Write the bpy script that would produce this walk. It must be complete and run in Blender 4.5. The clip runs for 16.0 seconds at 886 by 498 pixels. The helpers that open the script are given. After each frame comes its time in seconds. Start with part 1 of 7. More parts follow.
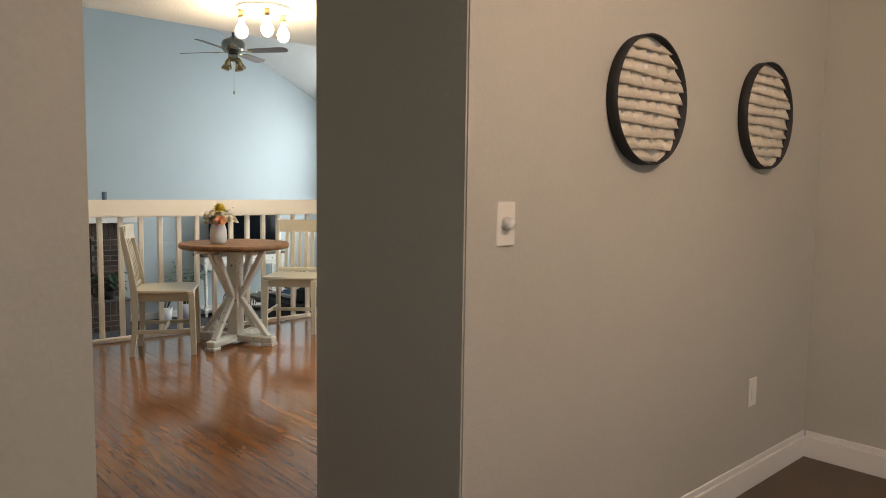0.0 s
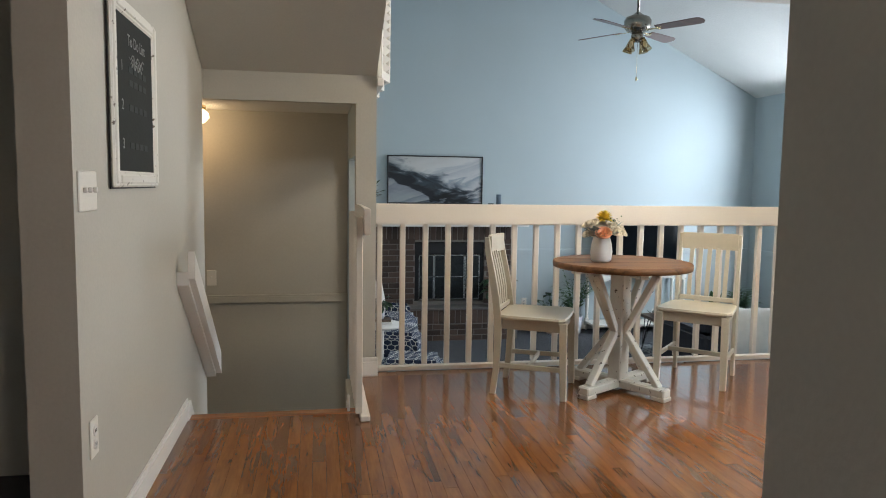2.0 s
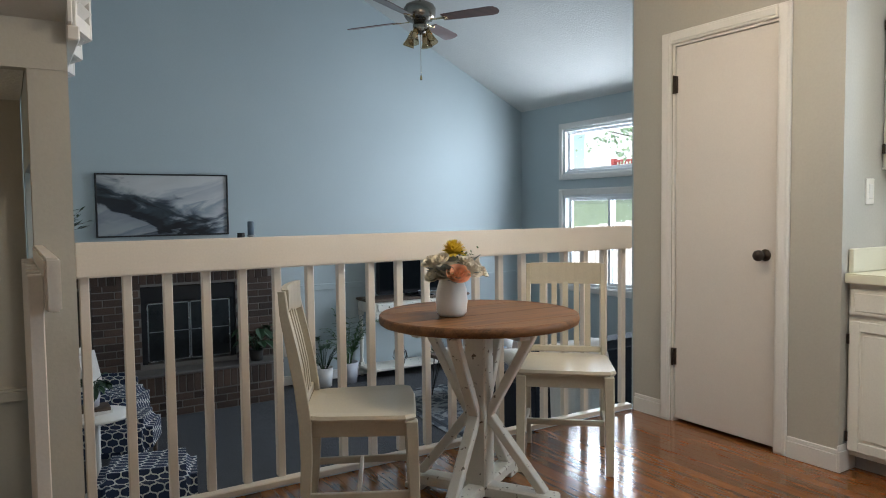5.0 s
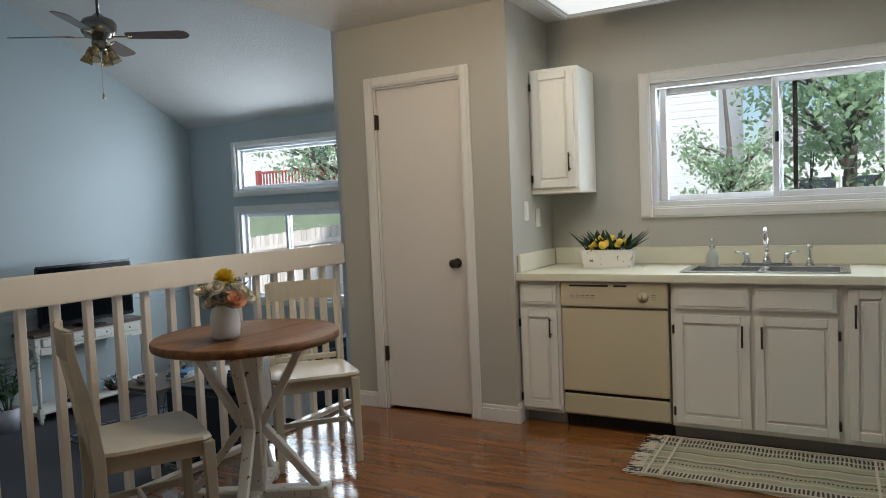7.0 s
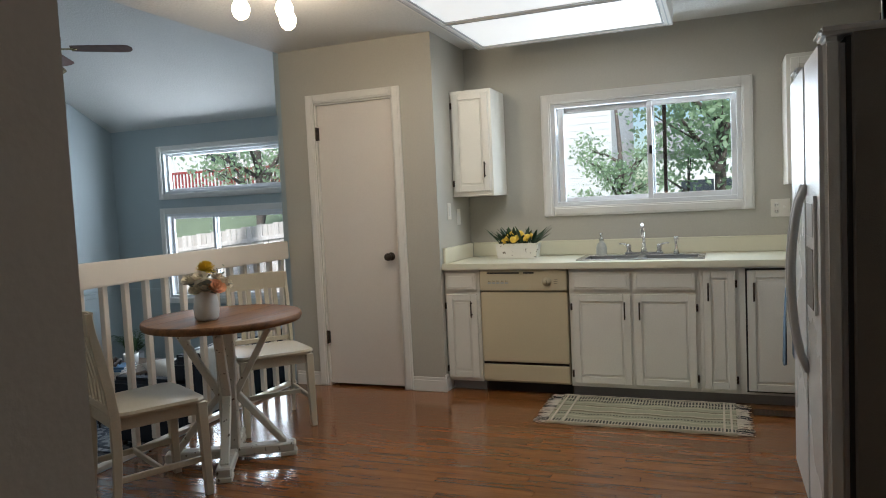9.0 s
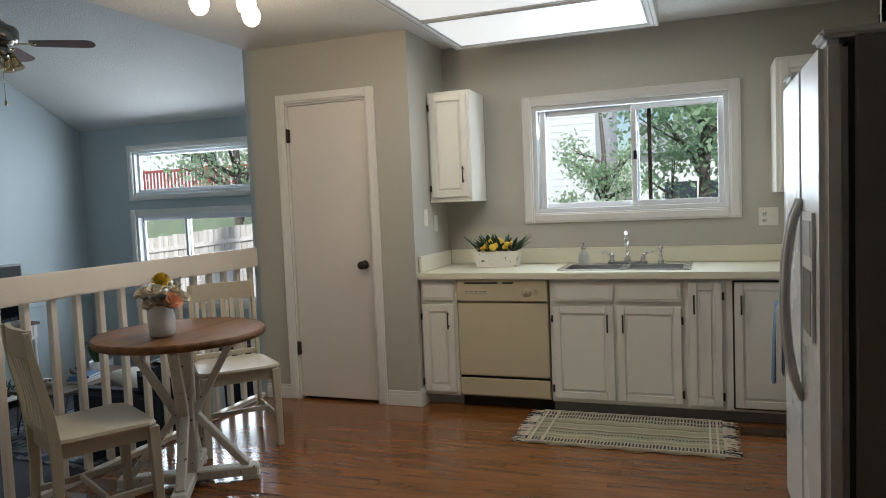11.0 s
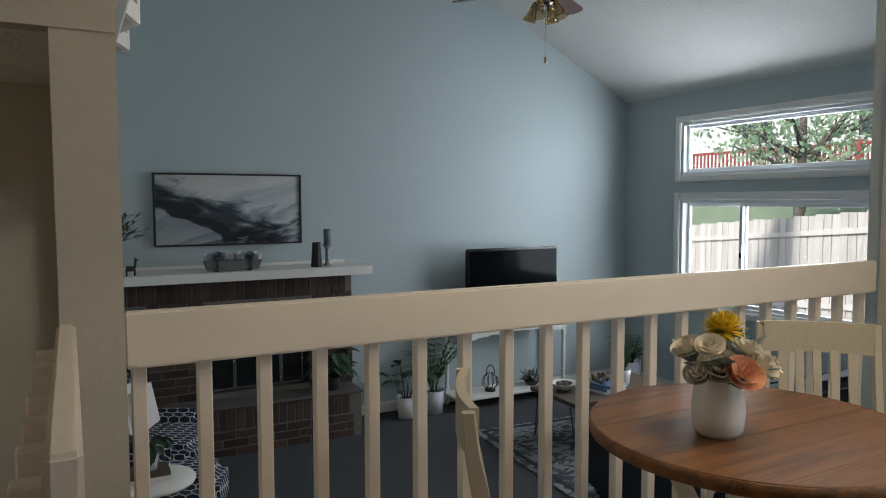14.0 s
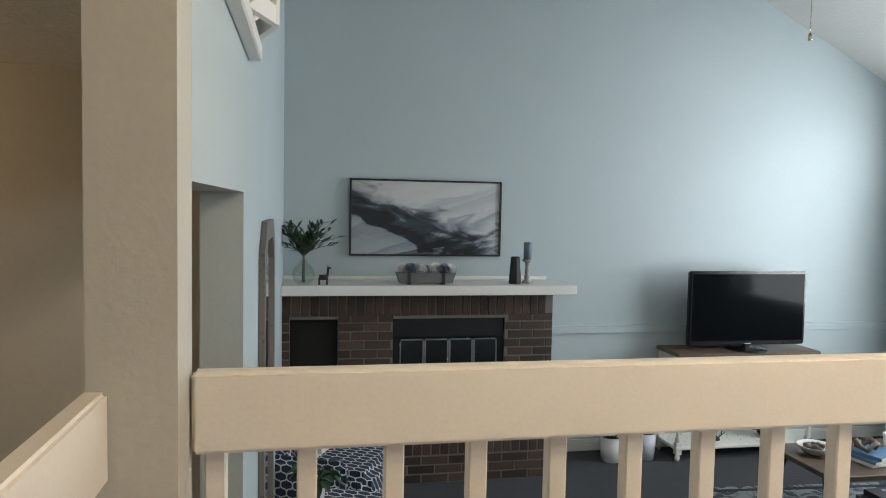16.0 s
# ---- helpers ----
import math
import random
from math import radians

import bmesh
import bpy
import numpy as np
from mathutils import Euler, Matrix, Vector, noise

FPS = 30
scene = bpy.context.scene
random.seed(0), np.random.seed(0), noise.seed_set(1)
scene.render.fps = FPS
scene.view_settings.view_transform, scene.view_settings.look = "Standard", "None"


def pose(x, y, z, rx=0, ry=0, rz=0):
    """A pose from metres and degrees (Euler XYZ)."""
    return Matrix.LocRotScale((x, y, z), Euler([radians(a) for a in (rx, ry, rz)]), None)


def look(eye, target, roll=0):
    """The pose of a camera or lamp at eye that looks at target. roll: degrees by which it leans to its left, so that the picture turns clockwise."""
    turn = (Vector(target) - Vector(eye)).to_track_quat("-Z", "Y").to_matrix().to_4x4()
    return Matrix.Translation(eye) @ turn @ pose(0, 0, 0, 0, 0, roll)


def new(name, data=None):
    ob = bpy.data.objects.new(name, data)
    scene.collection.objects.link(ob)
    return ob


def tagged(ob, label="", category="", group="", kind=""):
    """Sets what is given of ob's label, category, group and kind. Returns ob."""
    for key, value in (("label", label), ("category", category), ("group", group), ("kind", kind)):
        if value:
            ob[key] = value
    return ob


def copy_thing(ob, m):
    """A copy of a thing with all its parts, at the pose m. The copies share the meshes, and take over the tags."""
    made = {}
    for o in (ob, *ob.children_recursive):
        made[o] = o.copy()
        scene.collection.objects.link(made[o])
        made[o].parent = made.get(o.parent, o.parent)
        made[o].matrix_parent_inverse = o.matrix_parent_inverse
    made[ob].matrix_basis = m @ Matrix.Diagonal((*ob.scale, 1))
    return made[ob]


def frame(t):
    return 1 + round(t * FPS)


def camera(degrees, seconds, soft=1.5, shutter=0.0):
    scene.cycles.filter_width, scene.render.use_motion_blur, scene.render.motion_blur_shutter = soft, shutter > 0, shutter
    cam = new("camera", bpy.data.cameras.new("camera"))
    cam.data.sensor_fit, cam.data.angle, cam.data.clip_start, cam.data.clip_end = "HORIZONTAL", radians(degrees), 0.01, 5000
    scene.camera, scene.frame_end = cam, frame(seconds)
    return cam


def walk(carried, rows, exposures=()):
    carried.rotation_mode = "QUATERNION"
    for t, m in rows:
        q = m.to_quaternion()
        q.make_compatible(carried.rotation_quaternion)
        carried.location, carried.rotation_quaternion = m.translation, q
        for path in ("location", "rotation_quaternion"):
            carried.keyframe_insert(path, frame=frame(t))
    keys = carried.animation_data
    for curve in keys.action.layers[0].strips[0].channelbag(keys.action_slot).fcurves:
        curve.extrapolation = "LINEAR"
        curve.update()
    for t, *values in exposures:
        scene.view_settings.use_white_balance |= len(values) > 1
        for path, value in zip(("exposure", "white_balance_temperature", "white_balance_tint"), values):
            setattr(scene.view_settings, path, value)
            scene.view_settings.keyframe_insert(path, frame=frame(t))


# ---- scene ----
cam = camera(64.4, 16.0, soft=1.0)
PATH = [
    (0, (1.759, 1.472, 1.195), (3.097, 2.948, 1.022), 0.8),
    (0.5, (1.943, 1.718, 1.21), (3.005, 3.403, 1.032), 1.3),
    (1, (2.112, 1.961, 1.196), (2.934, 3.775, 1.018), 1.2),
    (1.5, (2.269, 2.28, 1.2), (2.816, 4.195, 1.014), 0.8),
    (2, (2.393, 2.596, 1.192), (2.744, 4.557, 1.011), 0.8),
    (2.5, (2.482, 2.91, 1.184), (2.742, 4.885, 1.01), 0.6),
    (3, (2.507, 3.213, 1.195), (2.668, 5.2, 1.026), 0.8),
    (3.5, (2.522, 3.51, 1.183), (2.611, 5.501, 1.019), 0.6),
    (4, (2.57, 3.78, 1.181), (2.755, 5.765, 1.027), 0.2),
    (4.5, (2.604, 3.981, 1.175), (3.177, 5.893, 1.041), -0.0),
    (5, (2.546, 4.12, 1.176), (3.596, 5.818, 1.065), -0.7),
    (5.2, (2.497, 4.182, 1.166), (3.777, 5.715, 1.063), -0.8),
    (7.3, (1.75, 4.185, 1.277), (3.516, 5.118, 1.166), -2.4),
    (7.5, (1.65, 4.187, 1.265), (3.435, 5.082, 1.157), -2.4),
    (8, (1.47, 4.147, 1.261), (3.295, 4.958, 1.15), -2.6),
    (8.5, (1.321, 4.067, 1.241), (3.159, 4.848, 1.135), -2.5),
    (9, (1.19, 4.037, 1.28), (3.048, 4.766, 1.156), -2.7),
    (9.5, (1.147, 4.014, 1.255), (3.024, 4.693, 1.133), -2.5),
    (9.7, (1.147, 4.007, 1.249), (3.029, 4.671, 1.125), -2.5),
    (11.8, (1.795, 4.227, 1.364), (3.639, 4.989, 1.218), -2.0),
    (12, (1.911, 4.299, 1.362), (3.688, 5.205, 1.223), -1.7),
    (12.5, (2.127, 4.499, 1.338), (3.695, 5.734, 1.213), -0.9),
    (13, (2.287, 4.764, 1.324), (3.649, 6.223, 1.2), -0.4),
    (13.5, (2.454, 5.024, 1.308), (3.626, 6.639, 1.184), -0.2),
    (14, (2.647, 5.27, 1.323), (3.583, 7.033, 1.187), -0.1),
    (14.5, (2.801, 5.503, 1.332), (3.608, 7.328, 1.197), -0.1),
    (15, (2.909, 5.682, 1.354), (3.664, 7.53, 1.224), -0.0),
    (15.5, (2.992, 5.794, 1.36), (3.648, 7.68, 1.238), 0.3),
    (16, (2.925, 5.86, 1.337), (3.304, 7.82, 1.221), 1.1),
]
EXPOSURES = [(0.0, 0.65, 6700, 10), (1.0, 0.75, 6500, 10), (2.0, 0.75, 6000, 10), (2.5, 0.68, 5950, 10), (3.5, 0.75, 5950, 10), (4.5, 0.6, 5950, 10), (5.0, 0.2, 5900, 10), (7.5, -0.35, 6000, 10), (9.7, -0.3, 5900, 10), (12.0, -0.55, 6050, 10), (13.0, -0.68, 6050, 10), (14.0, -0.25, 6200, 10), (14.5, -0.18, 6300, 10), (15.1, 0.08, 6450, 10), (15.5, 0.2, 6500, 10), (16.0, 0.62, 6450, 10)]
walk(cam, [(t, look(eye, target, roll)) for t, eye, target, roll in PATH], EXPOSURES)


scene.view_settings.exposure = 0.0
# ---- world, sun, large lights ----
world = bpy.data.worlds.new("world")
scene.world = world
world.use_nodes = True
_nt = world.node_tree
_sky = _nt.nodes.new("ShaderNodeTexSky")
_sky.sky_type, _sky.sun_disc = "NISHITA", False
_sky.sun_elevation, _sky.sun_rotation = radians(33), radians(252.6)
_nt.links.new(_sky.outputs[0], _nt.nodes["Background"].inputs[0])
_nt.nodes["Background"].inputs[1].default_value = 0.15


def lamp(name, kind, m, energy, colour, **more):
    data = bpy.data.lights.new(name, kind)
    data.energy, data.color = energy, colour
    for key, value in more.items():
        if key == "size":
            data.size = value
        elif key == "size_y":
            data.shape, data.size_y = "RECTANGLE", value
        elif key == "radius":
            data.shadow_soft_size = value
        elif key == "angle":
            data.angle = radians(value)
    ob = new(name, data)
    ob.matrix_world = m
    return ob


lamp("sun", "SUN", look((0, 0, 0), (0.80, 0.25, -0.55)), 5.0, (1, 0.96, 0.9), angle=3)
lamp("daylight_kitchen_window", "AREA", look((6.40, 4.50, 1.60), (4.0, 4.5, 0.9)), 26, (0.86, 0.95, 1.0), size=1.25, size_y=0.75)
lamp("daylight_living_window", "AREA", look((8.44, 9.40, 0.80), (6.4, 9.40, 0.4)), 62, (0.90, 0.96, 1.0), size=2.2, size_y=1.0)
lamp("daylight_clerestory", "AREA", look((8.44, 9.75, 1.86), (6.4, 9.75, 2.3)), 58, (0.90, 0.96, 1.0), size=1.6, size_y=0.5)
WARM = (1.0, 0.78, 0.55)
lamp("start_room_ceiling_lamp", "POINT", pose(3.3, 1.1, 2.25), 38, (1.0, 0.74, 0.58), radius=0.12)
# Two added fill lights, set in window openings that are invented and unseen.
lamp("fill_front_area", "AREA", look((4.25, -2.65, 1.48), (3.2, 2.0, 1.0)), 5, (0.80, 0.90, 1.0), size=1.2, size_y=1.0)
lamp("fill_side_area", "AREA", look((-0.65, -0.3, 1.48), (2.6, 2.6, 1.2)), 7, (0.80, 0.90, 1.0), size=1.2, size_y=1.0)
lamp("foyer_lamp", "POINT", pose(1.50, 7.78, 1.48), 0.9, (1.0, 0.56, 0.20), radius=0.06)
lamp("kitchen_light_box_lamp", "AREA", pose(5.13, 4.91, 2.405), 24, (1.0, 0.95, 0.84), size=1.3, size_y=1.1)
for _x, _y in ((4.08, 6.16), (4.18, 5.98), (4.36, 6.08)):
    lamp("bulb_glow", "POINT", pose(_x, _y, 2.20), 4.5, WARM, radius=0.035)


# ---- materials ----
def mat(name, colour, rough=0.5, metal=0.0, scale=8.0, vary=0.08, bump=0.02, fine=120.0, coat=0.0, stretch=(1, 1, 1), rand=0.0, dist=0.002):
    """A principled material with large and small variation of colour and a fine relief."""
    m = bpy.data.materials.new(name)
    m.use_nodes = True
    nt = m.node_tree
    n, l = nt.nodes, nt.links
    b = n["Principled BSDF"]
    b.inputs["Metallic"].default_value = metal
    b.inputs["Coat Weight"].default_value = coat
    co = n.new("ShaderNodeTexCoord")
    mp = n.new("ShaderNodeMapping")
    mp.inputs["Scale"].default_value = stretch
    l.new(co.outputs["Object"], mp.inputs[0])
    big, small = n.new("ShaderNodeTexNoise"), n.new("ShaderNodeTexNoise")
    big.inputs["Scale"].default_value, small.inputs["Scale"].default_value = scale, fine
    big.inputs["Detail"].default_value, small.inputs["Detail"].default_value = 4, 3
    l.new(mp.outputs[0], big.inputs[0])
    l.new(mp.outputs[0], small.inputs[0])
    add = n.new("ShaderNodeMath")
    add.operation = "ADD"
    l.new(big.outputs[0], add.inputs[0])
    l.new(small.outputs[0], add.inputs[1])
    top = add.outputs[0]
    if rand:
        info = n.new("ShaderNodeObjectInfo")
        mul = n.new("ShaderNodeMath")
        mul.operation = "MULTIPLY_ADD"
        mul.inputs[1].default_value, mul.inputs[2].default_value = rand, -rand / 2
        l.new(info.outputs["Random"], mul.inputs[0])
        plus = n.new("ShaderNodeMath")
        plus.operation = "ADD"
        l.new(top, plus.inputs[0])
        l.new(mul.outputs[0], plus.inputs[1])
        top = plus.outputs[0]
    ramp = n.new("ShaderNodeMapRange")
    ramp.inputs["From Min"].default_value, ramp.inputs["From Max"].default_value = 0.6, 1.4
    ramp.inputs["To Min"].default_value, ramp.inputs["To Max"].default_value = 1 - vary, 1 + vary
    ramp.clamp = False
    l.new(top, ramp.inputs[0])
    mix = n.new("ShaderNodeVectorMath")
    mix.operation = "SCALE"
    mix.inputs[0].default_value = colour
    l.new(ramp.outputs[0], mix.inputs["Scale"])
    l.new(mix.outputs[0], b.inputs["Base Color"])
    rr = n.new("ShaderNodeMapRange")
    rr.inputs["To Min"].default_value, rr.inputs["To Max"].default_value = max(rough - 0.08, 0.02), min(rough + 0.08, 1)
    l.new(big.outputs[0], rr.inputs[0])
    l.new(rr.outputs[0], b.inputs["Roughness"])
    if bump:
        bp = n.new("ShaderNodeBump")
        bp.inputs["Strength"].default_value, bp.inputs["Distance"].default_value = min(bump * 10, 1), dist
        l.new(small.outputs[0], bp.inputs["Height"])
        l.new(bp.outputs[0], b.inputs["Normal"])
    return m


def glow(name, colour, strength):
    m = mat(name, colour, 0.4, vary=0.02)
    b = m.node_tree.nodes["Principled BSDF"]
    b.inputs["Emission Color"].default_value = (*colour, 1)
    b.inputs["Emission Strength"].default_value = strength
    return m


def clear(name, colour=(0.9, 0.97, 0.96), rough=0.0):
    m = bpy.data.materials.new(name)
    m.use_nodes = True
    n, l = m.node_tree.nodes, m.node_tree.links
    n.remove(n["Principled BSDF"])
    t, g, lw, mx = n.new("ShaderNodeBsdfTransparent"), n.new("ShaderNodeBsdfGlossy"), n.new("ShaderNodeLayerWeight"), n.new("ShaderNodeMixShader")
    pw, fr = n.new("ShaderNodeMath"), n.new("ShaderNodeMath")
    t.inputs[0].default_value = (*colour, 1)
    g.inputs["Roughness"].default_value = rough
    pw.operation, fr.operation = "POWER", "MULTIPLY_ADD"
    pw.inputs[1].default_value, fr.inputs[1].default_value, fr.inputs[2].default_value = 5.0, 0.94, 0.035
    l.new(lw.outputs["Facing"], pw.inputs[0])
    l.new(pw.outputs[0], fr.inputs[0])
    l.new(fr.outputs[0], mx.inputs[0])
    l.new(t.outputs[0], mx.inputs[1])
    l.new(g.outputs[0], mx.inputs[2])
    l.new(mx.outputs[0], n["Material Output"].inputs[0])
    return m


def wood(name, dark, light, rough, coat, along="y", rand=1.0, grain=26.0, bump=0.25, streak=0.35, span=(0.50, 1.08), long=0.06):
    """Oak-like grain along one axis, each piece of its own tone."""
    m = bpy.data.materials.new(name)
    m.use_nodes = True
    n, l = m.node_tree.nodes, m.node_tree.links
    b = n["Principled BSDF"]
    co, info = n.new("ShaderNodeTexCoord"), n.new("ShaderNodeObjectInfo")
    geo = n.new("ShaderNodeNewGeometry")
    mp = n.new("ShaderNodeMapping")
    s = {"x": (long, 1, 1), "y": (1, long, 1), "z": (1, 1, long)}[along]
    mp.inputs["Scale"].default_value = s
    both = n.new("ShaderNodeMath")
    both.operation = "ADD"
    l.new(info.outputs["Random"], both.inputs[0])
    l.new(geo.outputs["Random Per Island"], both.inputs[1])
    fr = n.new("ShaderNodeMath")
    fr.operation = "FRACT"
    l.new(both.outputs[0], fr.inputs[0])
    off = n.new("ShaderNodeVectorMath")
    off.operation = "SCALE"
    off.inputs[0].default_value = (13.0, 7.0, 3.0)
    l.new(fr.outputs[0], off.inputs["Scale"])
    l.new(co.outputs["Object"], mp.inputs[0])
    ad = n.new("ShaderNodeVectorMath")
    l.new(mp.outputs[0], ad.inputs[0])
    l.new(off.outputs[0], ad.inputs[1])
    n1, n2 = n.new("ShaderNodeTexNoise"), n.new("ShaderNodeTexNoise")
    n1.inputs["Scale"].default_value, n1.inputs["Detail"].default_value, n1.inputs["Distortion"].default_value = grain, 6, 1.2
    n2.inputs["Scale"].default_value, n2.inputs["Detail"].default_value = grain * 9, 3
    l.new(ad.outputs[0], n1.inputs[0])
    l.new(ad.outputs[0], n2.inputs[0])
    a = n.new("ShaderNodeMath")
    a.operation = "MULTIPLY_ADD"
    a.inputs[1].default_value = streak
    l.new(n2.outputs[0], a.inputs[0])
    l.new(n1.outputs[0], a.inputs[2])
    r = n.new("ShaderNodeMath")
    r.operation = "MULTIPLY_ADD"
    r.inputs[1].default_value = 0.34 * rand
    l.new(fr.outputs[0], r.inputs[0])
    l.new(a.outputs[0], r.inputs[2])
    ramp = n.new("ShaderNodeValToRGB")
    ramp.color_ramp.elements[0].position, ramp.color_ramp.elements[0].color = span[0], (*dark, 1)
    ramp.color_ramp.elements[1].position, ramp.color_ramp.elements[1].color = span[1], (*light, 1)
    l.new(r.outputs[0], ramp.inputs[0])
    l.new(ramp.outputs[0], b.inputs["Base Color"])
    rr = n.new("ShaderNodeMapRange")
    rr.inputs["To Min"].default_value, rr.inputs["To Max"].default_value = max(rough - 0.03, 0.03), rough + 0.04
    l.new(n1.outputs[0], rr.inputs[0])
    l.new(rr.outputs[0], b.inputs["Roughness"])
    b.inputs["Coat Weight"].default_value, b.inputs["Coat Roughness"].default_value = coat, 0.12
    bp = n.new("ShaderNodeBump")
    bp.inputs["Strength"].default_value, bp.inputs["Distance"].default_value = bump, 0.001
    l.new(a.outputs[0], bp.inputs["Height"])
    l.new(bp.outputs[0], b.inputs["Normal"])
    return m


def worn(name, paint, under, amount=0.42, rough=0.45):
    """Old paint, rubbed through to the wood in spots."""
    m = mat(name, paint, rough, vary=0.05, bump=0.02)
    n, l = m.node_tree.nodes, m.node_tree.links
    b = n["Principled BSDF"]
    src = b.inputs["Base Color"].links[0].from_socket
    co, nz, rp, mx = n.new("ShaderNodeTexCoord"), n.new("ShaderNodeTexNoise"), n.new("ShaderNodeValToRGB"), n.new("ShaderNodeMix")
    mx.data_type = "RGBA"
    nz.inputs["Scale"].default_value, nz.inputs["Detail"].default_value = 38, 7
    rp.color_ramp.elements[0].position, rp.color_ramp.elements[1].position = amount - 0.11, amount - 0.06
    l.new(co.outputs["Object"], nz.inputs[0])
    l.new(nz.outputs[0], rp.inputs[0])
    l.new(rp.outputs[0], mx.inputs["Factor"])
    mx.inputs["A"].default_value = (*under, 1)
    l.new(src, mx.inputs["B"])
    l.new(mx.outputs["Result"], b.inputs["Base Color"])
    return m


WALL = mat("wall_paint_greige", (0.475, 0.455, 0.40), 0.62, scale=1.3, vary=0.05, bump=0.03, fine=90)
WALLB = mat("wall_paint_blue_grey", (0.435, 0.50, 0.52), 0.55, scale=1.1, vary=0.05, bump=0.03, fine=90)
CEIL = mat("ceiling_texture", (0.72, 0.71, 0.68), 0.85, scale=2.0, vary=0.05, bump=0.1, fine=55, dist=0.006)
WHITE = mat("white_trim_paint", (0.78, 0.76, 0.72), 0.38, scale=3, vary=0.04, bump=0.01)
RAIL = mat("cream_rail_paint", (0.76, 0.70, 0.62), 0.36, scale=2.5, vary=0.05, bump=0.015)
CAB = mat("white_cabinet_paint", (0.82, 0.80, 0.73), 0.36, scale=3, vary=0.05, bump=0.015)
DOORP = mat("door_paint", (0.74, 0.69, 0.64), 0.42, scale=2, vary=0.04, bump=0.015)
ALMOND = mat("almond_enamel", (0.62, 0.54, 0.37), 0.33, scale=2, vary=0.03, bump=0.01)
COUNTER = mat("cream_laminate", (0.74, 0.71, 0.56), 0.5, scale=5, vary=0.04, bump=0.005, fine=300)
STEEL = mat("brushed_steel", (0.55, 0.55, 0.54), 0.25, 1.0, scale=20, vary=0.08, bump=0.01)
# Darker copy of the steel; its tone stands for shade inside the bowls.
STEEL_SHADED = mat("shaded_steel_bowl", (0.26, 0.26, 0.26), 0.38, 1.0, scale=20, vary=0.08, bump=0.01)
CHROME = mat("chrome", (0.78, 0.78, 0.78), 0.08, 1.0, vary=0.03, bump=0)
BRASS = mat("brass", (0.62, 0.48, 0.26), 0.22, 1.0, vary=0.08, bump=0)
PEWTER = mat("fan_metal", (0.30, 0.27, 0.23), 0.25, 1.0, vary=0.1, bump=0)
BRONZE = mat("bronze_hardware", (0.06, 0.045, 0.035), 0.35, 0.7, vary=0.15, bump=0)
BLACK = mat("black_plastic", (0.015, 0.015, 0.017), 0.2, vary=0.1, bump=0)
BLACKM = mat("black_matte", (0.02, 0.019, 0.019), 0.7, vary=0.2, bump=0.03)
TOEK = mat("toe_kick_grey", (0.32, 0.32, 0.32), 0.6, vary=0.1)
FRIDGE = mat("white_appliance", (0.70, 0.72, 0.73), 0.28, vary=0.03, scale=2, bump=0.05, fine=260)
FRIDGES = mat("grey_appliance_side", (0.20, 0.19, 0.175), 0.5, vary=0.05, bump=0.08, fine=260)
GREYP = mat("grey_plastic", (0.45, 0.46, 0.47), 0.35, vary=0.05)
PLATE = mat("switch_plate", (0.78, 0.75, 0.68), 0.35, vary=0.03)
VINYL = mat("white_vinyl", (0.78, 0.79, 0.80), 0.35, vary=0.04)
CARPET = mat("blue_grey_carpet", (0.062, 0.064, 0.072), 0.95, scale=6, vary=0.18, bump=0.12, fine=420, dist=0.006)
CARPETB = mat("brown_carpet", (0.15, 0.11, 0.08), 0.95, scale=6, vary=0.18, bump=0.12, fine=420, dist=0.006)
TILE = mat("foyer_tile", (0.45, 0.39, 0.30), 0.4, scale=5, vary=0.12)
OAK = wood("oak_floor", (0.095, 0.034, 0.009), (0.26, 0.098, 0.026), 0.15, 0.35, rand=0.5, grain=12, bump=0.06, streak=0.42, span=(0.48, 1.06), long=0.11)
OAKX = wood("oak_nosing", (0.10, 0.030, 0.010), (0.36, 0.15, 0.055), 0.22, 0.3, along="x")
TOPW = wood("table_top_wood", (0.048, 0.020, 0.007), (0.22, 0.098, 0.032), 0.5, 0.0, along="x", rand=0.5, grain=18, streak=0.55, span=(0.55, 1.08))
DARKW = wood("dark_wood", (0.03, 0.02, 0.015), (0.12, 0.08, 0.055), 0.4, 0.1, along="x")
FENCEW = wood("fence_wood", (0.55, 0.49, 0.43), (0.78, 0.72, 0.66), 0.8, 0, along="z", grain=8)
BLADEW = wood("fan_blade_wood", (0.05, 0.022, 0.018), (0.13, 0.06, 0.045), 0.35, 0.2, along="x", grain=10)
CHAIRP = mat("antique_white_paint", (0.53, 0.48, 0.37), 0.36, scale=6, vary=0.08, bump=0.02)
TABLEP = worn("distressed_white_paint", (0.72, 0.70, 0.63), (0.10, 0.075, 0.05))
FRAMEP = worn("distressed_frame_paint", (0.74, 0.72, 0.66), (0.16, 0.12, 0.09))
MIRRF = worn("weathered_grey_frame", (0.17, 0.155, 0.14), (0.12, 0.10, 0.08), 0.45)
CHALK = mat("chalkboard", (0.011, 0.014, 0.012), 0.85, scale=3, vary=0.4, bump=0.01)
CHALKW = mat("chalk", (0.26, 0.27, 0.26), 0.9, vary=0.3)
CHALKD = mat("faint_chalk", (0.035, 0.042, 0.039), 0.9, vary=0.3)
BRICK = mat("fireplace_brick", (0.062, 0.038, 0.028), 0.8, scale=14, vary=0.35, bump=0.1, fine=90, rand=1.0, dist=0.004)
MORTAR = mat("mortar", (0.16, 0.145, 0.13), 0.95, vary=0.15, bump=0.08)
MIRROR = mat("mirror_glass", (0.85, 0.86, 0.86), 0.02, 1.0, vary=0.0, bump=0)
GLASS = clear("window_glass", (0.97, 0.98, 0.98))
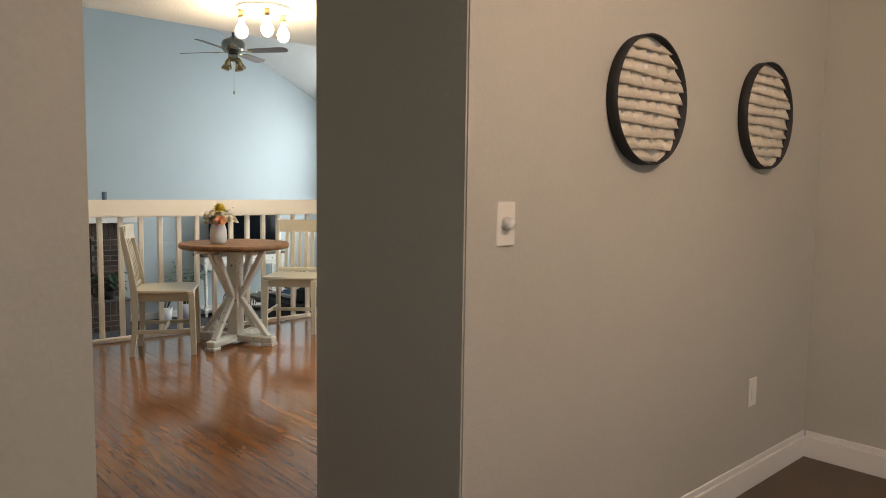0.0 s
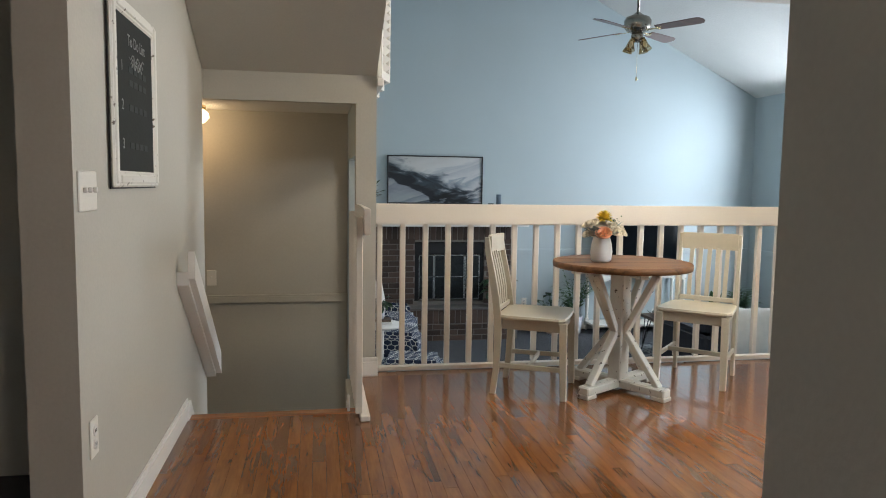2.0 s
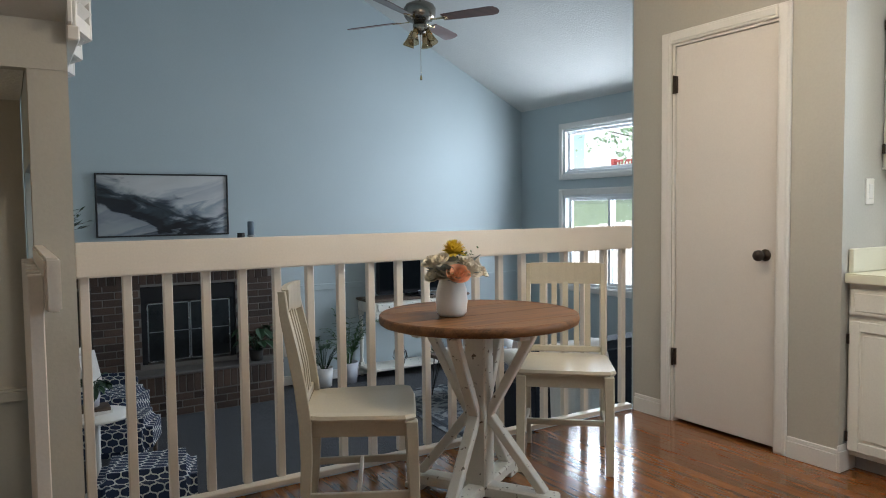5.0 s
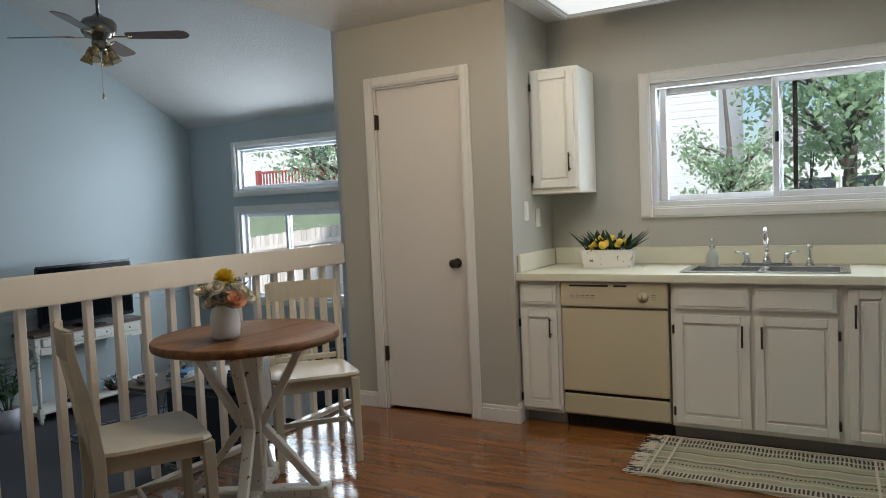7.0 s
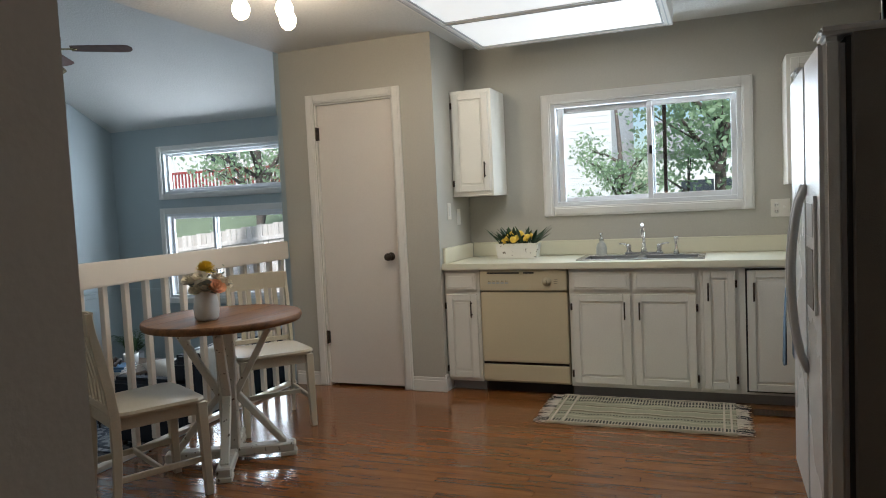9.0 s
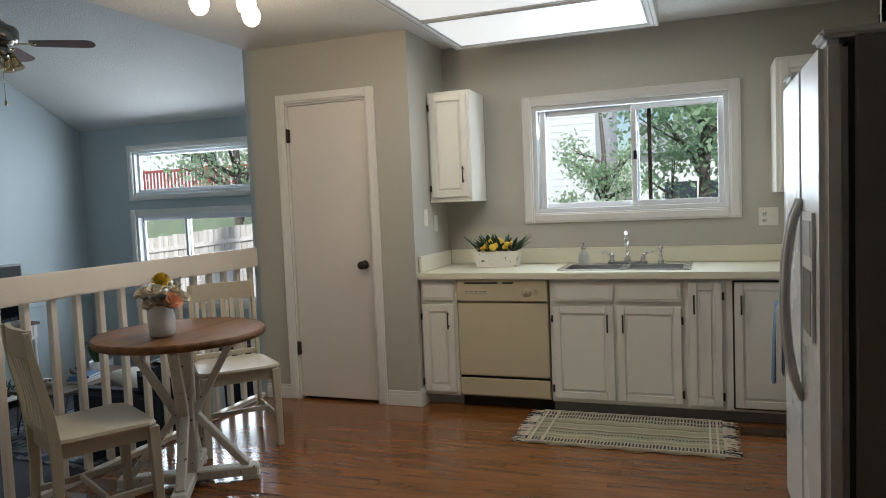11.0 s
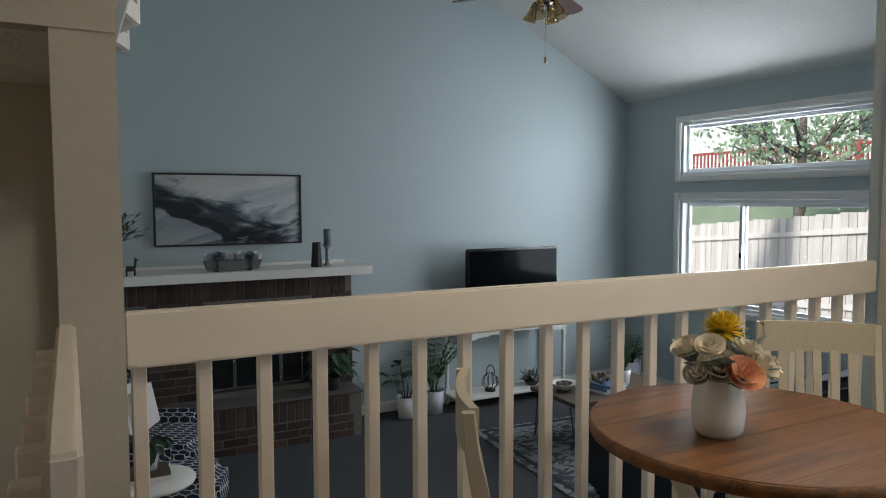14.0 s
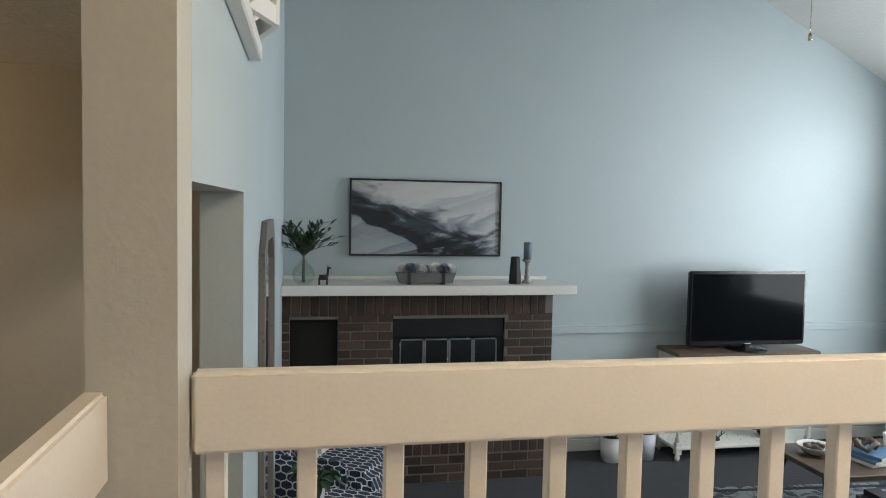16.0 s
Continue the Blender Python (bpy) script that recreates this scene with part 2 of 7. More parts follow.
AMBER = clear("amber_glass", (0.80, 0.72, 0.58))
VGLASS = clear("vase_glass", (0.94, 0.97, 0.96))
TVG = mat("tv_screen", (0.004, 0.005, 0.006), 0.07, vary=0.1, bump=0)
TVG.node_tree.nodes["Principled BSDF"].inputs["Specular IOR Level"].default_value = 0.07
FIREG = mat("firebox_glass", (0.012, 0.014, 0.015), 0.12, vary=0.1, bump=0)
BULB = glow("bulb_glass", (1.0, 0.80, 0.52), 30)
FOYERG = glow("foyer_shade_glass", (1.0, 0.72, 0.40), 4)
PANEL = glow("light_diffuser", (1.0, 0.98, 0.93), 0.72)
CERAM = mat("white_ceramic", (0.78, 0.78, 0.77), 0.3, vary=0.03, bump=0)
CERAMG = mat("lavender_grey_ceramic", (0.52, 0.53, 0.58), 0.4, vary=0.04)
TOWEL = mat("blue_towel", (0.16, 0.24, 0.34), 0.95, scale=30, vary=0.12, bump=0.15, fine=300)
LEAF = mat("leaf_green", (0.045, 0.10, 0.035), 0.5, scale=20, vary=0.35, rand=0.4)
LEAFD = mat("leaf_dark", (0.022, 0.055, 0.022), 0.45, scale=20, vary=0.35)
LEAFG = mat("leaf_dusty", (0.28, 0.34, 0.33), 0.6, scale=20, vary=0.2)
TREEL = mat("tree_leaf", (0.36, 0.50, 0.30), 0.6, scale=3, vary=0.4)
_n, _l = TREEL.node_tree.nodes, TREEL.node_tree.links
_tr, _mx = _n.new("ShaderNodeBsdfTranslucent"), _n.new("ShaderNodeMixShader")
_tr.inputs[0].default_value = (0.62, 0.76, 0.48, 1)
_mx.inputs[0].default_value = 0.45
_l.new(_n["Principled BSDF"].outputs[0], _mx.inputs[1])
_l.new(_tr.outputs[0], _mx.inputs[2])
_l.new(_mx.outputs[0], _n["Material Output"].inputs[0])
BARK = mat("bark", (0.16, 0.13, 0.11), 0.9, scale=12, vary=0.3, bump=0.2)
CREAMF = mat("cream_petal", (0.80, 0.74, 0.62), 0.6, scale=30, vary=0.08)
PEACH = mat("peach_petal", (0.84, 0.47, 0.30), 0.6, scale=30, vary=0.1)
YELLOW = mat("yellow_petal", (0.82, 0.62, 0.05), 0.6, scale=30, vary=0.12)
BLUEF = mat("blue_petal", (0.16, 0.20, 0.30), 0.6, scale=30, vary=0.12)
LEMON = mat("lemon_peel", (0.85, 0.58, 0.07), 0.45, scale=30, vary=0.1, bump=0.05)
SOFA = mat("dark_navy_sofa", (0.018, 0.022, 0.032), 0.9, scale=10, vary=0.2, bump=0.1)
THROW = mat("cream_throw", (0.66, 0.63, 0.58), 0.95, scale=15, vary=0.1, bump=0.15, fine=150)
GRASS = mat("grass", (0.22, 0.27, 0.17), 0.95, scale=1.0, vary=0.3, bump=0.2)
STUCCO = mat("white_siding", (0.80, 0.80, 0.78), 0.8, scale=1, vary=0.05)
REDP = mat("red_deck_stain", (0.36, 0.07, 0.06), 0.7, vary=0.15)
ROOFM = mat("roof_grey", (0.42, 0.41, 0.41), 0.9, vary=0.15)
DGLASS = mat("dark_window", (0.05, 0.06, 0.07), 0.1, vary=0.1)
BOOKB = mat("blue_book", (0.10, 0.20, 0.34), 0.5, vary=0.05)
PAPER = mat("paper", (0.72, 0.71, 0.68), 0.8, vary=0.05)


def lattice(name, ground, line, scale=13.0):
    """Woven trellis pattern of crossing waved lines."""
    m = mat(name, ground, 0.9, vary=0.1, bump=0.08, fine=300)
    n, l = m.node_tree.nodes, m.node_tree.links
    b = n["Principled BSDF"]
    src = b.inputs["Base Color"].links[0].from_socket
    co = n.new("ShaderNodeTexCoord")
    sep = n.new("ShaderNodeSeparateXYZ")
    l.new(co.outputs["Object"], sep.inputs[0])

    def m2(op, a, c):
        q = n.new("ShaderNodeMath")
        q.operation = op
        for i, v in enumerate((a, c)):
            if isinstance(v, (int, float)):
                q.inputs[i].default_value = v
            elif v is not None:
                l.new(v, q.inputs[i])
        return q.outputs[0]

    x, y, z = sep.outputs
    u = m2("ADD", x, m2("MULTIPLY", y, 0.6))
    v = m2("ADD", m2("MULTIPLY", z, 0.8), m2("MULTIPLY", y, 0.8))
    out = None
    for sgn in (1, -1):
        w = m2("ADD", m2("MULTIPLY", u, sgn * scale), m2("MULTIPLY", v, scale))
        w = m2("ADD", w, m2("MULTIPLY", m2("SINE", m2("MULTIPLY", m2("ADD", m2("MULTIPLY", u, -sgn * scale), m2("MULTIPLY", v, scale)), 6.283), None), 0.12))
        d = m2("ABSOLUTE", m2("SUBTRACT", m2("FRACT", w, None), 0.5), None)
        hit = m2("LESS_THAN", d, 0.075)
        out = hit if out is None else m2("MAXIMUM", out, hit)
    mx = n.new("ShaderNodeMix")
    mx.data_type = "RGBA"
    l.new(out, mx.inputs["Factor"])
    l.new(src, mx.inputs["A"])
    mx.inputs["B"].default_value = (*line, 1)
    l.new(mx.outputs["Result"], b.inputs["Base Color"])
    return m


def two_tone(name, a, c, scale, low, high, rough=0.9, wave=False, stretch=(1, 1, 1)):
    """Two colours mixed by a noise or by bands, for painted canvas and woven rugs."""
    m = mat(name, a, rough, vary=0.08, bump=0.05, fine=250)
    n, l = m.node_tree.nodes, m.node_tree.links
    b = n["Principled BSDF"]
    src = b.inputs["Base Color"].links[0].from_socket
    co, mp = n.new("ShaderNodeTexCoord"), n.new("ShaderNodeMapping")
    mp.inputs["Scale"].default_value = stretch
    t = n.new("ShaderNodeTexWave" if wave else "ShaderNodeTexNoise")
    t.inputs["Scale"].default_value, t.inputs["Detail"].default_value = scale, 6
    t.inputs["Distortion"].default_value = 1.4
    rp, mx = n.new("ShaderNodeMapRange"), n.new("ShaderNodeMix")
    mx.data_type = "RGBA"
    rp.inputs["From Min"].default_value, rp.inputs["From Max"].default_value = low, high
    l.new(co.outputs["Object"], mp.inputs[0])
    l.new(mp.outputs[0], t.inputs[0])
    l.new(t.outputs[1], rp.inputs[0])
    l.new(rp.outputs[0], mx.inputs["Factor"])
    l.new(src, mx.inputs["A"])
    mx.inputs["B"].default_value = (*c, 1)
    l.new(mx.outputs["Result"], b.inputs["Base Color"])
    return m


TRELLIS = lattice("navy_trellis_fabric", (0.022, 0.035, 0.075), (0.62, 0.62, 0.60))
LRRUG = two_tone("faded_blue_rug", (0.22, 0.23, 0.235), (0.035, 0.045, 0.06), 9, 0.47, 0.53)


def striped(name):
    """Cotton woven in stripes along its length; the bands near both long edges are flecked with dark dashes."""
    m = mat(name, (0.66, 0.63, 0.50), 0.9, vary=0.12, bump=0.08, fine=250)
    n, l = m.node_tree.nodes, m.node_tree.links
    b = n["Principled BSDF"]
    src = b.inputs["Base Color"].links[0].from_socket
    co, sep, mp = n.new("ShaderNodeTexCoord"), n.new("ShaderNodeSeparateXYZ"), n.new("ShaderNodeMapRange")
    l.new(co.outputs["Object"], sep.inputs[0])
    mp.inputs["From Min"].default_value, mp.inputs["From Max"].default_value = -0.26, 0.26
    l.new(sep.outputs[0], mp.inputs[0])

    def bands(stops):
        rp = n.new("ShaderNodeValToRGB")
        rp.color_ramp.interpolation = "CONSTANT"
        e = rp.color_ramp.elements
        e[0].position, e[0].color = 0.0, (*stops[0][1], 1)
        e[1].position, e[1].color = stops[-1][0], (*stops[-1][1], 1)
        for p, c in stops[1:-1]:
            x = e.new(p)
            x.color = (*c, 1)
        l.new(mp.outputs[0], rp.inputs[0])
        return rp.outputs[0]

    pale, sage, dim, off, on = (1, 1, 0.98), (0.74, 0.77, 0.70), (0.42, 0.40, 0.34), (0, 0, 0), (1, 1, 1)
    tone = bands([(0, pale), (0.17, sage), (0.24, pale), (0.27, sage), (0.40, dim), (0.44, pale), (0.47, sage), (0.58, pale), (0.61, dim), (0.64, sage), (0.72, pale), (0.75, sage), (0.80, pale)])
    flecked = bands([(0, off), (0.05, on), (0.15, off), (0.32, on), (0.345, off), (0.78, on), (0.84, off), (0.87, on), (0.96, off)])
    wv, hit, both, mul, dk = n.new("ShaderNodeTexWave"), n.new("ShaderNodeMath"), n.new("ShaderNodeMath"), n.new("ShaderNodeMix"), n.new("ShaderNodeMix")
    wv.bands_direction = "Y"
    wv.inputs["Scale"].default_value, wv.inputs["Distortion"].default_value = 17, 2.5
    l.new(co.outputs["Object"], wv.inputs[0])
    hit.operation = "GREATER_THAN"
    hit.inputs[1].default_value = 0.42
    l.new(wv.outputs[1], hit.inputs[0])
    both.operation = "MULTIPLY"
    l.new(hit.outputs[0], both.inputs[0])
    l.new(flecked, both.inputs[1])
    mul.data_type = dk.data_type = "RGBA"
    mul.blend_type = "MULTIPLY"
    mul.inputs["Factor"].default_value = 1
    l.new(src, mul.inputs["A"])
    l.new(tone, mul.inputs["B"])
    l.new(both.outputs[0], dk.inputs["Factor"])
    l.new(mul.outputs["Result"], dk.inputs["A"])
    dk.inputs["B"].default_value = (0.07, 0.07, 0.065, 1)
    l.new(dk.outputs["Result"], b.inputs["Base Color"])
    return m


PLAID = striped("striped_rug_weave")


# ---- mesh helpers ----
def box(bm, x0, x1, y0, y1, z0, z1, bevel=0.0, m=None, seg=1):
    """A box between those limits, its edges rounded by bevel, moved by m."""
    r = bmesh.ops.create_cube(bm, size=1)
    vs = r["verts"]
    for v in vs:
        v.co = Vector((x0 + (v.co.x + 0.5) * (x1 - x0), y0 + (v.co.y + 0.5) * (y1 - y0), z0 + (v.co.z + 0.5) * (z1 - z0)))
    if bevel:
        es = list({e for v in vs for e in v.link_edges})
        r = bmesh.ops.bevel(bm, geom=es, offset=min(bevel, 0.49 * min(abs(x1 - x0), abs(y1 - y0), abs(z1 - z0))), segments=seg, affect="EDGES")
        vs = list({v for f in r["faces"] for v in f.verts} | {v for v in vs if v.is_valid})
    if m is not None:
        for v in vs:
            v.co = m @ v.co
    return vs


def Bx(*a, **k):
    bm = bmesh.new()
    box(bm, *a, **k)
    return bm


def lathe(bm, prof, n=24, m=None, smooth=True):
    """Turns the outline [(radius, z), ...] round z."""
    rings = []
    for r, z in prof:
        if r < 1e-5:
            v = bm.verts.new((0, 0, z))
            rings.append([v] * n)
        else:
            rings.append([bm.verts.new((r * math.cos(2 * math.pi * i / n), r * math.sin(2 * math.pi * i / n), z)) for i in range(n)])
    for a, b in zip(rings, rings[1:]):
        for i in range(n):
            q = [a[i], a[(i + 1) % n], b[(i + 1) % n], b[i]]
            q = [v for k, v in enumerate(q) if v not in q[:k]]
            if len(q) > 2:
                f = bm.faces.new(q)
                f.smooth = smooth
    if m is not None:
        for v in {v for ring in rings for v in ring}:
            v.co = m @ v.co


def Lt(*a, **k):
    bm = bmesh.new()
    lathe(bm, *a, **k)
    return bm


def tube(bm, pts, r, n=8, r2=None):
    """A round bar along the points, of radius r at the start and r2 at the end, closed."""
    pts = [Vector(p) for p in pts]
    rings = []
    for i, p in enumerate(pts):
        d = (pts[min(i + 1, len(pts) - 1)] - pts[max(i - 1, 0)]).normalized()
        up = Vector((0, 0, 1)) if abs(d.z) < 0.9 else Vector((1, 0, 0))
        a = d.cross(up).normalized()
        b = d.cross(a)
        rad = r if r2 is None else r + (r2 - r) * i / (len(pts) - 1)
        rings.append([bm.verts.new(p + rad * (a * math.cos(2 * math.pi * k / n) + b * math.sin(2 * math.pi * k / n))) for k in range(n)])
    for a, b in zip(rings, rings[1:]):
        for k in range(n):
            f = bm.faces.new((a[k], a[(k + 1) % n], b[(k + 1) % n], b[k]))
            f.smooth = True
    bm.faces.new(rings[0])
    bm.faces.new(rings[-1][::-1])


def bar(bm, p, q, w, h, bevel=0.003, roll=0.0):
    """A squared bar from p to q, w wide and h high."""
    p, q = Vector(p), Vector(q)
    d = q - p
    m = Matrix.Translation(p) @ d.to_track_quat("X", "Z").to_matrix().to_4x4() @ Matrix.Rotation(roll, 4, "X")
    box(bm, 0, d.length, -w / 2, w / 2, -h / 2, h / 2, bevel, m)


def profile(bm, pts, d0, d1, axis="x"):
    """An outline of (a, b) pulled from d0 to d1 along an axis; a, b are the other two axes in order."""
    def at(a, b, d):
        return {"x": (d, a, b), "y": (a, d, b), "z": (a, b, d)}[axis]
    lo = [bm.verts.new(at(a, b, d0)) for a, b in pts]
    hi = [bm.verts.new(at(a, b, d1)) for a, b in pts]
    k = len(pts)
    for i in range(k):
        bm.faces.new((lo[i], lo[(i + 1) % k], hi[(i + 1) % k], hi[i]))
    bm.faces.new(lo[::-1])
    bm.faces.new(hi)


def Pf(*a, **k):
    bm = bmesh.new()
    profile(bm, *a, **k)
    return bm


def part(name, bm, material, parent=None, label="", loc=None, kind=""):
    """Links bm as one mesh object under its parent."""
    if isinstance(bm, bmesh.types.BMesh):
        bmesh.ops.recalc_face_normals(bm, faces=bm.faces)
        data = bpy.data.meshes.new(name)
        bm.to_mesh(data)
        bm.free()
        data.materials.append(material)
    else:
        data = bm
    ob = new(name, data)
    if loc is not None:
        ob.matrix_basis = loc if isinstance(loc, Matrix) else Matrix.Translation(loc)
    if parent is not None:
        ob.parent = parent
    return tagged(ob, label=label, kind=kind)


def thing(name, loc, label, category, group="", turn=0.0, kind=""):
    ob = new(name)
    ob.empty_display_size = 0.1
    ob.matrix_world = pose(*loc, 0, 0, turn)
    return tagged(ob, label, category, group, kind)


def structure(name, bm, material, parent=None, label=""):
    return part(name, bm, material, parent, label, kind="structure")


def solo(name, bm, material, loc, label, category, group=""):
    """A thing of one mesh, built round its base and set at loc."""
    return tagged(part(name, bm, material, None, label, loc), category=category, group=group)


FL = -0.69
CH = 2.44


# ---- structure ----
def pane_wall(bm, axis, at0, at1, lo, hi, z0, z1, holes):
    """A wall along one axis with rectangular holes (lo, hi, z0, z1), none of them above another."""
    def put(a, b, c, d):
        if b - a > 1e-4 and d - c > 1e-4:
            if axis == "x":
                box(bm, a, b, at0, at1, c, d)
            else:
                box(bm, at0, at1, a, b, c, d)
    p = lo
    for a, b, c, d in sorted(holes):
        put(p, a, z0, z1)
        put(a, b, z0, c)
        put(a, b, d, z1)
        p = b
    put(p, hi, z0, z1)


def Wl(*a):
    bm = bmesh.new()
    pane_wall(bm, *a)
    return bm


# kitchen and dining
structure("wall_stairs", Wl("y", 1.60, 1.738, 4.665, 6.90, FL, CH, []), WALL)
structure("wall_door_jamb", Wl("x", 2.86, 2.98, -0.6, 2.142, 0, CH, []), WALL)
structure("wall_start", Bx(2.92, 6.5, 2.68, 3.04, 0, CH), WALL)
structure("wall_stub", Bx(2.925, 3.04, 2.676, 3.34, 0, CH), WALL)
structure("wall_start_corner", Bx(5.09, 5.20, -2.6, 2.68, 0, CH), WALL)
# The openings in these unseen walls are invented for the fill lights.
structure("wall_start_back", Wl("x", -2.72, -2.6, -0.6, 5.2, -0.8, CH, [(3.6, 4.9, 0.9, 2.05)]), WALL)
structure("wall_start_side", Wl("y", -0.72, -0.6, -2.72, 6.0, -0.8, CH, [(-1.0, 0.4, 0.9, 2.05)]), WALL)
# Unseen slabs added to keep the sun out of the invented openings.
structure("porch_roof", Bx(-3.4, -0.721, -4.6, 3.0, CH + 0.2, CH + 0.35), WHITE)
structure("porch_roof", Bx(0.5, 6.5, -4.6, -2.72, CH + 0.2, CH + 0.35), WHITE)
# Unseen slab and block added to stop outdoor light leaking indoors.
structure("outer_roof", Bx(-0.72, 2.6, -2.72, 8.17, CH + 0.2, CH + 0.32), WHITE)
structure("outer_wall_side", Bx(5.2, 6.5, -2.72, 2.92, -0.8, CH + 0.2), WHITE)
# Unseen pieces added to close foyer and underfloor against stray daylight.
structure("floor_foyer_entry", Bx(0.08, 1.742, 5.60, 6.26, FL - 0.1, FL + 0.004), TILE)
structure("wall_foyer_front", Bx(-0.72, 1.62, 5.60, 5.72, FL - 0.1, -0.1), WALL)
structure("ceiling_foyer_entry", Bx(0.08, 1.60, 5.72, 6.962, 1.72, 1.85), CEIL)
structure("wall_under_floor", Bx(1.742, 2.62, 6.10, 6.20, FL - 0.1, -0.22), WALL)
structure("wall_hall_end", Bx(-0.6, 1.62, 5.60, 5.72, 0, CH), WALL)
wk = structure("wall_kitchen_window", Wl("y", 6.28, 6.42, 3.04, 5.86, 0, CH, [(3.878, 5.148, 1.230, 1.967)]), WALL)
structure("wall_pantry_side", Bx(5.74, 6.28, 5.80, 5.92, 0, CH), WALL)
structure("wall_pantry_front", Wl("y", 5.62, 5.74, 5.80, 6.995, 0, CH, [(6.10, 6.72, 0, 2.045)]), WALL)
structure("wall_pantry_inside", Bx(6.1, 6.16, 5.92, 6.995, 0, CH), WALL)
structure("ceiling_kitchen", (lambda bm: (pane_wall(bm, "x", 2.98, 7.0, 1.62, 6.5, CH, CH + 0.2, []), bm)[1])(bmesh.new()), CEIL)
structure("ceiling_start", Bx(-0.72, 6.5, -2.72, 2.98, CH, CH + 0.2), CEIL)
structure("ceiling_hall", Bx(-0.72, 1.62, 2.98, 5.72, CH, CH + 0.2), CEIL)
structure("floor_start", Bx(-0.72, 5.2, -2.72, 2.86, -0.1, 0.0), CARPETB)
structure("floor_hall", Bx(-0.72, 1.742, 2.86, 5.72, -0.1, 0.0), CARPET)
floor = structure("floor_wood", Bx(1.742, 6.28, 2.86, 6.26, -0.22, -0.012), DARKW)
structure("floor_wood_edge", Bx(2.60, 6.28, 6.26, 7.03, -0.22, -0.012), DARKW)
# living room
structure("wall_living_back", Bx(2.62, 8.40, 11.38, 11.5, FL, 5.35), WALLB)
structure("wall_living_left", Wl("y", 2.625, 2.745, 7.031, 11.38, FL, 5.3, [(7.032, 7.95, FL, 1.372)]), WALLB)
structure("wall_living_window", Wl("y", 8.25, 8.40, 7.03, 11.38, FL, 1.39, [(8.20, 10.57, 0.27, 1.34)]), WALLB)
structure("wall_living_window_top", Wl("y", 8.25, 8.40, 7.03, 11.38, 1.39, 2.6, [(8.20, 10.57, 1.585, 2.115)]), WALLB)
structure("wall_living_front", Bx(5.74, 8.40, 7.0, 7.12, FL, 5.3), WALLB)
structure("wall_under_rail", Bx(2.62, 5.74, 6.98, 7.10, FL, -0.012), WALLB)
structure("wall_above_kitchen", Bx(2.62, 5.74, 6.90, 7.0, CH + 0.2, 5.3), WALLB)
structure("floor_living", Bx(2.5, 8.40, 6.9, 11.5, FL - 0.1, FL), CARPET)
structure("floor_foyer", Bx(0.2, 2.74, 6.26, 8.2, FL - 0.1, FL + 0.004), TILE)
bm = bmesh.new()
profile(bm, [(2.5, 5.295), (8.5, 2.295), (8.5, 2.565), (2.5, 5.565)], 6.9, 11.5, "y")
structure("ceiling_living", bm, CEIL)
# stairwell and foyer
structure("wall_foyer_back", Bx(0.2, 2.62, 8.05, 8.17, FL, 1.73), WALL)
structure("wall_foyer_side", Bx(0.08, 0.2, 5.72, 8.17, FL, 1.73), WALL)
structure("ceiling_foyer", Bx(0.08, 2.621, 6.962, 8.17, 1.72, 1.85), CEIL)
bm = bmesh.new()
profile(bm, [(6.90, 1.672), (6.90, 1.838), (5.70, 2.439), (6.96, 2.439), (6.96, 1.672)], 1.742, 2.7445, "x")
structure("wall_stair_soffit", bm, WALL)
structure("pillar", Bx(2.622, 2.745, 6.905, 7.03, FL, 5.3), WALL)
structure("wall_above_header", Bx(1.60, 2.621, 6.9605, 7.0, 1.85, CH), WALL)
structure("wall_stairwell_end", Bx(1.30, 1.60, 6.66, 6.78, FL, 1.72), WALL)
structure("wall_beside_stairs", Bx(2.56, 2.62, 6.28, 6.90, FL, -0.012), WALL)
for i in range(4):
    y = 6.26 + 0.25 * i
    structure("stair_tread", Bx(1.742, 2.56, y + 0.0 if i else y, y + 0.27, -0.1725 * (i + 1) - 0.03, -0.1725 * (i + 1), bevel=0.008), OAKX)
    structure("stair_riser", Bx(1.742, 2.56, y - 0.02, y, -0.1725 * (i + 1), -0.1725 * i - 0.03), WHITE)
structure("stair_nosing", Bx(1.742, 2.60, 6.20, 6.29, -0.03, 0.002, bevel=0.01), OAKX)


def molding(x0, x1, y0, y1, z, h=0.085, t=0.014, side="", name="baseboard", paint=None):
    """A base or chair rail of one board with a moulded top, along x or y."""
    bm = bmesh.new()
    box(bm, x0, x1, y0, y1, z, z + h * 0.78, 0.002)
    s = t * 0.45
    box(bm, x0 + (s if side == "+x" else 0), x1 - (s if side == "-x" else 0), y0 + (s if side == "+y" else 0), y1 - (s if side == "-y" else 0), z + h * 0.78, z + h, 0.003)
    return structure(name, bm, paint or WHITE)


T = 0.014
molding(2.745, 2.759, 6.90, 7.0, 0, 0.10, side="+x")
molding(1.738, 1.738 + T, 4.665, 6.25, 0, 0.10, side="-x")
molding(2.925, 5.09, 2.666, 2.68, 0, 0.12, side="+y")
molding(5.076, 5.09, -2.6, 2.666, 0, 0.12, side="+x")
molding(2.911, 2.925, 2.68, 3.34, 0, 0.10, side="+x")
molding(5.606, 5.62, 5.80, 6.036, 0, 0.10, side="+x")
molding(5.606, 5.74, 5.786, 5.80, 0, 0.12, side="+y")
molding(5.606, 5.62, 6.784, 6.98, 0, 0.10, side="+x")
molding(2.614, 2.759, 6.886, 6.90, 0, 0.12, side="+y")
molding(4.80, 8.236, 11.366, 11.38, FL, 0.10, side="+y")
molding(8.236, 8.25, 7.13, 11.366, FL, 0.10, side="+x")
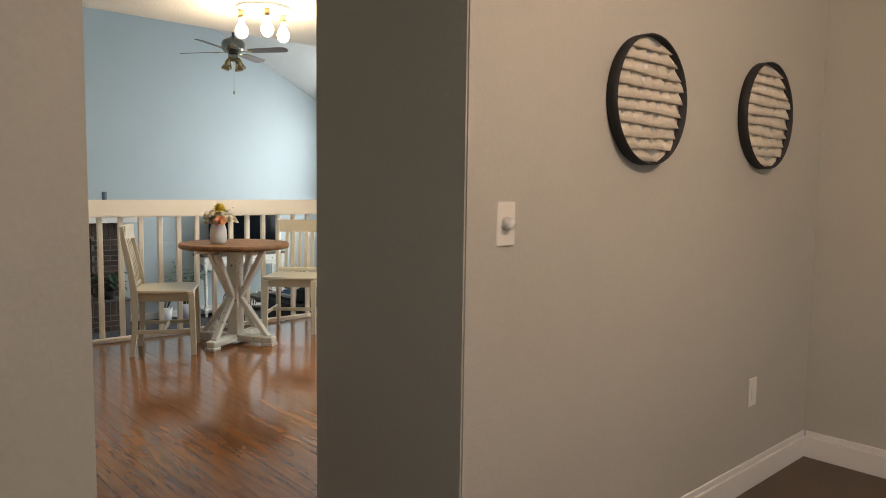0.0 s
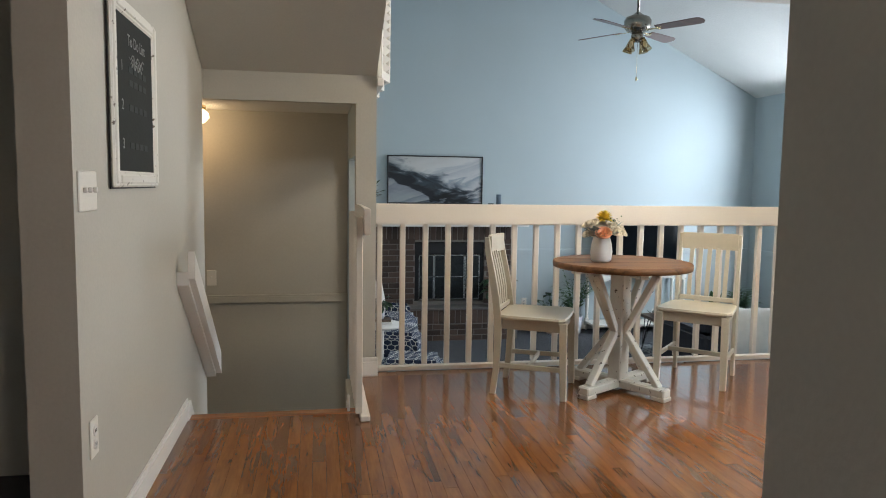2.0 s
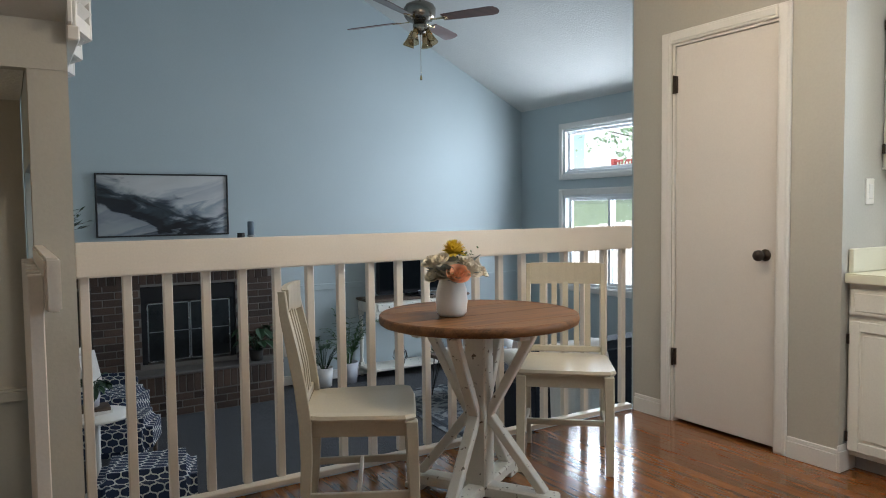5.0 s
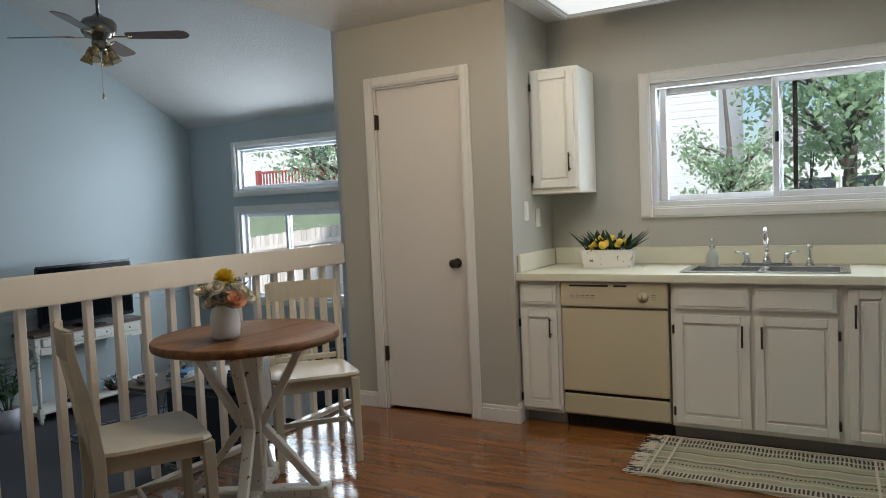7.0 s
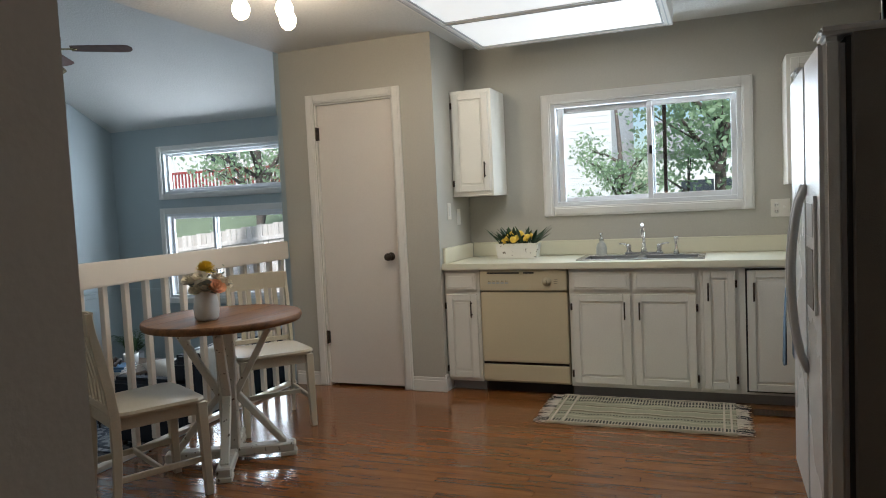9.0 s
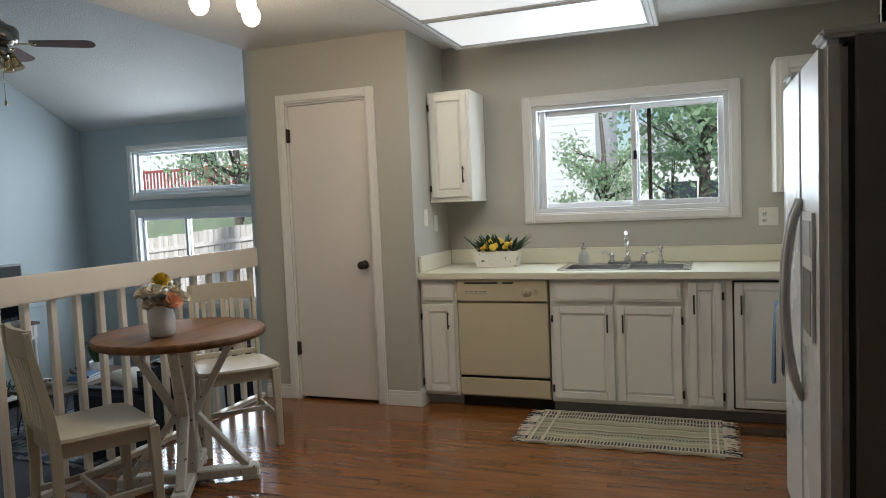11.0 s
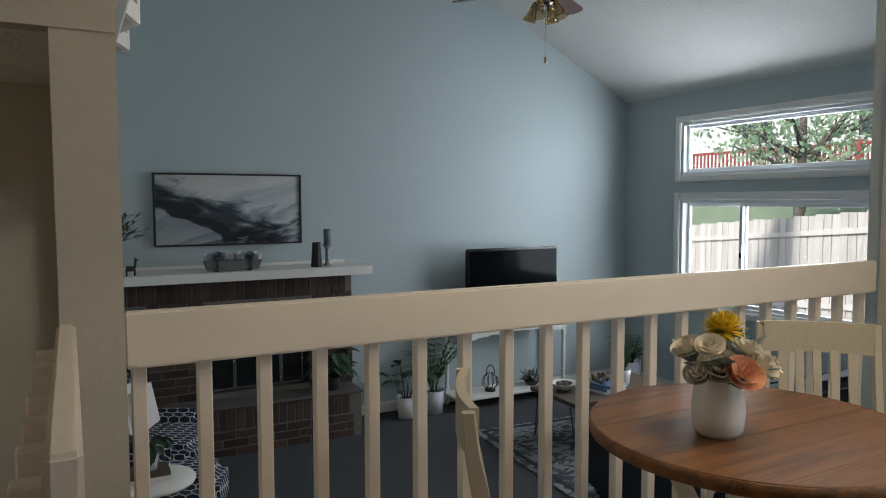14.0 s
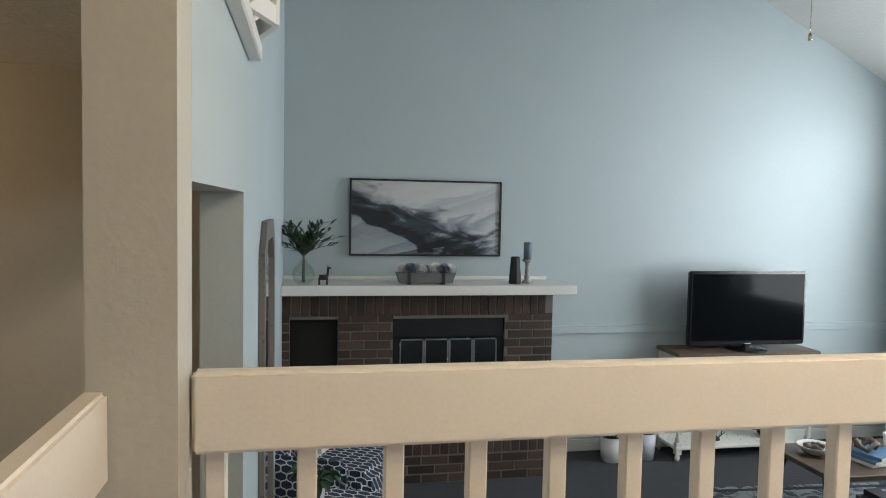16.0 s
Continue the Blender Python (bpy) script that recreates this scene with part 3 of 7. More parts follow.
molding(1.30, 2.62, 8.036, 8.05, FL, 0.09, side="+y")
molding(4.80, 8.236, 11.352, 11.38, 0.315, 0.065, side="", name="chair_rail", paint=WALLB)
molding(8.222, 8.25, 10.66, 11.352, 0.315, 0.065, side="", name="chair_rail", paint=WALLB)
molding(1.30, 2.62, 8.025, 8.05, 0.285, 0.06, side="", name="chair_rail", paint=WALL)
structure("baseboard_drop", (lambda bm: (bar(bm, (1.751, 6.22, 0.05), (1.751, 6.44, -0.20), 0.014, 0.11), bm)[1])(bmesh.new()), WHITE)
structure("stair_skirt", (lambda bm: (bar(bm, (2.552, 6.24, 0.02), (2.552, 6.95, -0.5), 0.014, 0.14), bm)[1])(bmesh.new()), WHITE)


# railings
def railing(p, q, turn, count, label, board=0.036, first=0.06):
    """A guard with one deep top board, squared balusters and a low shoe; it runs along its x from 0."""
    L = q - p
    ob = thing("railing", turn[0], label, "railing", turn=turn[1])
    part("top_board", Bx(0, L, 0, board, 0.94, 1.072, bevel=0.006, seg=2), RAIL, ob)
    part("shoe", Bx(0, L, 0.0, 0.05, 0.002, 0.03, bevel=0.004), RAIL, ob)
    me = None
    for i in range(count):
        x = first + (L - 2 * first) * i / max(count - 1, 1)
        if me is None:
            b = part("baluster", Bx(-0.017, 0.017, -0.017, 0.017, 0, 1.0, bevel=0.003), RAIL, ob, loc=(x, board + 0.018, 0.03))
            me = b.data
        else:
            part("baluster", me, RAIL, ob, loc=(x, board + 0.018, 0.03))
    return ob


railing(2.748, 5.617, ((2.748, 7.0, 0), 0), 20, "cream painted wooden guard railing with square balusters beside the dining table", first=0.032)
railing(6.085, 6.94, ((2.652, 6.05, 0), 90), 7, "cream painted short guard railing beside the descending stairs", first=0.06)

hr = thing("handrail", (1.738, 6.045, 0.0), "white painted sloping handrail board on brackets beside the stairs", "handrail")
bm = bmesh.new()
profile(bm, [(0.0, 0.865), (0.0, 0.735), (0.86, 0.050), (0.86, 0.180)], 0.055, 0.085, "x")
part("board", bm, WHITE, hr)
bm = bmesh.new()
profile(bm, [(0.01, 0.765), (0.01, 0.702), (0.85, 0.032), (0.85, 0.095)], 0.001, 0.055, "x")
part("backing", bm, WHITE, hr)


# ---- openings and trim ----
def casing(name, at, lo, hi, z0, z1, w=0.06, t=0.018, axis="x", face=-1, sill=True, material=WHITE, parent=None):
    """A frame of flat casing round a hole in a wall of constant x; face is the side it stands proud of."""
    ob = thing(name, (at, (lo + hi) / 2, z0), "", "", kind="structure") if parent is None else parent
    a, b = (at - t, at) if face < 0 else (at, at + t)
    c = (lo + hi) / 2 if parent is None else 0
    dx = at if parent is None else 0
    zz = z0 if parent is None else 0
    pieces = [(lo - w, lo, z0 - (w if sill else 0), z1 + w), (hi, hi + w, z0 - (w if sill else 0), z1 + w), (lo, hi, z1, z1 + w)]
    if sill:
        pieces.append((lo, hi, z0 - w, z0))
    for p, q, r, s in pieces:
        bm = bmesh.new()
        box(bm, a - dx, b - dx, p - c, q - c, r - zz, s - zz, 0.004)
        box(bm, a - dx - 0.006, a - dx + 0.001, p - c + 0.012, q - c - 0.012, r - zz + 0.012, s - zz - 0.012, 0.003)
        part("window_casing" if sill else "door_casing", bm, material, ob)
    return ob


def sash(parent, x0, x1, lo, hi, z0, z1, w=0.035, glass=GLASS, material=VINYL, rel=(0, 0, 0)):
    """One sash of four rails with its pane."""
    rx, ry, rz = rel
    bm = bmesh.new()
    for p, q, r, s in ((lo, lo + w, z0, z1), (hi - w, hi, z0, z1), (lo + w, hi - w, z0, z0 + w), (lo + w, hi - w, z1 - w, z1)):
        box(bm, x0 - rx, x1 - rx, p - ry, q - ry, r - rz, s - rz, 0.003)
    part("sash", bm, material, parent)
    xm = (x0 + x1) / 2
    g = part("pane", Bx(xm - 0.002 - rx, xm + 0.002 - rx, lo + w - 0.003 - ry, hi - w + 0.003 - ry, z0 + w - 0.003 - rz, z1 - w + 0.003 - rz), glass, parent)
    g.visible_shadow = False


def window(name, at, lo, hi, z0, z1, split=None, w=0.06, casew=0.07):
    ob = casing(name, at, lo, hi, z0, z1, w=casew)
    rel = (at, (lo + hi) / 2, z0)
    bm = bmesh.new()
    for p, q, r, s in ((lo, lo + 0.03, z0, z1), (hi - 0.03, hi, z0, z1), (lo + 0.03, hi - 0.03, z0, z0 + 0.03), (lo + 0.03, hi - 0.03, z1 - 0.03, z1)):
        box(bm, 0.002, 0.13, p - rel[1], q - rel[1], r - z0, s - z0, 0.003)
    part("window_frame", bm, VINYL, ob)
    if split is None:
        sash(ob, at + 0.05, at + 0.08, lo + 0.03, hi - 0.03, z0 + 0.03, z1 - 0.03, rel=rel)
    else:
        sash(ob, at + 0.03, at + 0.06, lo + 0.03, split + 0.025, z0 + 0.03, z1 - 0.03, rel=rel)
        sash(ob, at + 0.07, at + 0.10, split - 0.025, hi - 0.03, z0 + 0.03, z1 - 0.03, rel=rel)
        part("latch", Bx(0.018, 0.03, split - rel[1] - 0.01, split - rel[1] + 0.012, (z1 - z0) / 2 - 0.03, (z1 - z0) / 2 + 0.03, bevel=0.004), BLACK, ob)
    return ob


w1 = window("window_kitchen", 6.28, 3.878, 5.148, 1.230, 1.967, split=4.46)
part("screen_edge", Bx(0.105, 0.115, -0.155, -0.13, 0.03, 0.75), BRONZE, w1)
part("stop_rail", Bx(0.03, 0.06, 0.55, 0.59, 0.032, 0.745, bevel=0.003), VINYL, w1)
window("window_clerestory", 8.25, 8.20, 10.57, 1.585, 2.115, casew=0.07)
window("window_living", 8.25, 8.20, 10.57, 0.27, 1.33, split=9.84, casew=0.075)

# pantry door
dr = thing("door_pantry", (5.62, 6.405, 0), "", "", kind="structure")
cs = casing("door_casing_pantry", 5.62, 6.10, 6.72, 0, 2.045, w=0.062, sill=False)
part("door_jamb", Bx(0.002, 0.12, -0.305, -0.293, 0, 2.045), WHITE, dr)
part("door_jamb", Bx(0.002, 0.12, 0.303, 0.315, 0, 2.045), WHITE, dr)
part("door_head", Bx(0.002, 0.12, -0.293, 0.303, 2.033, 2.045), WHITE, dr)
slab = part("door_slab", Bx(0.012, 0.047, -0.290, 0.300, 0.018, 2.03, bevel=0.003), DOORP, dr)
m = pose(-0.045, -0.235, 0.94, 0, 90, 0)
part("knob", Lt([(0, -0.022), (0.017, -0.020), (0.026, -0.008), (0.027, 0.004), (0.020, 0.018), (0.011, 0.026), (0.011, 0.052), (0.029, 0.054), (0.029, 0.062), (0, 0.062)], m=m), BRONZE, dr)
for z in (0.36, 1.83):
    bm = bmesh.new()
    box(bm, -0.003, 0.012, 0.288, 0.306, z - 0.045, z + 0.045, 0.001)
    tube(bm, [(-0.007, 0.302, z - 0.048), (-0.007, 0.302, z + 0.048)], 0.006)
    part("hinge", bm, BRONZE, dr)
part("hinge", (lambda bm: (tube(bm, [(-0.007, 0.302, 1.0), (-0.007, 0.302, 1.06)], 0.005), bm)[1])(bmesh.new()), WHITE, dr)


# ---- switches and outlets ----
def plate(name, loc, turn, gangs, label, kind="toggle", group=""):
    """A wall plate facing its own -y."""
    w = 0.07 + 0.046 * (gangs - 1)
    ob = thing(name, loc, label, "switch" if kind != "outlet" else "outlet", group, turn=turn)
    part("cover", Bx(-w / 2, w / 2, -0.006, 0.0, -0.058, 0.058, bevel=0.004), PLATE, ob)
    for i in range(gangs):
        x = (i - (gangs - 1) / 2) * 0.046
        k = kind if isinstance(kind, str) else kind[i]
        if k == "toggle":
            part("toggle", Bx(x - 0.005, x + 0.005, -0.018, -0.006, -0.004, 0.012, bevel=0.002), WHITE, ob)
        elif k == "knob":
            part("dial", Lt([(0.0, 0.022), (0.014, 0.022), (0.017, 0.0), (0, 0)], m=pose(x, -0.006, 0, 90, 0, 0)), WHITE, ob)
        elif k == "rocker":
            part("rocker", Bx(x - 0.016, x + 0.016, -0.010, -0.006, -0.033, 0.033, bevel=0.002), WHITE, ob)
        else:
            for z in (-0.02, 0.02):
                bm = Lt([(0.0, 0.0025), (0.016, 0.0025), (0.016, 0), (0, 0)], m=pose(x, -0.006, z, 90, 0, 0), n=16)
                part("socket", bm, WHITE, ob)
                part("slot", (lambda b: (box(b, x - 0.007, x - 0.004, -0.0095, -0.0088, z - 0.004, z + 0.006), box(b, x + 0.004, x + 0.007, -0.0095, -0.0088, z - 0.004, z + 0.006), b)[2])(bmesh.new()), BLACK, ob)
    return ob


plate("dimmer_switch", (3.062, 2.68, 1.108), 0, 1, "off-white dimmer switch with a round dial on the taupe wall", "knob")
plate("wall_outlet", (4.53, 2.68, 0.40), 0, 1, "off-white plain wall outlet low on the taupe wall", "rocker")
plate("light_switch", (1.738, 4.775, 1.160), 90, 3, "off-white triple toggle light switch beside the chalkboard", "toggle")
plate("wall_outlet", (1.738, 4.765, 0.435), 90, 1, "off-white wall outlet above the baseboard near the hall", "outlet")
plate("light_switch", (5.83, 5.80, 1.235), 0, 1, "white rocker switch beside the wall cabinet", "rocker")
plate("wall_outlet", (6.02, 5.80, 1.19), 0, 1, "white wall outlet above the short backsplash", "rocker")
plate("switch_outlet", (6.28, 3.655, 1.16), 270, 2, "off-white switch and outlet plate beside the kitchen window", ("outlet", "toggle"))
plate("light_switch", (1.61, 8.05, 0.475), 0, 1, "off-white light switch above the foyer chair rail", "toggle")
plate("wall_outlet", (5.05, 11.38, -0.32), 0, 1, "white wall outlet behind the potted plants", "outlet")


# ---- kitchen ----
def front(parent, name, y0, y1, z0, z1, x=0.0, handle=None, hinge=None, panel=True, dark=False):
    """A framed door or drawer front that faces -x, standing proud of x."""
    bm = bmesh.new()
    s = min(0.045, (z1 - z0) * 0.28)
    if panel:
        box(bm, x - 0.019, x, y0, y0 + s, z0, z1, 0.003)
        box(bm, x - 0.019, x, y1 - s, y1, z0, z1, 0.003)
        box(bm, x - 0.019, x, y0 + s, y1 - s, z0, z0 + s, 0.003)
        box(bm, x - 0.019, x, y0 + s, y1 - s, z1 - s, z1, 0.003)
        box(bm, x - 0.010, x, y0 + s, y1 - s, z0 + s, z1 - s)
    else:
        box(bm, x - 0.019, x, y0, y1, z0, z1, 0.007, seg=2)
        box(bm, x - 0.023, x - 0.018, y0 + 0.02, y1 - 0.02, z0 + 0.02, z1 - 0.02, 0.003)
    d = part(name, bm, CAB, parent)
    if panel:
        part("raised_panel", Bx(x - 0.016, x - 0.0095, y0 + s + 0.012, y1 - s - 0.012, z0 + s + 0.012, z1 - s - 0.012, bevel=0.006), CAB, d)
    if handle is not None:
        hy, hz = handle
        bm = bmesh.new()
        tube(bm, [(x - 0.045, hy, hz - 0.055), (x - 0.045, hy, hz + 0.055)], 0.005)
        for dz in (-0.04, 0.04):
            tube(bm, [(x - 0.017, hy, hz + dz), (x - 0.045, hy, hz + dz)], 0.004)
        part("handle", bm, BRONZE, d, "dark bronze bar handle")
    if hinge is not None:
        for z in (z0 + 0.06, z1 - 0.08):
            part("hinge", Bx(x - 0.022, x, hinge - 0.006, hinge + 0.006, z - 0.022, z + 0.022, bevel=0.002), BRONZE, d, "dark bronze hinge")
    return d


CX = 5.68


def base_unit(y0, y1, label, doors, drawer=True):
    """A base cabinet between y0 and y1; doors: (from, to, handle y, hinge y)."""
    c = (y0 + y1) / 2
    ob = thing("base_cabinet", (CX, c, 0), label, "kitchen cabinet", "base cabinets under the window")
    part("carcass", Bx(0, 0.58, y0 - c, y1 - c, 0.07, 0.838, bevel=0.002), CAB, ob)
    part("toe_kick", Bx(0.055, 0.07, y0 - c, y1 - c, 0.001, 0.07), TOEK, ob)
    for a, b, hy, hg in doors:
        if drawer:
            front(ob, "drawer", a - c, b - c, 0.695, 0.815, panel=False)
        front(ob, "door", a - c, b - c, 0.095, 0.67 if drawer else 0.815, handle=(hy - c, 0.57 if drawer else 0.69), hinge=hg - c)
    return ob


base_unit(5.545, 5.798, "narrow white painted base cabinet between the pantry wall and the dishwasher", [(5.565, 5.785, 5.60, 5.79)])
base_unit(4.15, 4.94, "white painted double sink base cabinet beside the dishwasher", [(4.555, 4.92, 4.59, 4.925), (4.17, 4.535, 4.50, 4.165)])
base_unit(3.93, 4.15, "narrow white painted full-height base cabinet beside the sink base", [(3.95, 4.13, 4.10, 3.945)], drawer=False)
cc = base_unit(3.05, 3.93, "white painted corner base cabinet beside the range", [(3.46, 3.885, 3.85, 3.455)], drawer=False)
# Black sheet behind the door, drawing the shade of the gap round it.
part("door_gap", Bx(-0.004, 0.001, -0.045, 0.405, 0.085, 0.825), BLACKM, cc)

dw = thing("dishwasher", (CX, 5.2425, 0), "almond enamel dishwasher built in under the counter", "dishwasher")
part("door", Bx(-0.022, 0.02, -0.293, 0.293, 0.215, 0.685, bevel=0.006, seg=2), ALMOND, dw)
pn = part("control_panel", Bx(-0.026, 0.02, -0.293, 0.293, 0.695, 0.832, bevel=0.006, seg=2), ALMOND, dw)
part("kick_panel", Bx(-0.018, 0.02, -0.293, 0.293, 0.085, 0.198, bevel=0.005), ALMOND, dw)
# Black strip in the slit under the door, standing in for its shade.
part("gap", Bx(-0.010, 0.0, -0.290, 0.290, 0.196, 0.217), BLACK, dw)
part("body", Bx(0.02, 0.57, -0.290, 0.290, 0.07, 0.832), ALMOND, dw)
part("toe_plate", Bx(0.06, 0.08, -0.290, 0.290, 0.001, 0.07), BLACKM, dw)
part("dial", Lt([(0, 0.016), (0.017, 0.016), (0.020, 0.006), (0.030, 0.004), (0.030, 0), (0, 0)], m=pose(-0.026, -0.165, 0.755, 0, -90, 0)), ALMOND, pn)
part("dial_mark", Bx(-0.044, -0.042, -0.167, -0.163, 0.740, 0.77), BRONZE, pn)
part("vent", Bx(-0.028, -0.024, 0.02, 0.24, 0.808, 0.818), BLACKM, pn)
part("vent", Bx(-0.028, -0.024, -0.08, -0.01, 0.808, 0.818), BLACKM, pn)
for k in range(5):
    part("button", Bx(-0.029, -0.025, 0.215 - 0.03 * k, 0.237 - 0.03 * k, 0.742, 0.752, bevel=0.001), GREYP, pn)
    part("button_label", Bx(-0.0275, -0.0255, 0.217 - 0.03 * k, 0.235 - 0.03 * k, 0.758, 0.761), BRONZE, pn)
for k in range(3):
    part("dial_label", Bx(-0.0275, -0.0255, -0.235, -0.21, 0.742 + 0.012 * k, 0.744 + 0.012 * k), BRONZE, pn)

bm = bmesh.new()
pane_y = [(3.05, 4.13), (4.89, 5.798)]
for a, b in pane_y:
    box(bm, CX - 0.035, 6.278, a, b, 0.840, 0.878)
box(bm, CX - 0.035, 5.77, 4.13, 4.89, 0.840, 0.878)
box(bm, 6.13, 6.278, 4.13, 4.89, 0.840, 0.878)
ct = structure("worktop", bm, COUNTER)
part("worktop_edge", Bx(CX - 0.043, CX - 0.0345, 3.05, 5.798, 0.836, 0.876, bevel=0.004, seg=2), COUNTER, ct)
structure("backsplash", Bx(6.258, 6.279, 3.05, 5.776, 0.879, 0.985, bevel=0.004), COUNTER)
structure("backsplash", Bx(CX - 0.01, 6.258, 5.777, 5.798, 0.879, 0.985, bevel=0.004), COUNTER)

sk = thing("sink", (5.95, 4.51, 0.875), "stainless steel double bowl sink set in the cream worktop", "sink")
bm = bmesh.new()
for a, b in ((-0.395, -0.355), (-0.018, 0.018), (0.355, 0.395)):
    box(bm, -0.195, 0.22, a, b, 0.004, 0.011, 0.002)
box(bm, -0.195, -0.165, -0.395, 0.395, 0.0045, 0.0105, 0.002)
box(bm, 0.13, 0.22, -0.395, 0.395, 0.0045, 0.0105, 0.002)
part("rim", bm, STEEL, sk)
for y0, y1 in ((-0.357, -0.016), (0.016, 0.357)):
    bm = bmesh.new()
    for q in ((-0.170, -0.164, y0, y1, -0.17, 0.008), (0.132, 0.138, y0, y1, -0.17, 0.008), (-0.164, 0.132, y0, y0 + 0.006, -0.17, 0.008), (-0.164, 0.132, y1 - 0.006, y1, -0.17, 0.008), (-0.17, 0.138, y0, y1, -0.176, -0.17)):
        box(bm, *q)
    bw = part("bowl", bm, STEEL_SHADED, sk)
    part("drain", Lt([(0, 0.003), (0.04, 0.003), (0.042, 0), (0, 0)], m=pose(-0.015, (y0 + y1) / 2, -0.17)), CHROME, bw)

fc = thing("faucet", (6.145, 4.51, 0.887), "chrome gooseneck faucet with two lever handles behind the sink", "faucet")
part("base_plate", Bx(-0.03, 0.03, -0.13, 0.13, 0, 0.012, bevel=0.005, seg=2), CHROME, fc)
bm = bmesh.new()
lathe(bm, [(0.0, 0.0), (0.024, 0.0), (0.022, 0.03), (0.013, 0.045), (0.013, 0.07), (0, 0.07)], n=16)
tube(bm, [(0, 0, 0.06), (0, 0, 0.15)] + [(-0.055 + 0.055 * math.cos(a), 0, 0.15 + 0.055 * math.sin(a)) for a in [math.pi * k / 8 for k in range(9)]] + [(-0.11, 0, 0.12)], 0.0105, 10)
part("spout", bm, CHROME, fc)
for s in (-1, 1):
    bm = bmesh.new()
    lathe(bm, [(0, 0), (0.022, 0), (0.016, 0.02), (0.018, 0.045), (0.01, 0.055), (0, 0.056)], n=16, m=pose(0, s * 0.1, 0.01))
    tube(bm, [(0, s * 0.1, 0.055), (-0.005, s * 0.14, 0.072), (-0.005, s * 0.165, 0.070)], 0.007, 8, 0.005)
    part("lever", bm, CHROME, fc)
sp = thing("sink_sprayer", (6.145, 4.30, 0.887), "chrome side sprayer standing beside the faucet", "sprayer")
part("body", Lt([(0, 0), (0.020, 0), (0.018, 0.02), (0.010, 0.03), (0.012, 0.07), (0.016, 0.09), (0.014, 0.11), (0, 0.112)], n=16), CHROME, sp)
so = thing("soap_dispenser", (6.11, 4.79, 0.879), "ribbed frosted glass soap dispenser with a steel pump", "soap dispenser")
part("bottle", Lt([(0, 0), (0.034, 0), (0.037, 0.01), (0.036, 0.06), (0.028, 0.085), (0.014, 0.095), (0.014, 0.105), (0, 0.105)], n=20), mat("frosted_glass", (0.45, 0.46, 0.42), 0.3, vary=0.15), so)
bm = bmesh.new()
lathe(bm, [(0, 0.105), (0.016, 0.105), (0.016, 0.12), (0.005, 0.122), (0.005, 0.145), (0.012, 0.147), (0.012, 0.158), (0, 0.158)], n=14)
tube(bm, [(0, 0, 0.152), (-0.035, 0, 0.150), (-0.038, 0, 0.142)], 0.004, 6)
part("pump", bm, STEEL, so)


def leaf(bm, base, tip, w, up=(0, 0, 1), droop=0.0, n=3):
    """A pointed leaf from base to tip, folded a little along its rib."""
    b, t, up = Vector(base), Vector(tip), Vector(up)
    d = t - b
    side = d.cross(up)
    if side.length < 1e-6:
        side = d.cross(Vector((1, 0.1, 0)))
    side.normalize()
    nrm = side.cross(d).normalized()
    mid, lf, rt = [], [], []
    for i in range(n + 1):
        f = i / n
        c = b + d * f - Vector((0, 0, droop * f * f))
        ww = w * math.sin(math.pi * min(max(f * 0.92 + 0.06, 0), 1)) ** 0.8
        mid.append(bm.verts.new(c))
        lf.append(bm.verts.new(c + side * ww / 2 + nrm * ww * 0.18))
        rt.append(bm.verts.new(c - side * ww / 2 + nrm * ww * 0.18))
    for i in range(n):
        bm.faces.new((mid[i], mid[i + 1], lf[i + 1], lf[i]))
        bm.faces.new((rt[i], rt[i + 1], mid[i + 1], mid[i]))


def blossom(bm, c, r, rows=4, rnd=random, facing=(0, 0, 1)):
    """A rose of curled petals in rings round c."""
    c, f = Vector(c), Vector(facing).normalized()
    m = Matrix.Translation(c) @ f.to_track_quat("Z", "Y").to_matrix().to_4x4()
    for k in range(rows):
        n = 3 + k * 2
        rr = r * (0.18 + 0.82 * k / max(rows - 1, 1))
        h = r * (0.55 - 0.45 * k / max(rows - 1, 1))
        for i in range(n):
            a0 = 2 * math.pi * (i + 0.4 * k) / n + rnd.uniform(-0.1, 0.1)
            da = 2 * math.pi / n * 0.75
            grid = []
            for j in range(3):
                z = -r * 0.35 + (h + r * 0.35) * j / 2
                rad = rr * (0.35, 0.92, 1.02)[j]
                grid.append([bm.verts.new(m @ Vector((rad * math.cos(a0 + da * s), rad * math.sin(a0 + da * s), z - (0.12 * r * abs(s) if j == 2 else 0)))) for s in (-1, -0.4, 0.4, 1)])
            for j in range(2):
                for s in range(3):
                    q = bm.faces.new((grid[j][s], grid[j][s + 1], grid[j + 1][s + 1], grid[j + 1][s]))
                    q.smooth = True


rnd = random.Random(5)
pl = thing("lemon_planter", (6.06, 5.37, 0.879), "white box planter of artificial lemons and dark leaves on the worktop", "planter")
bm = bmesh.new()
profile(bm, [(-0.14, 0.0), (0.14, 0.0), (0.155, 0.105), (-0.155, 0.105)], -0.05, 0.05, "x")
part("box", bm, TABLEP, pl)
bm = bmesh.new()
for i in range(60):
    a = rnd.uniform(0, 6.28)
    b = Vector((rnd.uniform(-0.03, 0.03), rnd.uniform(-0.13, 0.13), 0.10))
    leaf(bm, b, b + Vector((math.cos(a) * 0.06, math.sin(a) * 0.07 + b.y * 0.4, rnd.uniform(0.02, 0.13))), 0.035)
part("foliage", bm, LEAFD, pl)
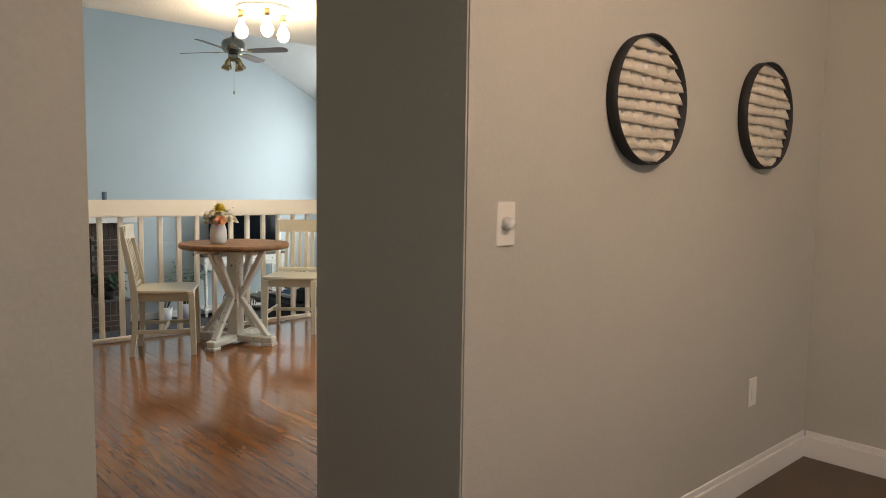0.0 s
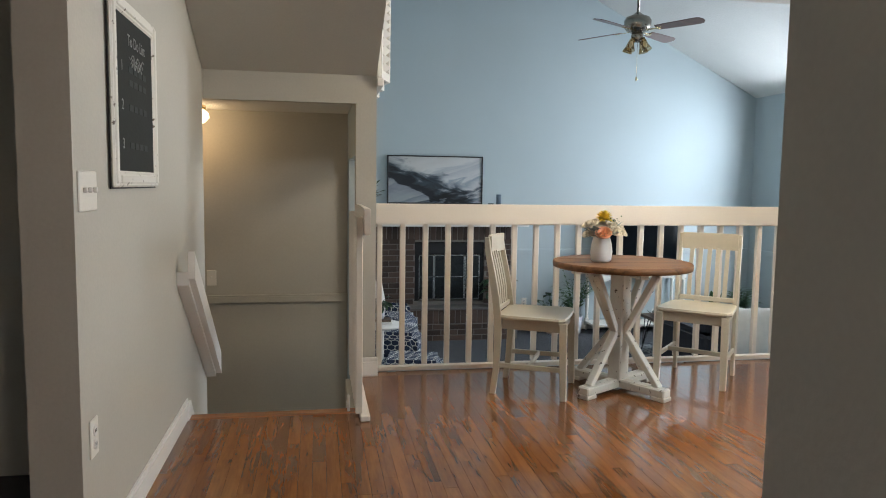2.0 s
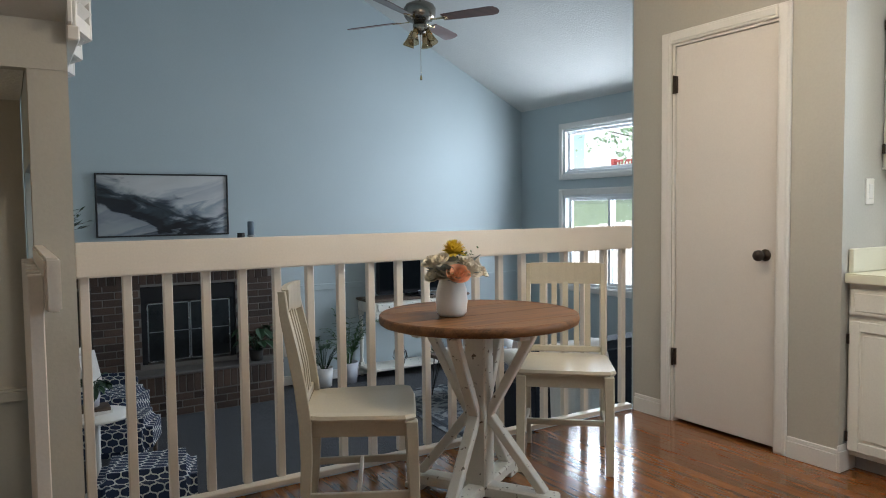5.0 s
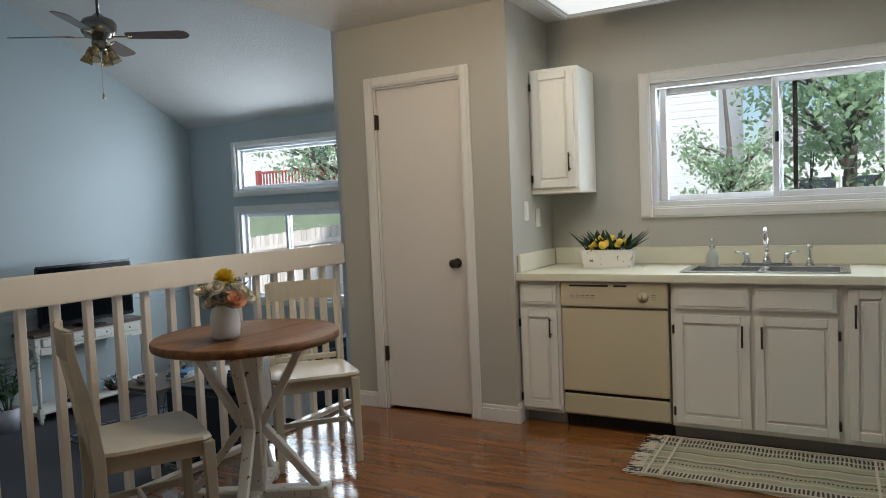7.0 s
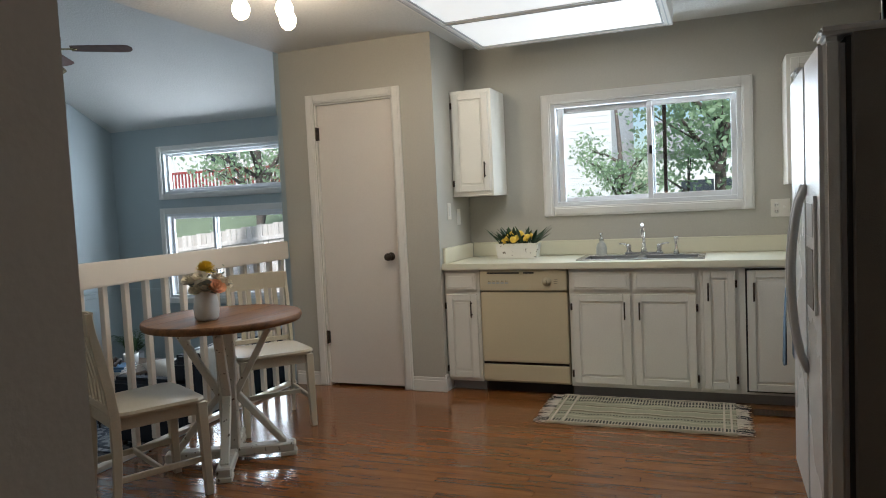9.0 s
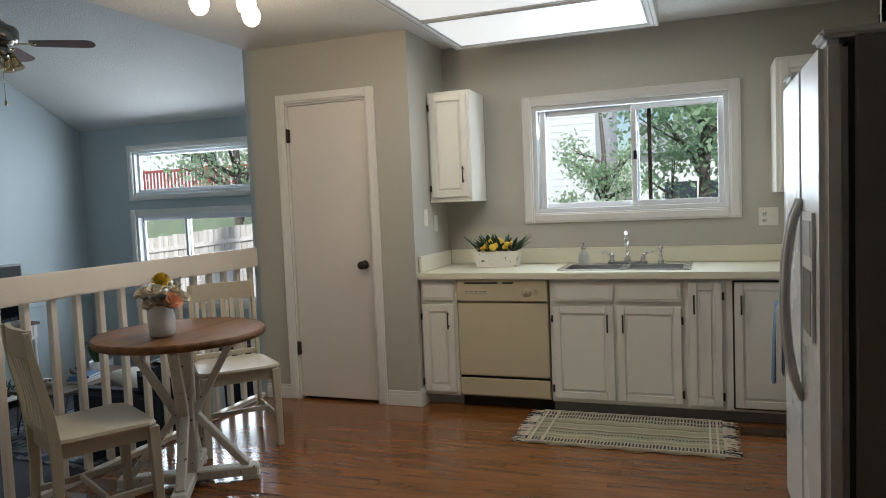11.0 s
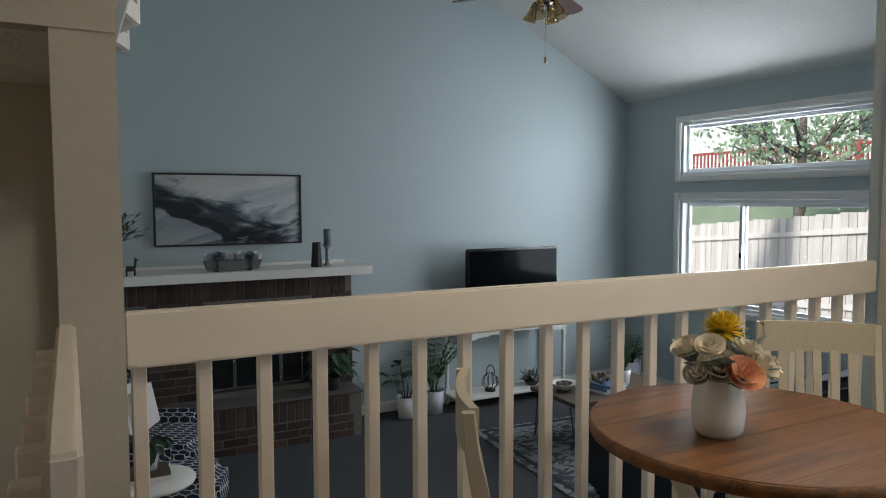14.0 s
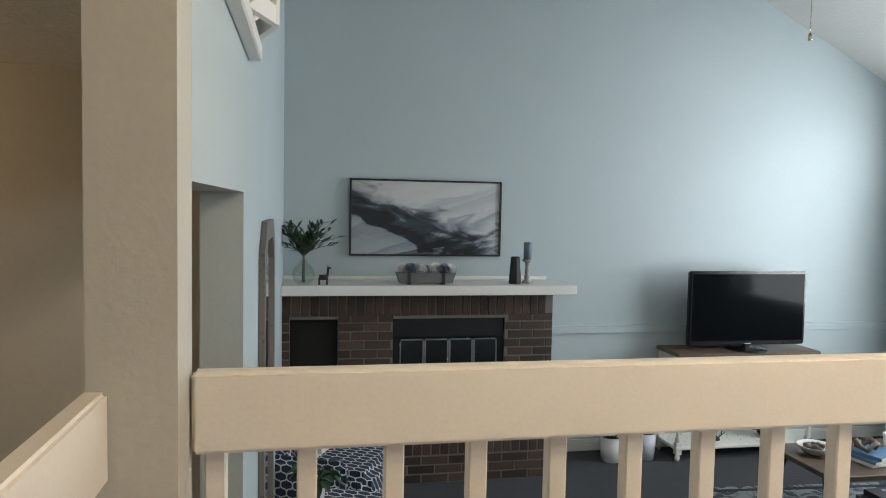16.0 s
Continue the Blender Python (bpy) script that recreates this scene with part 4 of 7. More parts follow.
for i in range(11):
    p = (rnd.uniform(-0.045, 0.02), -0.10 + 0.02 * i + rnd.uniform(-0.01, 0.01), 0.12 + rnd.uniform(0, 0.055))
    r = rnd.uniform(0.018, 0.027)
    part("lemon", Lt([(0, -1.25 * r), (0.25 * r, -1.1 * r), (0.8 * r, -0.6 * r), (r, 0), (0.8 * r, 0.6 * r), (0.25 * r, 1.1 * r), (0, 1.25 * r)], n=12, m=pose(*p, rnd.uniform(0, 180), rnd.uniform(0, 180), 0)), LEMON, pl)

# wall cabinets
uc = thing("wall_cabinet", (5.94, 5.65, 1.345), "white painted single-door wall cabinet beside the pantry wall", "kitchen cabinet", "wall cabinets")
part("carcass", Bx(0.0, 0.328, -0.155, 0.148, 0, 0.735, bevel=0.002), CAB, uc)
front(uc, "door", -0.135, 0.13, 0.022, 0.712, handle=(-0.105, 0.17), hinge=0.137)
part("bottom_rail", Bx(-0.01, 0.328, -0.158, 0.148, -0.012, 0.0, bevel=0.003), CAB, uc)
uc = thing("wall_cabinet", (5.96, 3.35, 1.31), "white painted wall cabinet in the corner above the range side", "kitchen cabinet", "wall cabinets")
part("carcass", Bx(0.0, 0.318, -0.30, 0.285, 0, 0.78, bevel=0.002), CAB, uc)
front(uc, "door", -0.28, 0.262, 0.022, 0.755, handle=(0.225, 0.17))
uc = thing("wall_cabinet", (4.08, 3.22, 1.86), "white painted short cabinet above the refrigerator", "kitchen cabinet", "wall cabinets")
part("carcass", Bx(-0.46, 0.46, -0.17, 0.17, 0, 0.42, bevel=0.002), CAB, uc)
for s in (-1, 1):
    bm = bmesh.new()
    box(bm, min(s * 0.01, s * 0.45), max(s * 0.01, s * 0.45), 0.17, 0.188, 0.01, 0.41, 0.005)
    box(bm, min(s * 0.06, s * 0.40), max(s * 0.06, s * 0.40), 0.187, 0.193, 0.06, 0.36, 0.004)
    d = part("door", bm, CAB, uc)
    part("raised_panel", Bx(min(s * 0.06, s * 0.40), max(s * 0.06, s * 0.40), 0.187, 0.193, 0.06, 0.36, bevel=0.004), CAB, d)
    part("hinge", Bx(s * 0.452 - 0.006, s * 0.452 + 0.006, 0.17, 0.192, 0.06, 0.11), BRONZE, d, "dark bronze hinge")

# refrigerator, facing +y
fr = thing("refrigerator", (4.08, 3.35, 0), "white side-by-side refrigerator with a textured grey side and curved handles", "refrigerator")
part("body", Bx(-0.455, 0.455, -0.30, 0.305, 0.03, 1.74, bevel=0.008), FRIDGES, fr)
part("gasket", Bx(-0.45, 0.45, 0.305, 0.318, 0.09, 1.73), BLACKM, fr)
part("grille", Bx(-0.44, 0.44, 0.29, 0.315, 0.02, 0.085, bevel=0.004), GREYP, fr)
for a, b, hx in ((-0.455, -0.052, -0.085), (-0.046, 0.455, -0.012)):
    d = part("door", Bx(a, b, 0.318, 0.392, 0.09, 1.735, bevel=0.022, seg=3), FRIDGE, fr)
    bm = bmesh.new()
    pts = [(hx, 0.392 + 0.052 * math.sin(math.pi * k / 12) ** 0.6, 0.62 + 0.67 * k / 12) for k in range(13)]
    tube(bm, pts, 0.014, 8)
    part("handle", bm, GREYP, d, "grey curved door handle")
disp = part("dispenser", Bx(-0.37, -0.15, 0.388, 0.402, 0.86, 1.26, bevel=0.01, seg=2), FRIDGE, fr)
part("recess", Bx(-0.34, -0.18, 0.4005, 0.4045, 0.88, 1.08, bevel=0.001), FRIDGES, disp)
part("display", Bx(-0.34, -0.18, 0.4005, 0.4045, 1.12, 1.23, bevel=0.001), GREYP, disp)
for a, b in ((-0.455, -0.30), (0.30, 0.455)):
    part("hinge_cover", Bx(a, b, 0.17, 0.39, 1.738, 1.765, bevel=0.01, seg=2), FRIDGE, fr)

# range
rg = thing("range", (5.0, 3.32, 0), "white electric range with a blue towel rail beside the refrigerator", "range")
part("body", Bx(-0.375, 0.375, -0.32, 0.30, 0.02, 0.905, bevel=0.006), FRIDGE, rg)
part("oven_door", Bx(-0.37, 0.37, 0.30, 0.335, 0.24, 0.78, bevel=0.01, seg=2), FRIDGE, rg)
part("drawer", Bx(-0.37, 0.37, 0.30, 0.335, 0.05, 0.225, bevel=0.01, seg=2), FRIDGE, rg)
part("control_strip", Bx(-0.37, 0.37, 0.30, 0.33, 0.79, 0.90, bevel=0.008), FRIDGE, rg)
part("oven_window", Bx(-0.22, 0.22, 0.333, 0.338, 0.38, 0.62), TVG, rg)
part("cooktop", Bx(-0.378, 0.378, -0.24, 0.335, 0.905, 0.922, bevel=0.006), FRIDGE, rg)
part("back_panel", Bx(-0.375, 0.375, -0.32, -0.25, 0.90, 1.08, bevel=0.01), FRIDGE, rg)
bm = bmesh.new()
tube(bm, [(-0.33, 0.375, 0.75), (0.33, 0.375, 0.75)], 0.012)
for x in (-0.31, 0.31):
    tube(bm, [(x, 0.33, 0.75), (x, 0.375, 0.75)], 0.010)
part("handle", bm, FRIDGE, rg)
for x, y in ((-0.18, -0.08), (0.18, -0.08), (-0.18, 0.18), (0.18, 0.18)):
    bm = bmesh.new()
    for r in (0.03, 0.055, 0.08):
        tube(bm, [(x + r * math.cos(a * 0.5236), y + r * math.sin(a * 0.5236), 0.928) for a in range(13)], 0.005, 5)
    part("burner", bm, BLACKM, rg)
for k in range(4):
    part("knob", Lt([(0, 0.025), (0.016, 0.025), (0.019, 0), (0, 0)], n=14, m=pose(-0.27 + 0.18 * k, 0.33, 0.845, -90, 0, 0)), FRIDGE, rg)
bm = bmesh.new()
cols = 9
g = []
for i in range(cols):
    x = 5.20 + 0.12 * i / (cols - 1)
    off = 0.006 * math.sin(i * 2.2)
    g.append([bm.verts.new((x, 3.38 + 0.36 + off, 0.40)), bm.verts.new((x, 3.38 + 0.358 + off, 0.60)), bm.verts.new((x, 3.38 + 0.360, 0.755)), bm.verts.new((x, 3.38 + 0.375, 0.768)), bm.verts.new((x, 3.38 + 0.392, 0.755)), bm.verts.new((x, 3.38 + 0.40 + off, 0.60)), bm.verts.new((x, 3.38 + 0.405 + off * 2, 0.36))])
for a, b in zip(g, g[1:]):
    for k in range(6):
        f = bm.faces.new((a[k], b[k], b[k + 1], a[k + 1]))
        f.smooth = True
for v in bm.verts:
    v.co -= Vector((5.26, 3.755, 0.36))
tw = solo("dish_towel", bm, TOWEL, (5.26, 3.695, 0.36), "blue cotton dish towel hanging over the oven handle", "towel")

# rug at the sink
ru = thing("sink_rug", (5.385, 4.475, 0.0), "cream and black striped cotton rug with tassels on oak floor", "rug")
ru.scale = (1.12, 0.97, 1)
bm = bmesh.new()
n = 24
g = [[bm.verts.new((x, -0.53 + 1.06 * i / n, 0.010 + 0.003 * math.sin(i * 1.3 + x * 9))) for x in (-0.26, -0.13, 0, 0.13, 0.26)] for i in range(n + 1)]
for a, b in zip(g, g[1:]):
    for k in range(4):
        bm.faces.new((a[k], a[k + 1], b[k + 1], b[k]))
r = bmesh.ops.extrude_face_region(bm, geom=bm.faces[:])
for v in [v for v in r["geom"] if isinstance(v, bmesh.types.BMVert)]:
    v.co.z -= 0.008
part("weave", bm, PLAID, ru)
for x, w in ((-0.250, 0.012), (0.250, 0.012)):
    part("band", Bx(x - w / 2, x + w / 2, -0.53, 0.53, 0.0135, 0.0165), CREAMF, ru)
for y in (-0.50, -0.462, 0.43, 0.50):
    part("band", Bx(-0.244, 0.244, y - 0.006, y + 0.006, 0.0136, 0.0168), CREAMF, ru)
for s in (-1, 1):
    bm = bmesh.new()
    for i in range(60):
        x = -0.255 + 0.51 * i / 59
        y = s * 0.53
        tube(bm, [(x, y, 0.009), (x + rnd.uniform(-0.012, 0.012), y + s * rnd.uniform(0.03, 0.06), 0.005 + rnd.uniform(0, 0.004)), (x + rnd.uniform(-0.02, 0.02), y + s * rnd.uniform(0.06, 0.09), 0.004)], 0.0028, 4, 0.002)
    part("fringe", bm, CREAMF, ru, kind="stuff")
    bm = bmesh.new()
    for x0, w in ((-0.20, 0.05), (0.19, 0.055), (0.02, 0.04)):
        for i in range(14):
            x = x0 + w * (i / 13 - 0.5)
            tube(bm, [(x, s * 0.529, 0.008), (x + rnd.uniform(-0.01, 0.01), s * (0.56 + rnd.uniform(0, 0.03)), 0.007), (x + rnd.uniform(-0.02, 0.02), s * (0.60 + rnd.uniform(-0.01, 0.02)), 0.004)], 0.0035, 4, 0.002)
    part("fringe", bm, BLACKM, ru, "black tassels", kind="stuff")

vt = thing("floor_vent", (5.55, 3.72, 0.0), "brown metal floor register in front of the corner cabinet", "floor vent")
part("frame", Bx(-0.06, 0.06, -0.15, 0.15, 0.001, 0.006, bevel=0.002), BRONZE, vt)
for i in range(12):
    part("slat", Bx(-0.045, 0.045, -0.135 + 0.0235 * i, -0.124 + 0.0235 * i, 0.006, 0.009), DARKW, vt)
vt = thing("floor_vent", (2.16, 7.93, FL), "brown metal floor register against the foyer wall", "floor vent")
part("frame", Bx(-0.16, 0.16, -0.06, 0.06, 0.005, 0.012, bevel=0.002), BRONZE, vt)
for i in range(12):
    part("slat", Bx(-0.14 + 0.024 * i, -0.128 + 0.024 * i, -0.045, 0.045, 0.012, 0.015), BLACKM, vt)

# ceiling lights
lb = thing("ceiling_light_box", (5.13, 4.91, 2.33), "white framed ceiling light box with two frosted glowing diffusers", "ceiling light")
bm = bmesh.new()
for q in ((-0.75, -0.70, -0.64, 0.64), (0.70, 0.75, -0.64, 0.64), (-0.70, 0.70, -0.64, -0.59), (-0.70, 0.70, 0.59, 0.64), (-0.02, 0.02, -0.59, 0.59)):
    box(bm, *q, 0.0, 0.109, 0.006)
part("frame", bm, WHITE, lb)
# Thin grey strips laid on the frame, coloured as its shade lines.
bm = bmesh.new()
for a, b in ((-0.697, -0.024), (0.024, 0.697)):
    for q in ((a, a + 0.010, -0.588, 0.588), (b - 0.010, b, -0.588, 0.588), (a + 0.010, b - 0.010, -0.588, -0.578), (a + 0.010, b - 0.010, 0.578, 0.588)):
        box(bm, *q, 0.004, 0.011)
for q in ((-0.003, 0.003, -0.60, 0.60), (-0.728, -0.722, -0.62, 0.62), (0.722, 0.728, -0.62, 0.62), (-0.722, 0.722, -0.618, -0.612), (-0.722, 0.722, 0.612, 0.618)):
    box(bm, *q, -0.003, 0.001)
part("groove", bm, GREYP, lb, "grey strips drawing the shade lines of the frame")
for a, b in ((-0.70, -0.02), (0.02, 0.70)):
    d = part("diffuser", Bx(a, b, -0.59, 0.59, 0.012, 0.018), PANEL, lb)
    d.visible_shadow = False
fx = thing("ceiling_fixture", (4.22, 6.10, CH), "round white ceiling fixture with three bare glowing bulbs", "ceiling light")
part("plate", Lt([(0, 0), (0.19, 0), (0.185, -0.018), (0.10, -0.03), (0, -0.032)], n=32), WHITE, fx)
for x, y in ((4.08, 6.16), (4.18, 5.98), (4.36, 6.08)):
    part("socket", Lt([(0, 0), (0.022, 0), (0.024, -0.05), (0.018, -0.055), (0, -0.055)], n=14, m=pose(x - 4.22, y - 6.10, -0.03)), BRASS, fx)
    b = part("bulb", Lt([(0, 0), (0.014, 0), (0.018, -0.03), (0.040, -0.07), (0.044, -0.09), (0.035, -0.12), (0.018, -0.135), (0, -0.138)], n=18, m=pose(x - 4.22, y - 6.10, -0.082)), BULB, fx)
    b.visible_shadow = False
fl = thing("foyer_light", (1.53, 7.78, 1.72), "brass flush ceiling light with a glowing frosted dome in the foyer", "ceiling light")
part("base", Lt([(0, 0), (0.10, 0), (0.095, -0.03), (0, -0.03)], n=24), BRASS, fl)
b = part("shade", Lt([(0.088, -0.03), (0.115, -0.05), (0.12, -0.08), (0.09, -0.115), (0.04, -0.135), (0, -0.14)], n=24), FOYERG, fl)
b.visible_shadow = False

# chalkboard
cb = thing("chalkboard", (1.741, 5.308, 1.485), "distressed white framed chalkboard with handwriting hung on the stair wall", "chalkboard")
bm = bmesh.new()
for q in ((-0.31, -0.255, -0.315, 0.315), (0.255, 0.31, -0.315, 0.315), (-0.255, 0.255, -0.315, -0.26), (-0.255, 0.255, 0.26, 0.315)):
    box(bm, 0.004, 0.018, *q, 0.006)
    a, b, c, d = q
    box(bm, 0.014, 0.023, a + 0.012, b - 0.012, c + 0.012, d - 0.012, 0.005)
part("frame", bm, FRAMEP, cb)
part("slate", Bx(0.0, 0.012, -0.26, 0.26, -0.27, 0.27), CHALK, cb)
part("frame_back", Bx(0.0005, 0.005, -0.313, 0.313, -0.32, 0.318), BLACKM, cb)


def writing(text, size, loc, parent, material, rot=(90, 0, 90)):
    c = bpy.data.curves.new("writing", "FONT")
    c.body, c.size, c.extrude, c.align_x = text, size, 0.0006, "CENTER"
    c.materials.append(material)
    ob = new("writing", c)
    ob.matrix_basis = pose(*loc, *rot)
    ob.parent = parent
    return ob


writing("To Do List", 0.055, (0.0135, 0.02, 0.17), cb, CHALKW)
bm = bmesh.new()
for k in range(3):
    tube(bm, [(0.0132, 0.02 + (0.10 - 0.015 * k) * s, 0.135 - 0.014 * k + 0.010 * math.sin(s * 9 + k)) for s in [i / 8 - 1 for i in range(17)]], 0.0022, 4)
part("flourish", bm, CHALKW, cb)
for z, t in ((0.09, "1"), (-0.04, "2"), (-0.17, "3")):
    writing(t, 0.05, (0.0135, -0.18, z - 0.015), cb, CHALKW)
    for k in range(2 if z > 0 else 1):
        for j in range(4):
            part("mark", Bx(0.0122, 0.0132, -0.09 + 0.065 * j, -0.04 + 0.065 * j, z - 0.012 - 0.045 * k, z + 0.010 - 0.045 * k), CHALKD, cb)


# round wall art
def wall_art(x, z, r, label):
    ob = thing("wall_art", (x, 2.68, z), label, "wall art", "round wall art pair")
    part("frame", Lt([(r - 0.005, 0.002), (r, 0.002), (r, 0.038), (r - 0.005, 0.038), (r - 0.005, 0.002)], n=48, m=pose(0, 0, 0, 90, 0, 0)), BLACKM, ob)
    part("backing", Lt([(0, 0.001), (r - 0.004, 0.001), (r - 0.004, 0.012), (0, 0.012)], n=48, m=pose(0, 0, 0, 90, 0, 0)), PAPER, ob)
    me = {}
    k = 0
    h = r * 2 / 10.5
    while k < 10:
        zc = r - h * (k + 0.75)
        half = math.sqrt(max((r - 0.012) ** 2 - max(abs(zc - h / 2), abs(zc + h / 2)) ** 2, 0.0009))
        bm = bmesh.new()
        n = 22
        g = []
        for i in range(n + 1):
            xx = -half + 2 * half * i / n
            fold = 0.0075 * math.sin(xx * 112 + k * 1.4) + 0.003 * math.sin(xx * 47 + k)
            sag = 0.003 * math.sin(xx * 14 + k * 1.7)
            row = []
            for dy, zz in ((-0.013 + fold * 0.5, zc + h * 0.62), (-0.018 + fold, zc + h * 0.1), (-0.028 + fold * 0.25, zc - h * 0.50 + sag), (-0.018, zc - h * 0.52 + sag)):
                zz = max(min(zz, r - 0.012), 0.012 - r)
                row.append(bm.verts.new(((2 * i / n - 1) * math.sqrt((r - 0.007) ** 2 - zz * zz), dy, zz)))
            g.append(row)
        for a, b in zip(g, g[1:]):
            for q in range(3):
                f = bm.faces.new((a[q], b[q], b[q + 1], a[q + 1]))
                f.smooth = q < 2
        part("cloth_tier", bm, THROWL, ob)
        k += 1


THROWL = mat("linen_cloth", (0.62, 0.56, 0.46), 0.9, scale=14, vary=0.14, bump=0.08, fine=200)
wall_art(3.67, 1.468, 0.195, "round black framed wall art with pleated linen on taupe wall")
wall_art(4.49, 1.484, 0.200, "round black framed wall art with pleated linen near room corner")


# ---- dining set ----
def dining_chair():
    ob = thing("dining_chair", (0, 0, 0), "", "chair", "chairs round the table")
    bm = bmesh.new()
    outline = []
    for a, b in ((0.205, -0.20), (0.21, -0.1), (0.215, 0.1), (0.205, 0.20), (0.17, 0.225), (-0.13, 0.205), (-0.19, 0.18), (-0.195, -0.18), (-0.13, -0.205), (0.17, -0.225)):
        outline.append((a, b))
    outline = sorted(outline, key=lambda p: math.atan2(p[1], p[0]))
    lo = [bm.verts.new((a * 0.97, b * 0.97, 0.438)) for a, b in outline]
    md = [bm.verts.new((a, b, 0.450)) for a, b in outline]
    hi = [bm.verts.new((a * 0.975, b * 0.975, 0.462)) for a, b in outline]
    inn = [bm.verts.new((a * 0.7, b * 0.7, 0.457)) for a, b in outline]
    c = bm.verts.new((0, 0, 0.455))
    k = len(outline)
    for i in range(k):
        j = (i + 1) % k
        for p, q in ((lo, md), (md, hi), (hi, inn)):
            bm.faces.new((p[i], p[j], q[j], q[i]))
        f = bm.faces.new((inn[i], inn[j], c))
        f.smooth = True
    bm.faces.new(lo[::-1])
    part("seat", bm, CHAIRP, ob)
    bm = bmesh.new()
    bar(bm, (-0.17, 0.165, 0.408), (0.175, 0.185, 0.408), 0.02, 0.055)
    bar(bm, (-0.17, -0.165, 0.408), (0.175, -0.185, 0.408), 0.02, 0.055)
    bar(bm, (0.178, -0.18, 0.408), (0.178, 0.18, 0.408), 0.02, 0.055)
    bar(bm, (-0.172, -0.16, 0.408), (-0.172, 0.16, 0.408), 0.02, 0.055)
    part("seat_frame", bm, CHAIRP, ob)
    for s in (-1, 1):
        bm = bmesh.new()
        r = bmesh.ops.create_cube(bm, size=1)
        for v in r["verts"]:
            f = v.co.z + 0.5
            w = 0.017 + 0.005 * f
            v.co = Vector((0.19 + (0.012 * (1 - f)) + v.co.x * 2 * w, s * (0.192 + 0.004 * (1 - f)) + v.co.y * 2 * w, 0.0 + 0.437 * f))
        bmesh.ops.bevel(bm, geom=bm.edges[:], offset=0.003, segments=1, affect="EDGES")
        part("front_leg", bm, CHAIRP, ob)
        bm = bmesh.new()
        path = [(-0.205, 0.0), (-0.188, 0.14), (-0.180, 0.30), (-0.182, 0.44), (-0.196, 0.56), (-0.222, 0.70), (-0.245, 0.82), (-0.252, 0.90)]
        wid = [0.034, 0.036, 0.040, 0.044, 0.042, 0.038, 0.032, 0.026]
        rings = [[bm.verts.new((x + dx * w / 2, s * (0.180 + 0.006 * min(z, 0.5)) + dy * 0.011, z)) for dx, dy in ((-1, -1), (1, -1), (1, 1), (-1, 1))] for (x, z), w in zip(path, wid)]
        for a, b in zip(rings, rings[1:]):
            for q in range(4):
                bm.faces.new((a[q], a[(q + 1) % 4], b[(q + 1) % 4], b[q]))
        bm.faces.new(rings[0][::-1])
        bm.faces.new(rings[-1])
        es = [e for e in bm.edges if abs(e.verts[0].co.z - e.verts[1].co.z) > 0.05]
        bmesh.ops.bevel(bm, geom=es, offset=0.003, segments=1, affect="EDGES")
        part("back_leg", bm, CHAIRP, ob)
    bm = bmesh.new()
    n = 8
    for i in range(n):
        y0, y1 = -0.172 + 0.344 * i / n, -0.172 + 0.344 * (i + 1) / n
        x0 = -0.240 - 0.022 * (1 - (2 * i / n - 1) ** 2)
        x1 = -0.240 - 0.022 * (1 - (2 * (i + 1) / n - 1) ** 2)
        vs = [bm.verts.new((x + d, y, z)) for x, y in ((x0, y0), (x1, y1)) for d in (-0.010, 0.010) for z in (0.80, 0.905)]
        a = vs
        for q in ((0, 1, 5, 4), (2, 6, 7, 3), (1, 3, 7, 5), (0, 4, 6, 2)):
            bm.faces.new([a[i2] for i2 in q])
        if i == 0:
            bm.faces.new([a[i2] for i2 in (0, 2, 3, 1)])
        if i == n - 1:
            bm.faces.new([a[i2] for i2 in (4, 5, 7, 6)])
    bmesh.ops.remove_doubles(bm, verts=bm.verts[:], dist=0.0001)
    part("crest_rail", bm, CHAIRP, ob)
    part("lower_rail", Bx(-0.205, -0.185, -0.172, 0.172, 0.468, 0.498, bevel=0.004), CHAIRP, ob)
    for i in range(5):
        y = -0.11 + 0.055 * i
        bm = bmesh.new()
        pts = [(-0.196, 0.49), (-0.206, 0.60), (-0.226, 0.70), (-0.252, 0.81)]
        rings = [[bm.verts.new((x + dx * 0.006, y + dy * 0.013, z)) for dx, dy in ((-1, -1), (1, -1), (1, 1), (-1, 1))] for x, z in pts]
        for a, b in zip(rings, rings[1:]):
            for q in range(4):
                bm.faces.new((a[q], a[(q + 1) % 4], b[(q + 1) % 4], b[q]))
        part("back_slat", bm, CHAIRP, ob)
    bm = bmesh.new()
    for s in (-1, 1):
        bar(bm, (-0.175, s * 0.182, 0.17), (0.185, s * 0.190, 0.17), 0.016, 0.028)
    bar(bm, (0.0, -0.182, 0.17), (0.0, 0.182, 0.17), 0.016, 0.028)
    part("stretcher", bm, CHAIRP, ob)
    return ob


ch = dining_chair()
tagged(ch, "antique cream wooden dining chair with slatted back near the stairs")
ch.matrix_world = pose(3.65, 6.52, 0, 0, 0, -27)
c2 = copy_thing(ch, pose(4.745, 6.60, 0, 0, 0, -132))
tagged(c2, "antique cream wooden dining chair with slatted back by the pantry")

